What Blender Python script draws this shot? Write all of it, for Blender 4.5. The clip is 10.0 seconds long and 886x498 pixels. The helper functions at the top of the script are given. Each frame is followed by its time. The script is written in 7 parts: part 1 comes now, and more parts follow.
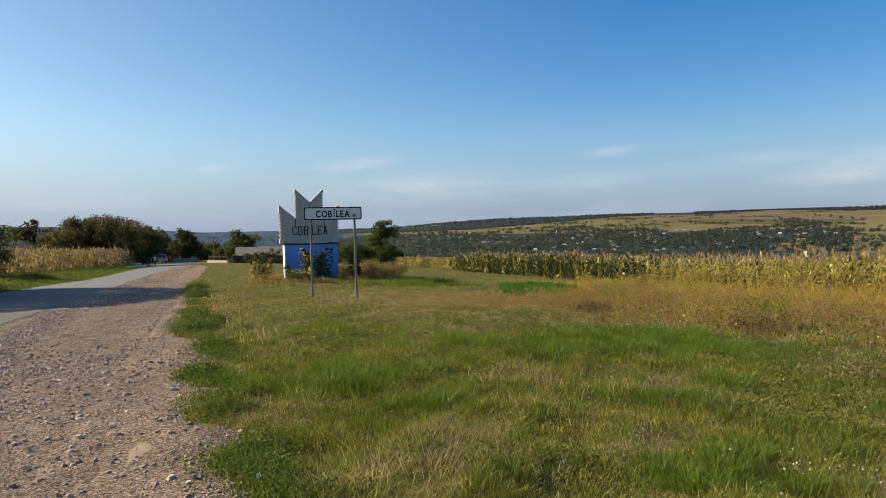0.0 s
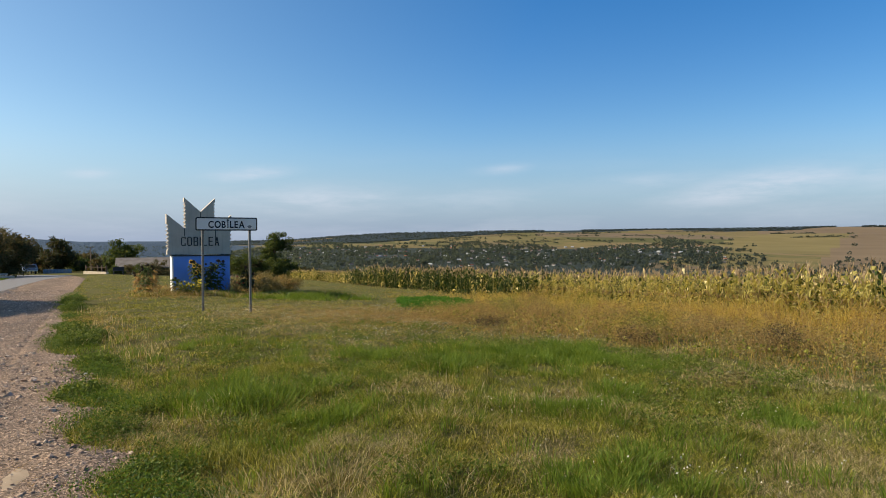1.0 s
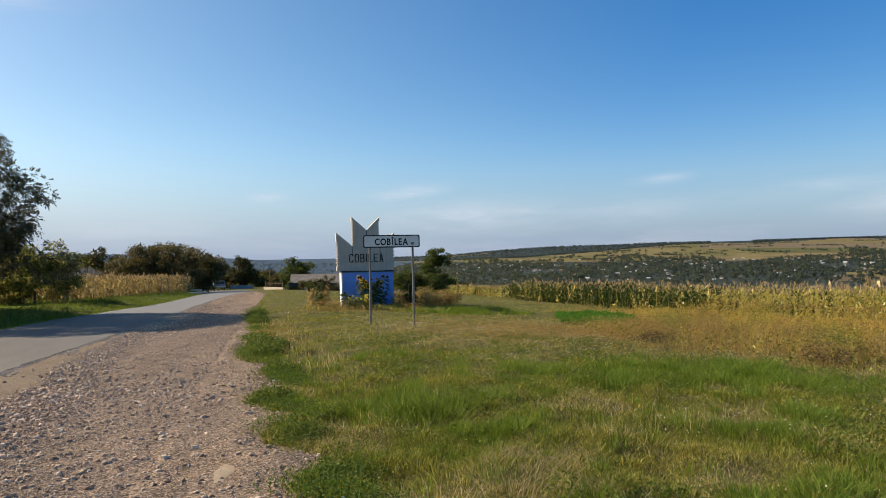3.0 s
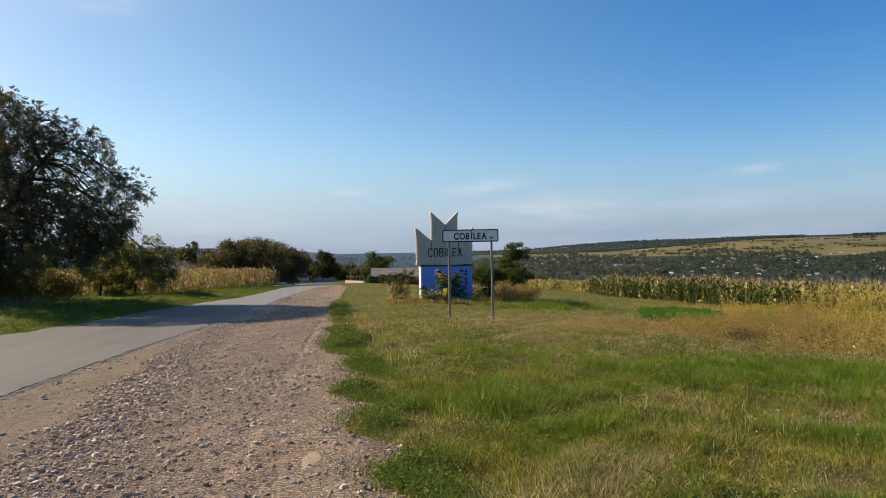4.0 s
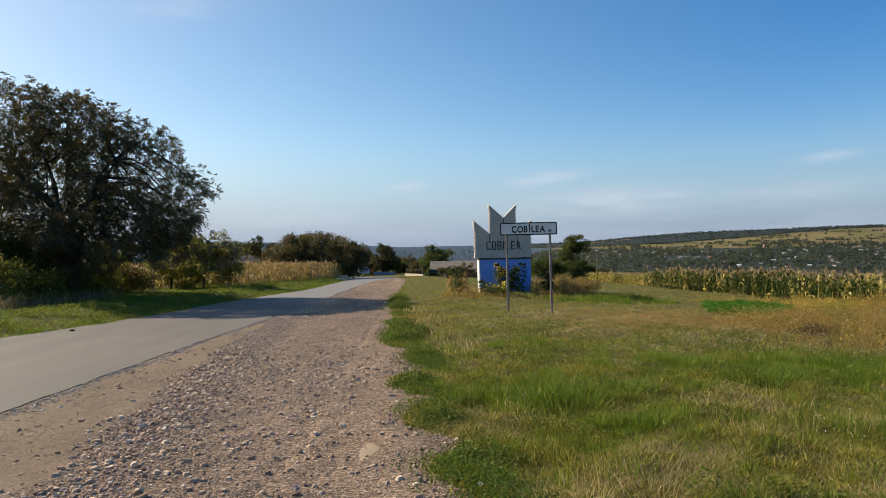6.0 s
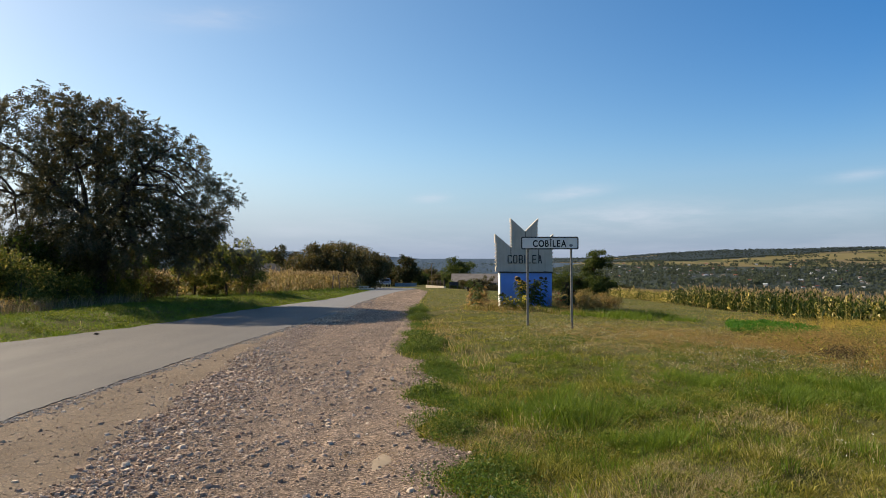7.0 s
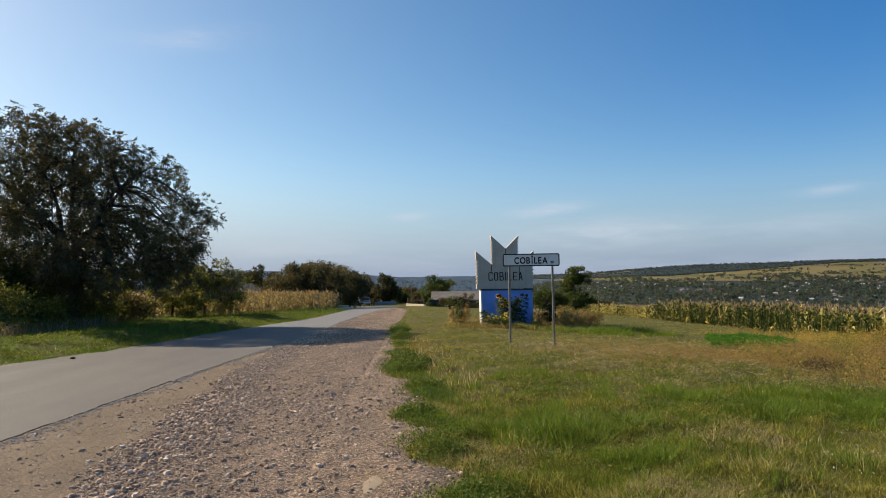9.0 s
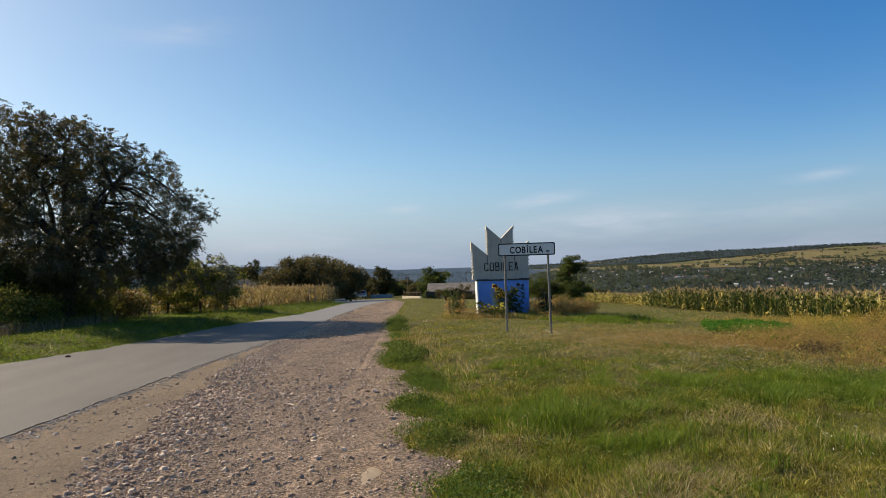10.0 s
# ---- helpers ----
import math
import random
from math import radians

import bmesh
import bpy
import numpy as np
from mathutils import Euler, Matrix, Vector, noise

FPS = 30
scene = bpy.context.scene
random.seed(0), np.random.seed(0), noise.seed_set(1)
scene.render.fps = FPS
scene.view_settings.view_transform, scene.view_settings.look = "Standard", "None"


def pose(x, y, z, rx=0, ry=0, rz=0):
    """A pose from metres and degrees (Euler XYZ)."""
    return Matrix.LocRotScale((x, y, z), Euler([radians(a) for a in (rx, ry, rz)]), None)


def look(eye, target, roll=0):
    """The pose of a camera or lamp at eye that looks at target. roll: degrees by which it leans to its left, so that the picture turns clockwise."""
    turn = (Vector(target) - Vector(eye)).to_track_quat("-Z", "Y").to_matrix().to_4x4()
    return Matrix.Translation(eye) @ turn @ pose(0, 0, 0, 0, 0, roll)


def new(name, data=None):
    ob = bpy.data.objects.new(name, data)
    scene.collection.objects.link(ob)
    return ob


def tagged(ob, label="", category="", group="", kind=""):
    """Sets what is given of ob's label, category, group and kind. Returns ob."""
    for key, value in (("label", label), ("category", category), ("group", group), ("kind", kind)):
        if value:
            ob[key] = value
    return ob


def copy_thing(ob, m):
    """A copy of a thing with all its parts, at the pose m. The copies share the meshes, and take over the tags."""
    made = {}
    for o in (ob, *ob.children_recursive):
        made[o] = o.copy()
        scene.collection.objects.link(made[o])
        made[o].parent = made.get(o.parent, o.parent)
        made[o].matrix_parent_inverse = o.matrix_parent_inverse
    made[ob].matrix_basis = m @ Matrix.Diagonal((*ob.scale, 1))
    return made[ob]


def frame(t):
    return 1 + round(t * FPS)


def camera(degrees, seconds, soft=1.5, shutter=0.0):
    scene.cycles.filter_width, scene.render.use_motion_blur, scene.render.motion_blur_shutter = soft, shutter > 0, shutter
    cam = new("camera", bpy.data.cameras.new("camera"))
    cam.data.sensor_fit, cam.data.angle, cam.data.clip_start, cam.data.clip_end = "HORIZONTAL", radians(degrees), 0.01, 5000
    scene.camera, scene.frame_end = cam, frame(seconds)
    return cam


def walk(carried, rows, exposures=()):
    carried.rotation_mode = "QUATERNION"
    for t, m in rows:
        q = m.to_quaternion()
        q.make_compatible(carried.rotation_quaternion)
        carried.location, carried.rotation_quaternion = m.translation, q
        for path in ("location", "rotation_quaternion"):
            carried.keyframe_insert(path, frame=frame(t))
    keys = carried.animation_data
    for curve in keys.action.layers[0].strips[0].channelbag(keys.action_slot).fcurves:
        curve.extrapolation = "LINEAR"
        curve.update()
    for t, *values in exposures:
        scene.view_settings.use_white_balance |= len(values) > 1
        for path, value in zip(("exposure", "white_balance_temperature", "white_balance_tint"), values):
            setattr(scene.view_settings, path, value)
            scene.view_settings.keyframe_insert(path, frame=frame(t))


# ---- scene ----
cam = camera(65.94, 10.0, soft=0.7)
PATH = [
    (0, (0.215, 0.012, 1.544), (6.813, 18.888, 1.132), -1.22),
    (0.2, (0.179, 0.044, 1.539), (8.344, 18.289, 0.876), -0.87),
    (0.5, (0.141, 0.068, 1.535), (9.371, 17.806, 1.130), 0.19),
    (1, (0.113, 0.057, 1.539), (9.514, 17.710, 1.500), -0.32),
    (1.5, (0.034, 0.047, 1.531), (9.560, 17.633, 1.591), -0.03),
    (2, (0.019, 0.068, 1.522), (9.269, 17.800, 1.448), 0.23),
    (2.5, (0.004, 0.081, 1.538), (7.493, 18.624, 1.809), -0.27),
    (3, (-0.004, 0.036, 1.541), (5.200, 19.342, 1.979), -1.04),
    (3.2, (-0.008, 0.027, 1.542), (4.749, 19.449, 1.930), -0.71),
    (4.3, (-0.036, 0.013, 1.552), (2.367, 19.866, 1.856), -1.04),
    (4.5, (-0.037, 0.009, 1.553), (2.077, 19.894, 1.848), -0.97),
    (5, (-0.033, -0.004, 1.548), (1.578, 19.930, 1.756), -1.23),
    (5.5, (-0.021, 0.001, 1.556), (1.596, 19.934, 1.782), -1.25),
    (5.7, (-0.012, -0.001, 1.560), (1.407, 19.948, 1.740), -1.71),
    (6.8, (0.043, -0.029, 1.566), (0.753, 19.958, 1.675), 0.56),
    (7, (0.045, -0.031, 1.566), (0.651, 19.954, 2.061), 0.07),
    (7.5, (-0.016, -0.009, 1.554), (0.959, 19.950, 2.379), -0.34),
    (8, (-0.072, -0.038, 1.573), (0.961, 19.900, 2.756), -0.88),
    (8.5, (-0.057, -0.028, 1.559), (0.794, 19.936, 2.396), -0.03),
    (9, (-0.037, -0.026, 1.572), (1.185, 19.910, 2.586), -0.67),
    (9.5, (-0.031, 0.020, 1.563), (1.550, 19.937, 2.468), -1.44),
    (10, (-0.028, 0.033, 1.543), (1.325, 19.972, 2.319), -1.77),
]
walk(cam, [(t, look(eye, target, roll)) for t, eye, target, roll in PATH], [(0.0, 0.66), (1.0, 0.70), (2.5, 0.73), (5.0, 0.69), (8.0, 0.66), (9.0, 0.60), (10.0, 0.57)])

# ==== world and light ====
scene.view_settings.exposure = 0.69
SUN_AZ, SUN_EL = radians(58.5), radians(30.5)      # azimuth to the left of the road's direction
SUN = Vector((-math.sin(SUN_AZ) * math.cos(SUN_EL), math.cos(SUN_AZ) * math.cos(SUN_EL), math.sin(SUN_EL)))
world = bpy.data.worlds.new("sky")
scene.world = world
world.use_nodes = True
wn, wl = world.node_tree.nodes, world.node_tree.links
wn.clear()
w_out = wn.new("ShaderNodeOutputWorld")
w_bg = wn.new("ShaderNodeBackground")
w_bg.inputs["Strength"].default_value = 0.077
w_sky = wn.new("ShaderNodeTexSky")
w_sky.sky_type = "NISHITA"
w_sky.sun_disc = False
w_sky.sun_elevation = SUN_EL
w_sky.sun_rotation = -SUN_AZ
w_sky.altitude = 150
w_sky.air_density = 1.0
w_sky.dust_density = 0.9
w_sky.ozone_density = 1.6
# thin high cloud: faint streaks everywhere low down, and a few wisps of their own
w_tc = wn.new("ShaderNodeTexCoord")
w_sep = wn.new("ShaderNodeSeparateXYZ")
wl.new(w_tc.outputs["Generated"], w_sep.inputs[0])


def w_math(op, a, b=0.0):
    m = wn.new("ShaderNodeMath")
    m.operation = op
    for i, v in enumerate((a, b)):
        if isinstance(v, (int, float)):
            m.inputs[i].default_value = v
        else:
            wl.new(v, m.inputs[i])
    return m.outputs[0]


def w_dot(direction):
    d = wn.new("ShaderNodeVectorMath")
    d.operation = "DOT_PRODUCT"
    wl.new(w_tc.outputs["Generated"], d.inputs[0])
    d.inputs[1].default_value = direction
    return d.outputs["Value"]


def w_range(value, a, b, c, d, kind="LINEAR"):
    mr = wn.new("ShaderNodeMapRange")
    mr.interpolation_type = kind
    for key, v in (("From Min", a), ("From Max", b), ("To Min", c), ("To Max", d)):
        mr.inputs[key].default_value = v
    wl.new(value, mr.inputs[0])
    return mr.outputs[0]


def w_noise(stretch, scale, detail, at=(0, 0, 0)):
    mp = wn.new("ShaderNodeMapping")
    mp.inputs["Scale"].default_value = stretch
    mp.inputs["Location"].default_value = at
    nz = wn.new("ShaderNodeTexNoise")
    nz.inputs["Scale"].default_value = scale
    nz.inputs["Detail"].default_value = detail
    nz.inputs["Roughness"].default_value = 0.6
    wl.new(w_tc.outputs["Generated"], mp.inputs[0])
    wl.new(mp.outputs[0], nz.inputs["Vector"])
    return nz.outputs[0]


w_fray = w_range(w_noise((1, 1, 5), 9.0, 7, (0.3, 0.7, 0.1)), 0.40, 0.66, 0.0, 1.0)
w_cloud = None
for w_az, w_el, w_long, w_high, w_tilt, w_much in ((12.1, 5.95, 3.0, 0.55, 6, 0.6), (0.9, 5.7, 1.5, 0.4, 4, 0.5), (33.1, 6.55, 2.2, 0.45, 3, 0.35), (53.0, 4.5, 6.5, 1.15, 7, 0.75),
                                                   (17.0, 3.9, 9.5, 1.25, 2, 0.5), (30.0, 4.0, 9.0, 1.1, -2, 0.3), (-16.8, 19.2, 5.0, 0.9, 9, 0.30), (43.0, 5.0, 7.0, 0.8, 4, 0.30), (66.0, 5.5, 8.0, 1.2, 5, 0.5)):
    w_a, w_e, w_t = radians(w_az), radians(w_el), radians(w_tilt)
    w_right = Vector((math.cos(w_a), -math.sin(w_a), 0))
    w_up = Vector((-math.sin(w_a) * math.sin(w_e), -math.cos(w_a) * math.sin(w_e), math.cos(w_e)))
    w_front = Vector((math.sin(w_a) * math.cos(w_e), math.cos(w_a) * math.cos(w_e), math.sin(w_e)))
    w_u = w_math("DIVIDE", w_dot(w_right * math.cos(w_t) + w_up * math.sin(w_t)), radians(w_long))
    w_v = w_math("DIVIDE", w_dot(w_up * math.cos(w_t) - w_right * math.sin(w_t)), radians(w_high))
    w_rr = w_math("ADD", w_math("MULTIPLY", w_u, w_u), w_math("MULTIPLY", w_v, w_v))
    w_soft = w_math("POWER", 2.718, w_math("MULTIPLY", w_rr, -1.1))
    w_one = w_math("MULTIPLY", w_math("MULTIPLY", w_soft, w_range(w_dot(w_front), 0.5, 0.7, 0.0, w_much)), w_math("ADD", w_math("MULTIPLY", w_fray, 0.7), 0.3))
    w_cloud = w_one if w_cloud is None else w_math("MAXIMUM", w_cloud, w_one)
w_belt = w_range(w_sep.outputs["Z"], 0.16, 0.02, 0.0, 1.0, "SMOOTHSTEP")
w_streak = w_math("MULTIPLY", w_range(w_noise((2.2, 2.2, 15.0), 1.46, 6, (0.35, 0.1, 0.2)), 0.46, 0.80, 0.0, 0.34), w_belt)
w_mix = wn.new("ShaderNodeMixRGB")
w_mix.inputs[2].default_value = (5.9, 6.2, 7.0, 1)
wl.new(w_math("MAXIMUM", w_cloud, w_streak), w_mix.inputs[0])
# milky haze close to the horizon, deeper blue above
w_hsv = wn.new("ShaderNodeHueSaturation")
# the blue pales towards the sun
w_near = w_dot(SUN)
wl.new(w_range(w_near, 0.10, 0.95, 1.48, 1.12), w_hsv.inputs["Saturation"])
wl.new(w_range(w_near, 0.10, 0.95, 1.23, 1.01), w_hsv.inputs["Value"])
wl.new(w_range(w_near, 0.10, 0.95, 0.507, 0.491), w_hsv.inputs["Hue"])
w_low = wn.new("ShaderNodeMapRange")
w_low.interpolation_type = "SMOOTHERSTEP"
for key, value in (("From Min", -0.02), ("From Max", 0.20), ("To Min", 0.90), ("To Max", 0.0)):
    w_low.inputs[key].default_value = value
w_haze = wn.new("ShaderNodeMixRGB")
w_milk = wn.new("ShaderNodeMixRGB")
w_milk.inputs[1].default_value, w_milk.inputs[2].default_value = (1.85, 2.70, 4.60, 1), (2.85, 3.70, 5.25, 1)
wl.new(w_range(w_near, 0.1, 0.8, 0.0, 1.0), w_milk.inputs[0])
wl.new(w_milk.outputs[0], w_haze.inputs[2])
wl.new(w_sky.outputs[0], w_hsv.inputs["Color"])
wl.new(w_sep.outputs["Z"], w_low.inputs[0])
wl.new(w_math("MULTIPLY", w_low.outputs[0], w_range(w_near, 0.0, 0.7, 0.88, 1.0)), w_haze.inputs[0])
wl.new(w_hsv.outputs[0], w_haze.inputs[1])
wl.new(w_haze.outputs[0], w_mix.inputs[1])
wl.new(w_mix.outputs[0], w_bg.inputs[0])
wl.new(w_bg.outputs[0], w_out.inputs[0])

sun = new("sun", bpy.data.lights.new("sun", "SUN"))
sun.data.energy = 5.0
sun.data.angle = radians(0.53)
sun.data.color = (1.0, 0.87, 0.67)
sun.matrix_world = look(SUN * 200, (0, 0, 0))


# ==== materials ====
class Shader:
    """A small builder for node materials."""

    def __init__(self, name, shiny=False):
        self.mat = bpy.data.materials.new(name)
        self.mat.use_nodes = True
        self.n, self.l = self.mat.node_tree.nodes, self.mat.node_tree.links
        self.bsdf = self.n["Principled BSDF"]
        self.out = self.n["Material Output"]
        self.bsdf.inputs["Specular IOR Level"].default_value = 0.3 if shiny else 0.04

    def node(self, kind, **values):
        nd = self.n.new(kind)
        for key, value in values.items():
            nd.inputs[key.replace("_", " ")].default_value = value
        return nd

    def coords(self, scale=(1, 1, 1)):
        geo = self.node("ShaderNodeNewGeometry")
        mp = self.node("ShaderNodeMapping", Scale=scale)
        self.l.new(geo.outputs["Position"], mp.inputs[0])
        return mp.outputs[0]

    def noise(self, scale, detail=4, rough=0.55, stretch=(1, 1, 1), lo=0.3, hi=0.7):
        nz = self.node("ShaderNodeTexNoise", Scale=scale, Detail=detail, Roughness=rough)
        self.l.new(self.coords(stretch), nz.inputs["Vector"])
        mr = self.node("ShaderNodeMapRange", From_Min=lo, From_Max=hi)
        self.l.new(nz.outputs[0], mr.inputs[0])
        return mr.outputs[0]

    def ramp(self, fac, colours):
        rp = self.node("ShaderNodeValToRGB")
        el = rp.color_ramp.elements
        for i, (pos, col) in enumerate(colours):
            e = el[i] if i < 2 else el.new(pos)
            e.position, e.color = pos, (*col, 1)
        self.l.new(fac, rp.inputs[0])
        return rp.outputs[0]

    def mix(self, fac, a, b, blend="MIX"):
        mx = self.node("ShaderNodeMixRGB")
        mx.blend_type = blend
        for i, v in enumerate((fac, a, b)):
            if isinstance(v, (int, float)):
                mx.inputs[i].default_value = v
            elif isinstance(v, tuple):
                mx.inputs[i].default_value = (*v, 1)
            else:
                self.l.new(v, mx.inputs[i])
        return mx.outputs[0]

    def math(self, op, a, b=0.0):
        m = self.node("ShaderNodeMath")
        m.operation = op
        for i, v in enumerate((a, b)):
            if isinstance(v, (int, float)):
                m.inputs[i].default_value = v
            else:
                self.l.new(v, m.inputs[i])
        return m.outputs[0]

    def island(self):
        return self.node("ShaderNodeNewGeometry").outputs["Random Per Island"]

    def each(self):
        return self.node("ShaderNodeObjectInfo").outputs["Random"]

    def base(self, col, rough=0.8, metal=0.0):
        if isinstance(col, tuple):
            self.bsdf.inputs["Base Color"].default_value = (*col, 1)
        else:
            self.l.new(col, self.bsdf.inputs["Base Color"])
        self.bsdf.inputs["Roughness"].default_value = rough
        self.bsdf.inputs["Metallic"].default_value = metal
        return self

    def bump(self, height, strength=0.4, dist=0.02):
        b = self.node("ShaderNodeBump", Strength=strength, Distance=dist)
        self.l.new(height, b.inputs["Height"])
        self.l.new(b.outputs[0], self.bsdf.inputs["Normal"])
        return self

    def thin(self, col, amount=0.35):
        """Lets light through, as a leaf does."""
        tr = self.node("ShaderNodeBsdfTranslucent")
        if isinstance(col, tuple):
            tr.inputs[0].default_value = (*col, 1)
        else:
            self.l.new(col, tr.inputs[0])
        mx = self.node("ShaderNodeMixShader", Fac=amount)
        self.l.new(self.bsdf.outputs[0], mx.inputs[1])
        self.l.new(tr.outputs[0], mx.inputs[2])
        self.l.new(mx.outputs[0], self.out.inputs[0])
        return self


def leafy(name, colours, patch=None, patch_scale=0.5, through_light=0.35, rough=0.6):
    """Leaves: each island its own tone out of colours, shifted by large patches."""
    s = Shader(name)
    col = s.ramp(s.island(), colours)
    if patch:
        col = s.mix(s.noise(patch_scale, 3), col, s.ramp(s.island(), patch))
    s.base(col, rough)
    s.bsdf.inputs["Specular IOR Level"].default_value = 0.12
    bright = s.mix(1.0, col, (1.5, 1.35, 0.8), "MULTIPLY")
    return s.thin(bright, through_light).mat


def plain(name, a, b, scale=6.0, rough=0.7, metal=0.0, bump=0.15, dist=0.005, detail=6, stretch=(1, 1, 1)):
    """A surface of two near tones with fine relief."""
    s = Shader(name, rough < 0.8)
    s.base(s.mix(s.noise(scale, detail, stretch=stretch), a, b), rough, metal)
    if bump:
        s.bump(s.noise(scale * 6, 4, stretch=stretch), bump, dist)
    return s.mat


def make_meadow():
    s = Shader("meadow_soil")
    big = s.noise(0.28, 4, 0.6)
    mid = s.noise(1.7, 5, 0.65)
    fine = s.noise(22, 5, 0.7)
    green = s.mix(fine, (0.046, 0.055, 0.012), (0.120, 0.130, 0.028))
    straw = s.mix(fine, (0.085, 0.068, 0.028), (0.210, 0.172, 0.076))
    s.base(s.mix(s.mix(0.5, big, mid), green, straw), 0.95)
    return s.bump(s.noise(30, 5, 0.7), 0.6, 0.03).mat


def make_gravel():
    s = Shader("gravel_dirt")
    sx = s.node("ShaderNodeSeparateXYZ")
    s.l.new(s.node("ShaderNodeNewGeometry").outputs["Position"], sx.inputs[0])
    fine = s.noise(60, 6, 0.7)
    patch = s.noise(1.1, 5, 0.6, (1, 0.35, 1))
    wander = s.math("ADD", sx.outputs["X"], s.math("MULTIPLY", s.noise(0.7, 4), 0.7))

    def lane(at, wide):
        d = s.math("ABSOLUTE", s.math("SUBTRACT", wander, at))
        mr = s.node("ShaderNodeMapRange", From_Min=0.0, From_Max=wide, To_Min=1.0, To_Max=0.0)
        s.l.new(d, mr.inputs[0])
        return mr.outputs[0]
    dirt = s.mix(fine, (0.207, 0.150, 0.110), (0.377, 0.285, 0.213))
    grit = s.mix(fine, (0.127, 0.095, 0.073), (0.278, 0.219, 0.172))
    vor = s.node("ShaderNodeTexVoronoi", Scale=38.0)
    s.l.new(s.coords(), vor.inputs["Vector"])
    stone = s.mix(vor.outputs["Color"], grit, (0.340, 0.306, 0.264), "MULTIPLY")
    stone = s.mix(0.55, grit, stone)
    speck = s.node("ShaderNodeTexVoronoi", Scale=62.0)
    s.l.new(s.coords(), speck.inputs["Vector"])
    spot = s.node("ShaderNodeSeparateColor")
    s.l.new(speck.outputs["Color"], spot.inputs[0])
    tone = s.ramp(spot.outputs[0], [(0.0, (0.187, 0.174, 0.170)), (1.0, (2.1, 1.95, 1.85)), (0.45, (0.663, 0.654, 0.646)), (0.8, (1.2, 1.16, 1.13))])
    col = s.mix(patch, stone, dirt)
    border = s.node("ShaderNodeMapRange", From_Min=5.0, From_Max=15.0, To_Min=-2.6, To_Max=-3.5)
    s.l.new(sx.outputs["Y"], border.inputs[0])
    past = s.math("SUBTRACT", s.math("ADD", sx.outputs["X"], s.math("MULTIPLY", s.noise(1.3, 5), 0.35)), border.outputs[0])
    driven = s.node("ShaderNodeMapRange", From_Min=0.05, From_Max=0.28, To_Min=1.0, To_Max=0.0)
    s.l.new(past, driven.inputs[0])
    heap = s.node("ShaderNodeMapRange", From_Min=0.5, From_Max=1.3, To_Min=1.0, To_Max=0.0)
    s.l.new(past, heap.inputs[0])
    col = s.mix(s.math("MULTIPLY", heap.outputs[0], 0.8), col, s.mix(fine, (0.119, 0.088, 0.065), (0.264, 0.201, 0.153)))
    col = s.mix(driven.outputs[0], col, s.mix(s.noise(2.2, 6, 0.65, (1, 0.4, 1)), s.mix(fine, (0.145, 0.108, 0.075), (0.212, 0.162, 0.115)), s.mix(fine, (0.212, 0.163, 0.115), (0.272, 0.210, 0.149))))
    col = s.mix(s.math("MULTIPLY", lane(0.05, 0.45), 0.7), col, s.mix(fine, (0.255, 0.187, 0.129), (0.357, 0.265, 0.189)))
    line = s.math("ABSOLUTE", s.math("ADD", sx.outputs["X"], s.math("SUBTRACT", 0.93, s.math("MULTIPLY", sx.outputs["Y"], 0.02))))
    worn = s.node("ShaderNodeMapRange", From_Min=0.010, From_Max=0.05, To_Min=0.32, To_Max=0.0)
    s.l.new(line, worn.inputs[0])
    col = s.mix(worn.outputs[0], col, (0.340, 0.264, 0.200))
    col = s.mix(s.math("SUBTRACT", 0.8, s.math("MULTIPLY", driven.outputs[0], 0.5)), col, s.mix(1.0, col, tone, "MULTIPLY"))
    s.base(col, 0.95)
    pebble = s.math("SUBTRACT", 1.0, s.math("MULTIPLY", vor.outputs["Distance"], 1.3))
    grain = s.math("SUBTRACT", 1.0, speck.outputs["Distance"])
    h = s.math("ADD", s.math("ADD", s.noise(75, 6, 0.7), s.noise(14, 5)), s.math("MULTIPLY", s.math("ADD", pebble, grain), s.math("SUBTRACT", 1.0, s.math("MULTIPLY", driven.outputs[0], 0.7))))
    return s.bump(h, 0.5, 0.010).mat


def make_asphalt():
    s = Shader("worn_asphalt")
    fine = s.noise(90, 4, 0.7)
    long = s.noise(1.3, 5, 0.55, (1, 0.10, 1))
    big = s.noise(0.35, 4, 0.5)
    col = s.mix(fine, (0.086, 0.076, 0.065), (0.155, 0.135, 0.117))
    col = s.mix(s.math("MULTIPLY", long, 0.6), col, (0.186, 0.160, 0.132))
    col = s.mix(s.math("MULTIPLY", big, 0.4), col, (0.086, 0.076, 0.069))
    # more recent, paler surfacing farther along the road, its colour lightened further for glare
    sep = s.node("ShaderNodeSeparateXYZ")
    s.l.new(s.node("ShaderNodeNewGeometry").outputs["Position"], sep.inputs[0])
    newer_and_glare = s.node("ShaderNodeMapRange", From_Min=30.6, From_Max=31.4)
    s.l.new(s.math("ADD", sep.outputs["Y"], s.math("MULTIPLY", sep.outputs["X"], 0.25)), newer_and_glare.inputs[0])
    col = s.mix(s.math("MULTIPLY", newer_and_glare.outputs[0], 0.6), col, s.mix(fine, (0.190, 0.184, 0.178), (0.265, 0.255, 0.246)))
    s.base(col, 0.75)
    s.bsdf.inputs["Specular IOR Level"].default_value = 0.24
    return s.bump(fine, 0.5, 0.006).mat


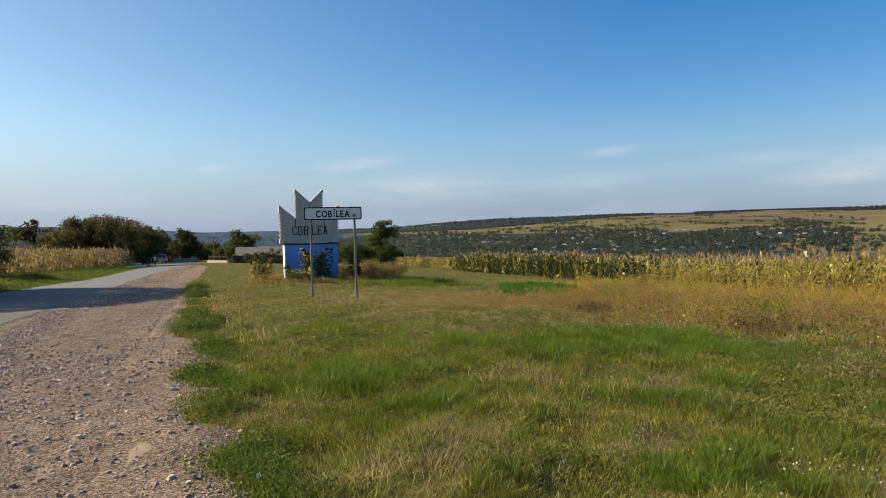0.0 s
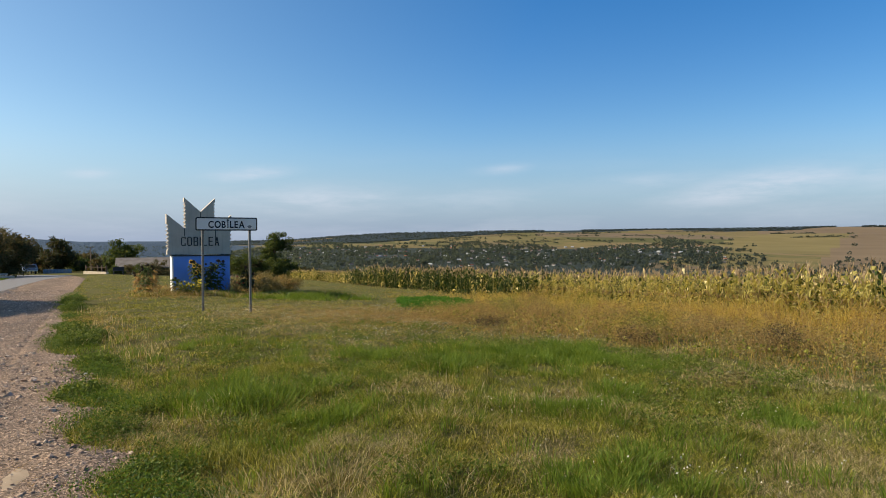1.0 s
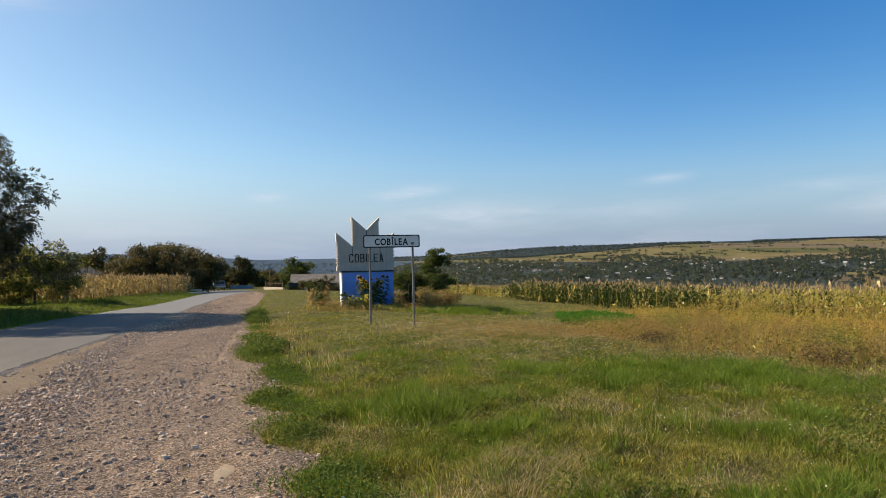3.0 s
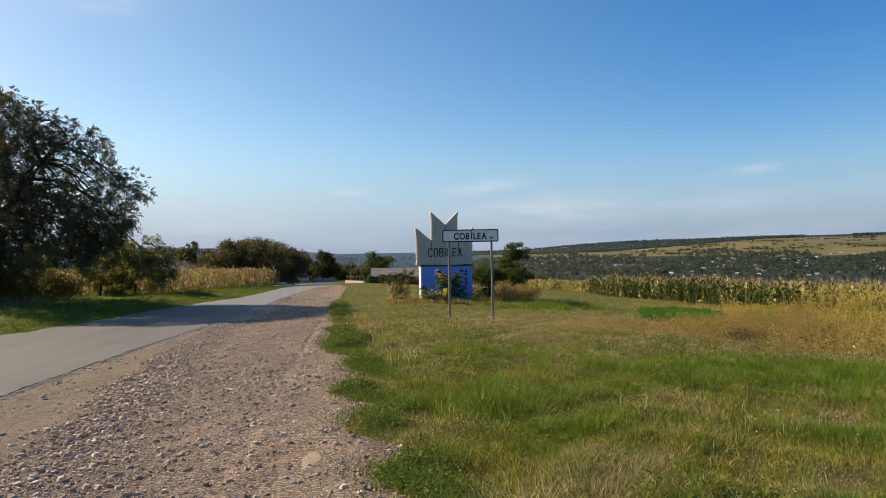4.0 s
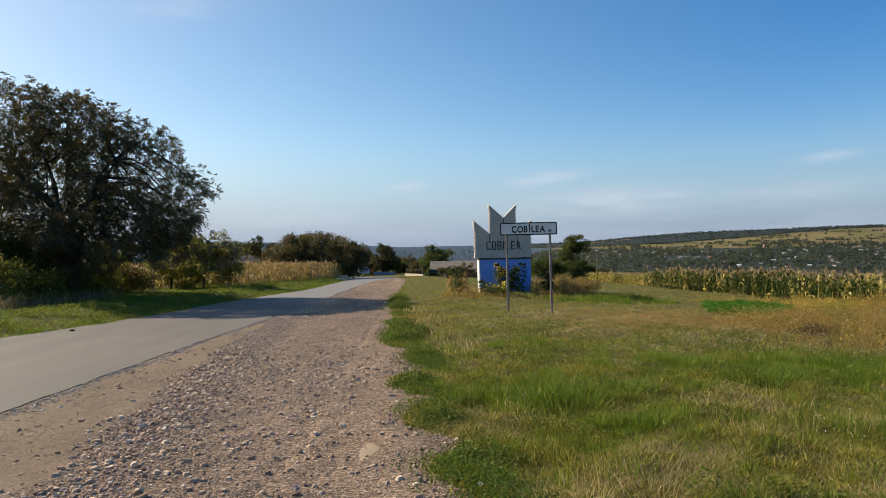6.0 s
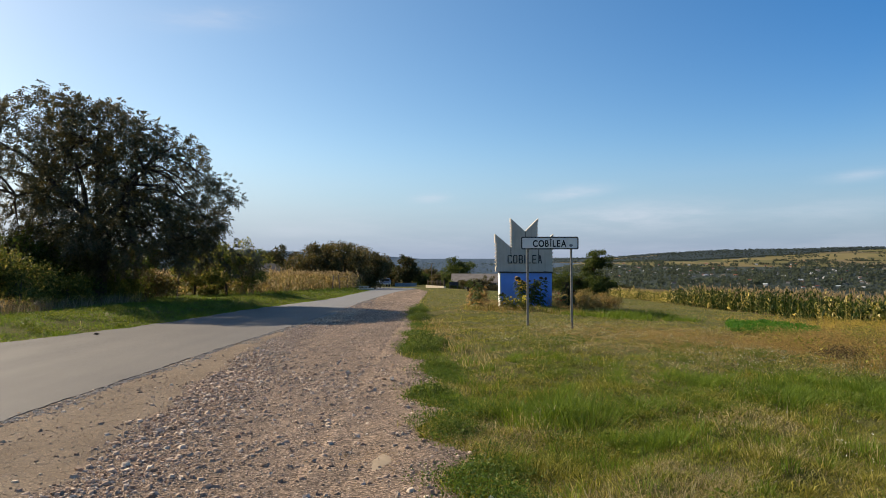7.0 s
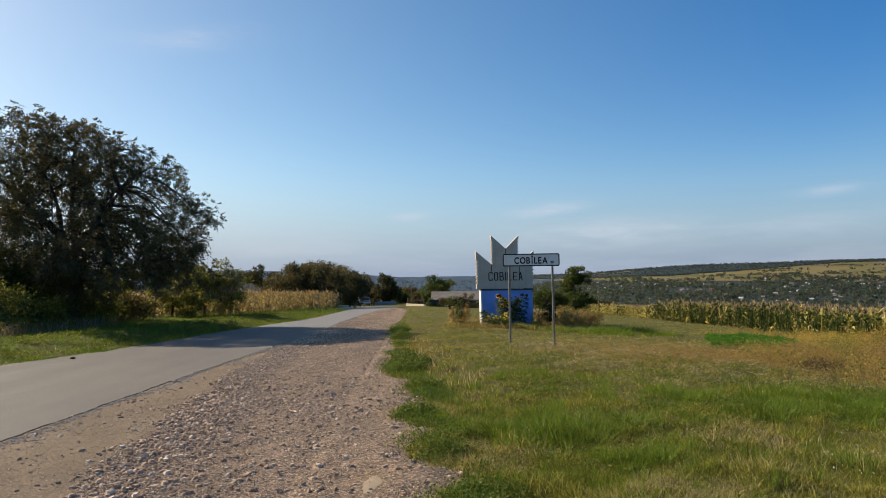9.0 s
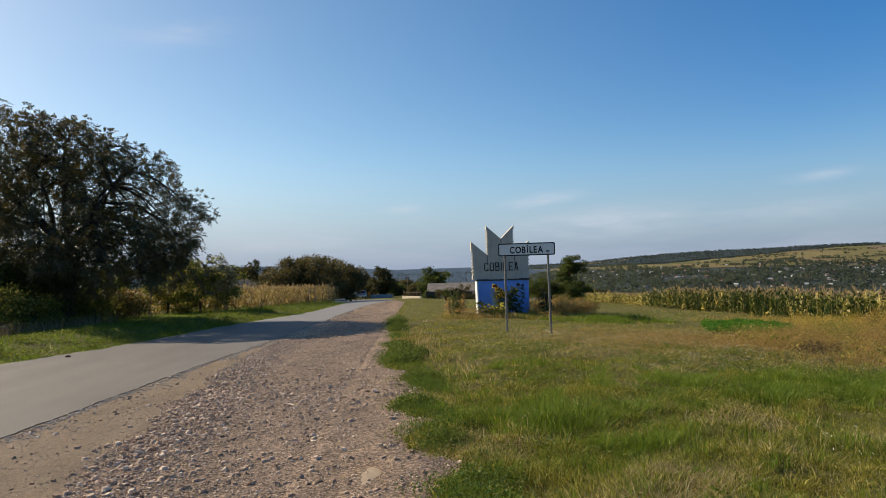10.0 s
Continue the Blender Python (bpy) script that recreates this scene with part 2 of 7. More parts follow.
def make_fields():
    s = Shader("far_fields")
    vor = s.node("ShaderNodeTexVoronoi", Scale=0.0042)
    s.l.new(s.coords((1.0, 0.45, 0.0)), vor.inputs["Vector"])
    sep = s.node("ShaderNodeSeparateColor")
    s.l.new(vor.outputs["Color"], sep.inputs[0])
    col = s.ramp(sep.outputs[0], [(0.0, (0.095, 0.093, 0.039)), (1.0, (0.185, 0.133, 0.093)), (0.25, (0.142, 0.122, 0.050)), (0.5, (0.194, 0.150, 0.065)), (0.68, (0.215, 0.155, 0.079)), (0.85, (0.155, 0.110, 0.073))])
    col = s.mix(s.math("MULTIPLY", s.noise(0.02, 6, 0.6, (1, 0.4, 1)), 0.55), col, (0.086, 0.086, 0.034))
    wave = s.node("ShaderNodeTexWave", Scale=0.011, Distortion=3.0, Detail=3.0)
    s.l.new(s.coords((0.4, 1.0, 0.0)), wave.inputs["Vector"])
    thin_line = s.node("ShaderNodeMapRange", From_Min=0.93, From_Max=1.0, To_Min=0.0, To_Max=0.6)
    s.l.new(wave.outputs[0], thin_line.inputs[0])
    col = s.mix(thin_line.outputs[0], col, (0.060, 0.073, 0.030))
    return s.base(col, 0.95).mat


def make_forest(name, a, b):
    s = Shader(name)
    s.base(s.mix(s.noise(0.05, 6, 0.7), a, b), 0.95)
    return s.bump(s.noise(0.12, 5, 0.7), 1.0, 6.0).mat


M_MEADOW = make_meadow()
M_GRAVEL = make_gravel()
M_ASPHALT = make_asphalt()
M_FIELDS = make_fields()
M_PLOUGH = plain("ploughed_field", (0.142, 0.105, 0.065), (0.185, 0.138, 0.086), 0.02, 0.95, bump=0.0, stretch=(1, 0.3, 1))
M_GOLDFIELD = plain("golden_field", (0.150, 0.125, 0.052), (0.196, 0.157, 0.069), 0.02, 0.95, bump=0.0, stretch=(1, 0.3, 1))
# distance haze is tinted into the base colours of forest, hill and valley
M_FOREST = make_forest("haze_tinted_forest", (0.042, 0.056, 0.060), (0.058, 0.075, 0.078))
M_FARHILL = make_forest("haze_tinted_far_hill", (0.068, 0.100, 0.142), (0.088, 0.126, 0.172))
M_VALLEY = make_forest("haze_tinted_valley", (0.052, 0.066, 0.060), (0.070, 0.084, 0.070))
M_STUBBLE = plain("field_soil", (0.085, 0.064, 0.034), (0.170, 0.128, 0.060), 2.0, 0.95, bump=0.5, dist=0.04)


# ==== shape of the land ====
def smooth(a, b, x):
    t = np.clip((np.asarray(x, float) - a) / (b - a), 0, 1)
    return t * t * (3 - 2 * t)


def ripple(x, y, scale, seed=0.0):
    """Cheap smooth unevenness, about -1 to 1."""
    x, y = np.asarray(x, float) / scale, np.asarray(y, float) / scale
    return (np.sin(x * 1.7 + 2.1 * np.sin(y * 0.9 + seed) + seed) + np.sin(y * 2.3 + 1.7 * np.sin(x * 1.3 + 1 + seed)) + np.sin(2.9 * x - 2.3 * y + seed * 2)) / 3


def road_right(y):
    """Edge of the asphalt; past the walnut's shade the road swings across the shoulder."""
    y = np.asarray(y, float)
    return np.interp(y, [-60, 6, 14, 24, 30, 31, 38, 50, 60, 66, 72, 90, 175], [-4.45, -4.45, -4.2, -3.66, -3.62, -3.42, -3.35, -2.8, -2.2, -1.4, -0.5, -0.9, -2.6]) - 0.010 * np.maximum(0, y - 78) ** 2


def road_left(y):
    """The far edge of the asphalt."""
    y = np.asarray(y, float)
    return np.interp(y, [-60, 6, 12, 16, 20, 23, 29, 36, 41, 46, 62, 70, 120], [-10.8, -10.3, -9.85, -9.35, -8.47, -8.05, -7.7, -6.75, -5.95, -5.55, -5.1, -4.7, -4.6]) - 0.010 * np.maximum(0, y - 66) ** 2


def verge_line(y):
    """Where the mown verge beyond the road gives way to corn and fences."""
    return -10.5 + 7.0 * smooth(8, 82, y) - 1.0 * smooth(60, 150, y) - 0.010 * np.maximum(0, np.asarray(y, float) - 64) ** 2


def grass_edge(y):
    """Where the gravel ends and the meadow begins."""
    y = np.asarray(y, float)
    at = [-60, 2.5, 4.3, 4.7, 5.1, 5.6, 5.95, 6.3, 6.55, 7.0, 7.4, 7.74, 8.2, 8.55, 9.0, 9.33, 9.8, 10.3, 11.1, 12.3, 13.0, 15.3, 17.9, 19.7, 22.5, 27.4, 40, 70, 120]
    x = [0.30, 0.34, 0.50, 0.38, 0.20, 0.39, 0.46, 0.24, 0.02, 0.05, 0.22, 0.40, 0.11, -0.09, -0.11, 0.05, 0.34, 0.20, 0.08, 0.06, -0.31, -0.31, -0.27, -0.17, -0.34, -0.41, -0.06, 0.82, 0.90]
    return np.interp(y, at, x) + 0.025 * np.sin(y * 6.7 + 1) + 0.015 * np.sin(y * 17.0)


def skyline(az):
    """Height of the far ridge above the eye, in degrees, by azimuth in degrees to the right."""
    return np.interp(az, [-180, -60, -16, -8, 0, 6, 15, 20, 24, 33, 60, 100, 180], [0.8, 1.1, 1.27, 1.15, 0.60, 0.62, 0.70, 1.08, 1.27, 1.38, 1.38, 1.2, 0.8])


def land(x, y, rough=True):
    """Height of the ground."""
    x, y = np.asarray(x, float), np.asarray(y, float)
    r, az = np.hypot(x, y), np.degrees(np.arctan2(x, y))
    fwd = np.clip(y, -60, 400)
    z = -0.012 * fwd - 0.014 * np.maximum(0, fwd - 70)
    right = np.maximum(0, x - 3)
    z = z - 0.050 * np.minimum(right, 40) - 0.03 * np.clip(right - 40, 0, 300)
    # bank beyond the road, berm by the monument
    left = road_left(y) - x
    z = z + 0.28 * smooth(0.2, 2.5, left) - 0.25 * smooth(8, 30, left)
    u, v = (x - 9.6) * 0.93 + (y - 34.5) * 0.36, -(x - 9.6) * 0.36 + (y - 34.5) * 0.93
    z = z + 0.26 * np.exp(-(u / np.where(u > 0, 1.1, 2.0)) ** 2) * smooth(6.5, 2.5, np.abs(v))
    meadow = smooth(0.0, 0.8, x - grass_edge(y)) * smooth(60, 30, r)
    if rough:
        z = z + meadow * (0.050 * ripple(x, y, 1.3) + 0.048 * ripple(x, y, 0.45, 2.0)) + 0.04 * smooth(12, 40, r) * ripple(x, y, 5.0, 1.0) * smooth(5, 9, np.abs(x + 2))
    z = z - 1.0 * smooth(86, 106, y) * smooth(3.2, 5.5, x)
    # valley and the slopes beyond
    ridge = 2700 + 1500 * smooth(20, 6, az)
    top = 1.55 + ridge * np.tan(np.radians(skyline(az)))
    k = ridge / 2700
    side = smooth(-40, -15, az)
    low = -36 * (0.35 + 0.65 * side)
    prof = np.interp(r / k, [0, 70, 300, 700, 1000, 1600, 2200, 2700, 3400], [0, 0, 0.40, 1.0, 2.0, 3.0, 4.0, 5.0, 6.0])
    lows = np.stack([np.zeros_like(x), low, low * 0.76, 7 + 0 * x, 0.62 * top, top, top - 70])
    i = np.clip(np.floor(prof), 0, 5).astype(int)
    fr = prof - i
    fr = np.where(i > 0, fr, smooth(0, 1, fr))
    flat = np.arange(x.size).reshape(x.shape)
    a = np.take_along_axis(lows.reshape(7, -1), i.reshape(1, -1), 0).reshape(x.shape)
    b = np.take_along_axis(lows.reshape(7, -1), (i + 1).reshape(1, -1), 0).reshape(x.shape)
    far = a + (b - a) * fr
    far = far + 5 * ripple(x, y, 260.0, 3.0) * smooth(500, 1200, r) * smooth(2600, 1900, r / k)
    w = smooth(90, 320, r)
    return z * (1 - w) + far * w


def height(x, y):
    return float(land(np.array([x]), np.array([y]))[0])


def mesh_np(name, verts, faces, mats, index=None, soft=False):
    """A mesh out of arrays; faces all have the same number of corners."""
    verts, faces = np.asarray(verts, np.float32), np.asarray(faces, np.int32)
    me = bpy.data.meshes.new(name)
    me.vertices.add(len(verts))
    me.vertices.foreach_set("co", verts.ravel())
    me.loops.add(faces.size)
    me.loops.foreach_set("vertex_index", faces.ravel())
    me.polygons.add(len(faces))
    me.polygons.foreach_set("loop_start", np.arange(0, faces.size, faces.shape[1], dtype=np.int32))
    for m in mats if isinstance(mats, (list, tuple)) else [mats]:
        me.materials.append(m)
    if index is not None:
        me.polygons.foreach_set("material_index", np.asarray(index, np.int32))
    me.polygons.foreach_set("use_smooth", np.full(len(faces), soft))
    me.update(calc_edges=True)
    return me


def grid_faces(rows, cols, wrap=False):
    i, j = np.meshgrid(np.arange(rows - 1), np.arange(cols if wrap else cols - 1), indexing="ij")
    k = (j + 1) % cols
    return np.stack([i * cols + j, i * cols + k, (i + 1) * cols + k, (i + 1) * cols + j], -1).reshape(-1, 4)


def wood_line(a):
    """Distance at which the wood on the far slope begins, by azimuth."""
    a = np.asarray(a, float)
    return 1780 + 620 * smooth(21, 36, a) + 190 * smooth(36, 44, a) + 40 * np.sin(a / 1.7) - 270 * smooth(45, 53, a) * smooth(57.5, 55, a)


def build_ground():
    az = np.radians(np.concatenate([np.arange(-75, 75, 0.6), np.arange(75, 285, 5.0)]))
    rr = np.concatenate([[0.02], np.geomspace(0.5, 4900, 280)])
    R, A = np.meshgrid(rr, az, indexing="ij")
    X, Y = R * np.sin(A), R * np.cos(A)
    V = np.stack([X, Y, land(X, Y)], -1).reshape(-1, 3)
    F = grid_faces(len(rr), len(az), True)[:, ::-1]
    c = V[F].mean(1)
    r, a = np.hypot(c[:, 0], c[:, 1]), np.degrees(np.arctan2(c[:, 0], c[:, 1]))
    k = (2700 + 1500 * smooth(20, 6, a)) / 2700
    wob = r / k * (1 + 0.06 * ripple(c[:, 0], c[:, 1], 300.0))
    idx = np.zeros(len(F), int)
    idx[(c[:, 0] > 20.5) & (r < 320)] = 1
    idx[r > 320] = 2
    idx[(wob > 1500) & (a > 8)] = 3
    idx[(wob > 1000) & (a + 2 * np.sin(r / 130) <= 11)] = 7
    forest = wood_line(a)
    idx[(wob > 930) & (a > 47 + 2 * np.sin(r / 90))] = 3
    idx[(r > 1280) & (r < 2060) & (a > 47 + 0.009 * (r - 1280))] = 6
    idx[(r > 930) & (r < 2060) & (a > 57.2 + 0.0022 * (r - 1150))] = 5
    idx[(r >= 2060) & (a > 52.5)] = 5
    idx[(r > 1750) & (r < 2080) & (a > 24) & (a < 33 + 0.004 * (r - 1750))] = 6
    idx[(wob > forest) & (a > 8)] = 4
    idx[(wob > 2230) & (wob < 2380) & (a > 14.5 + 0.5 * np.sin(r / 60)) & (a < 19.0)] = 3
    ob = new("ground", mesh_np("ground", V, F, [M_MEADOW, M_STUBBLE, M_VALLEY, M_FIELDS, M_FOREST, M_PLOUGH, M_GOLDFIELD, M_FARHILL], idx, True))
    return tagged(ob, "rough grass verge sloping to fields and hills beyond a valley", "ground", kind="structure")


ground = build_ground()


def strip(name, left, right, ys, lift, mat, cols=9, skirt=0.12):
    """A band along the road between two edges, with a thickness."""
    xs = np.linspace(0, 1, cols)
    L, R = left(ys), right(ys)
    X = L[:, None] + (R - L)[:, None] * xs[None, :]
    Y = np.repeat(ys[:, None], cols, 1)
    Z = land(X, Y, False) + lift(X, Y)
    top = np.stack([X, Y, Z], -1)
    a, b = top[:, :1].copy(), top[:, -1:].copy()
    a[..., 2] -= skirt
    b[..., 2] -= skirt
    full = np.concatenate([a, top, b], 1)
    return mesh_np(name, full.reshape(-1, 3), grid_faces(len(ys), cols + 2)[:, ::-1], mat, soft=False)


def ridge_edge(y):
    """Where the driven beige strip beside the asphalt ends and the heap of stones begins."""
    return np.interp(y, [-5, 5, 8, 11, 15, 30], [-2.5, -2.68, -3.0, -3.25, -3.58, -3.5])


def gravel_lift(x, y):
    """Height of the gravel's surface over the land: uneven, with a worn wheel track, running out at the grass."""
    top = 0.022 + 0.010 * ripple(x, y, 0.8) + 0.010 * ripple(x, y, 0.24, 5.0) * smooth(0.2, 0.7, x - ridge_edge(y)) - 0.011 * np.exp(-((x + 1.04 - 0.02 * y) / 0.05) ** 2) + 0.010 * np.exp(-((x + 0.93 - 0.02 * y) / 0.05) ** 2)
    return top * smooth(-0.05, 0.3, grass_edge(y) - x) * smooth(-0.05, 0.45, x - road_right(y)) + 0.004


ys_road = np.concatenate([np.arange(-40, 40, 0.12), np.arange(40, 120, 0.6)])


def ragged(y, amount, seed):
    y = np.asarray(y, float)
    return amount * (np.sin(y * 3.1 + seed) * 0.4 + np.sin(y * 7.7 + seed * 2) * 0.35 + np.sin(y * 17.3 + seed * 3) * 0.3)


road = new("road", strip("road", lambda y: road_left(y) + ragged(y, 0.10, 1), lambda y: road_right(y) + ragged(y, 0.035, 4), ys_road,
                         lambda x, y: 0.015 + 0.003 * ripple(x, y, 2.5), M_ASPHALT, 15))
tagged(road, "worn grey asphalt road with crumbling edges", "road", kind="structure")
gravel = new("gravel_shoulder", strip("gravel_shoulder", lambda y: road_right(y) - 0.3, lambda y: np.maximum(grass_edge(y) + ragged(y, 0.04, 2) - 1.2 * smooth(58, 73, y), road_right(y) - 0.2), ys_road[ys_road < 76],
                                      gravel_lift, M_GRAVEL, 48))
tagged(gravel, "stony dirt shoulder with a faint tyre track", "road shoulder", kind="structure")


# ==== makers of parts, plants and trees ====
def thing(name, x, y, z=None, turn=0.0):
    """An Empty at a thing's base."""
    ob = new(name)
    ob.empty_display_size = 0.2
    ob.matrix_world = pose(x, y, height(x, y) if z is None else z, 0, 0, turn)
    return ob


def part(name, me, parent, label=""):
    ob = new(name, me)
    ob.parent = parent
    if label:
        ob["label"] = label
    return ob


def from_bm(name, bm, mat):
    me = bpy.data.meshes.new(name)
    bm.normal_update()
    bm.to_mesh(me)
    bm.free()
    me.materials.append(mat)
    return me


def box(name, size, at, mat, bevel=0.01, turn=0.0):
    """A bevelled block; at is the middle of its underside."""
    bm = bmesh.new()
    bmesh.ops.create_cube(bm, size=1.0)
    bmesh.ops.scale(bm, vec=size, verts=bm.verts)
    bmesh.ops.translate(bm, vec=(0, 0, size[2] / 2), verts=bm.verts)
    if bevel:
        bmesh.ops.bevel(bm, geom=bm.edges[:], offset=bevel, segments=2, affect="EDGES", profile=0.5)
    bmesh.ops.rotate(bm, cent=(0, 0, 0), matrix=Matrix.Rotation(radians(turn), 3, "Z"), verts=bm.verts)
    bmesh.ops.translate(bm, vec=at, verts=bm.verts)
    return from_bm(name, bm, mat)


def prism(name, outline, y0, y1, mat, bevel=0.0):
    """An upright slab: an outline in x and z, from y0 (front) to y1 (back)."""
    bm = bmesh.new()
    front = [bm.verts.new((x, y0, z)) for x, z in outline]
    face = bm.faces.new(front)
    got = bmesh.ops.extrude_face_region(bm, geom=[face])
    bmesh.ops.translate(bm, vec=(0, y1 - y0, 0), verts=[v for v in got["geom"] if isinstance(v, bmesh.types.BMVert)])
    bmesh.ops.recalc_face_normals(bm, faces=bm.faces)
    if bevel:
        bmesh.ops.bevel(bm, geom=bm.edges[:], offset=bevel, segments=1, affect="EDGES")
    return from_bm(name, bm, mat)


def tube(points, radii, sides=8):
    """A tapered tube along a line of points: vertices and quads."""
    P = np.asarray(points, float)
    r = np.asarray(radii, float)
    d = np.gradient(P, axis=0)
    d /= np.linalg.norm(d, axis=1, keepdims=True) + 1e-9
    ref = np.where(np.abs(d[:, 2:3]) > 0.9, np.array([[1.0, 0, 0]]), np.array([[0, 0, 1.0]]))
    u = np.cross(d, ref)
    u /= np.linalg.norm(u, axis=1, keepdims=True) + 1e-9
    v = np.cross(d, u)
    a = np.linspace(0, 2 * np.pi, sides, endpoint=False)
    ring = P[:, None] + r[:, None, None] * (np.cos(a)[None, :, None] * u[:, None] + np.sin(a)[None, :, None] * v[:, None])
    return ring.reshape(-1, 3), grid_faces(len(P), sides, True)


def join(pieces):
    """Joins (vertices, faces) pairs."""
    V, F, n = [], [], 0
    for v, f in pieces:
        V.append(v)
        F.append(np.asarray(f) + n)
        n += len(v)
    return np.concatenate(V), np.concatenate(F)


def as_tris(F):
    F = np.asarray(F)
    return F if F.shape[1] == 3 else np.concatenate([F[:, [0, 1, 2]], F[:, [0, 2, 3]]])


def blades(base, tall, wide, gen, lean=0.45, fine=True, toward=None):
    """Grass blades: each bends over to one side, by chance or toward the given angles."""
    n = len(base)
    a, b = gen.uniform(0, 2 * np.pi, n), gen.uniform(0, 2 * np.pi, n)
    if toward is not None:
        b = toward + gen.normal(size=n) * 0.6
    side = np.stack([np.cos(a), np.sin(a), 0 * a], 1) * (wide / 2)[:, None]
    over = np.stack([np.cos(b), np.sin(b), 0 * b], 1) * (tall * gen.uniform(0.1, 1.0, n) * lean)[:, None]
    up = np.array([[0, 0, 1.0]])
    top = base + over + up * (tall * 0.95)[:, None]
    if not fine:
        return np.stack([base - side, base + side, top], 1).reshape(-1, 3), np.arange(3 * n).reshape(-1, 3)
    mid = base + over * 0.30 + up * (tall * 0.55)[:, None]
    V = np.stack([base - side, base + side, mid - side * 0.8, mid + side * 0.8, top], 1).reshape(-1, 3)
    F = (np.arange(n) * 5)[:, None, None] + np.array([[[0, 1, 2], [1, 3, 2], [2, 3, 4]]])
    return V, F.reshape(-1, 3)


def leaflets(at, long, wide, gen, droop=0.3):
    """Small pointed leaves, each folded a little along its middle."""
    n = len(at)
    d = gen.normal(size=(n, 3))
    d[:, 2] -= droop
    d /= np.linalg.norm(d, axis=1, keepdims=True)
    q = gen.normal(size=(n, 3))
    s = np.cross(d, q)
    s /= np.linalg.norm(s, axis=1, keepdims=True) + 1e-9
    nn = np.cross(d, s)
    long, wide = np.broadcast_to(long, n)[:, None], np.broadcast_to(wide, n)[:, None]
    mid = at + d * long * 0.45 + nn * wide * 0.18
    V = np.stack([at, mid + s * wide / 2 - nn * wide * 0.25, at + d * long, mid - s * wide / 2 - nn * wide * 0.25], 1).reshape(-1, 3)
    F = (np.arange(n) * 4)[:, None] + np.array([[0, 1, 2, 3]])
    return V, F


def crown_points(n, gen, rx, ry, rz, clumps, spread, lumpy=0.22, hollow=0.45):
    """Points for leaves, in clumps that fill an uneven egg shape."""
    d = gen.normal(size=(clumps, 3))
    d /= np.linalg.norm(d, axis=1, keepdims=True)
    k = 1 + lumpy * ripple(d[:, 0] * 2.2 + d[:, 2], d[:, 1] * 2.2 - d[:, 2], 0.6, gen.uniform(0, 6))
    rad = (hollow + (1 - hollow) * gen.uniform(0, 1, clumps) ** 0.6) * k
    c = d * rad[:, None] * np.array([rx, ry, rz])
    pick = gen.integers(0, clumps, n)
    size = spread * gen.uniform(0.5, 1.3, clumps)
    q = gen.normal(size=(n, 3))
    q *= (gen.uniform(size=(n, 1)) ** 0.4) / np.linalg.norm(q, axis=1, keepdims=True)
    return c[pick] + q * 1.5 * size[pick][:, None] * np.array([1, 1, 0.65]), c


def tree(name, x, y, tall, rx, rz, zc, leaves, leaf, mat_leaf, mat_bark, seed, label, clumps=160, spread=0.55, trunk=0.22, limbs=11, ry=None, stems=1, group="", category="tree", hollow=0.45, lumpy=0.22, aspect=0.45, lean=0.0, shear=0.0, skirt=1.0):
    """A tree or shrub: trunk with limbs, and a crown of single leaves."""
    gen = np.random.default_rng(seed)
    ry = ry or rx
    base = thing(name, x, y)
    pts, centres = crown_points(leaves, gen, rx, ry, rz, clumps, spread, lumpy, hollow)
    mid = np.array([lean, 0, zc])
    for q in (pts, centres):
        low = q[:, 2] < 0
        if skirt != 1.0:
            q[low, 2] = -0.88 * rz * (np.abs(q[low, 2]) / rz) ** skirt
        q[:, 0] -= shear * q[:, 2]
    pts, centres = pts + mid, centres + mid
    keep = pts[:, 2] > 0.12
    wood = []
    for s in range(stems):
        off = np.array([0, 0, 0]) if stems == 1 else np.array([*gen.normal(size=2) * rx * 0.18, 0])
        hgt = tall * gen.uniform(0.62, 0.75)
        t = np.linspace(0, 1, 9)
        line = off + np.stack([lean * t ** 1.5 + 0.03 * tall * np.sin(3 * t + seed + s) * t, 0.03 * tall * np.cos(2.3 * t + s) * t, hgt * t - 0.15], 1)
        rad = trunk * (1.25 - t * 0.95) * np.where(t < 0.1, 1.35, 1.0)
        wood.append(tube(line, rad, 8))
        for q in range(limbs):
            f = gen.uniform(0.28, 0.98)
            i = int(f * 8)
            goal = centres[gen.integers(0, len(centres))]
            st = line[i]
            w = np.linspace(0, 1, 6)[:, None]
            bow = np.array([0, 0, 0.12 * np.linalg.norm(goal - st)])
            path = st * (1 - w) + goal * w + bow * np.sin(w * np.pi)
            wood.append(tube(path, rad[i] * 0.55 * (1 - 0.85 * w[:, 0]), 4))
            for _ in range(2):
                g2 = centres[np.argsort(np.linalg.norm(centres - path[3], axis=1))[gen.integers(0, min(8, len(centres)))]]
                p2 = path[3] * (1 - w) + g2 * w
                wood.append(tube(p2, rad[i] * 0.25 * (1 - 0.8 * w[:, 0]), 3))
    V, F = join(wood)
    part("trunk", mesh_np("trunk", V, F, mat_bark, soft=True), base)
    V, F = leaflets(pts[keep], leaf * gen.uniform(0.7, 1.3, keep.sum()), leaf * aspect * gen.uniform(0.8, 1.2, keep.sum()), gen)
    part("crown", mesh_np("crown", V, F, mat_leaf), base)
    return tagged(base, label, category, group)


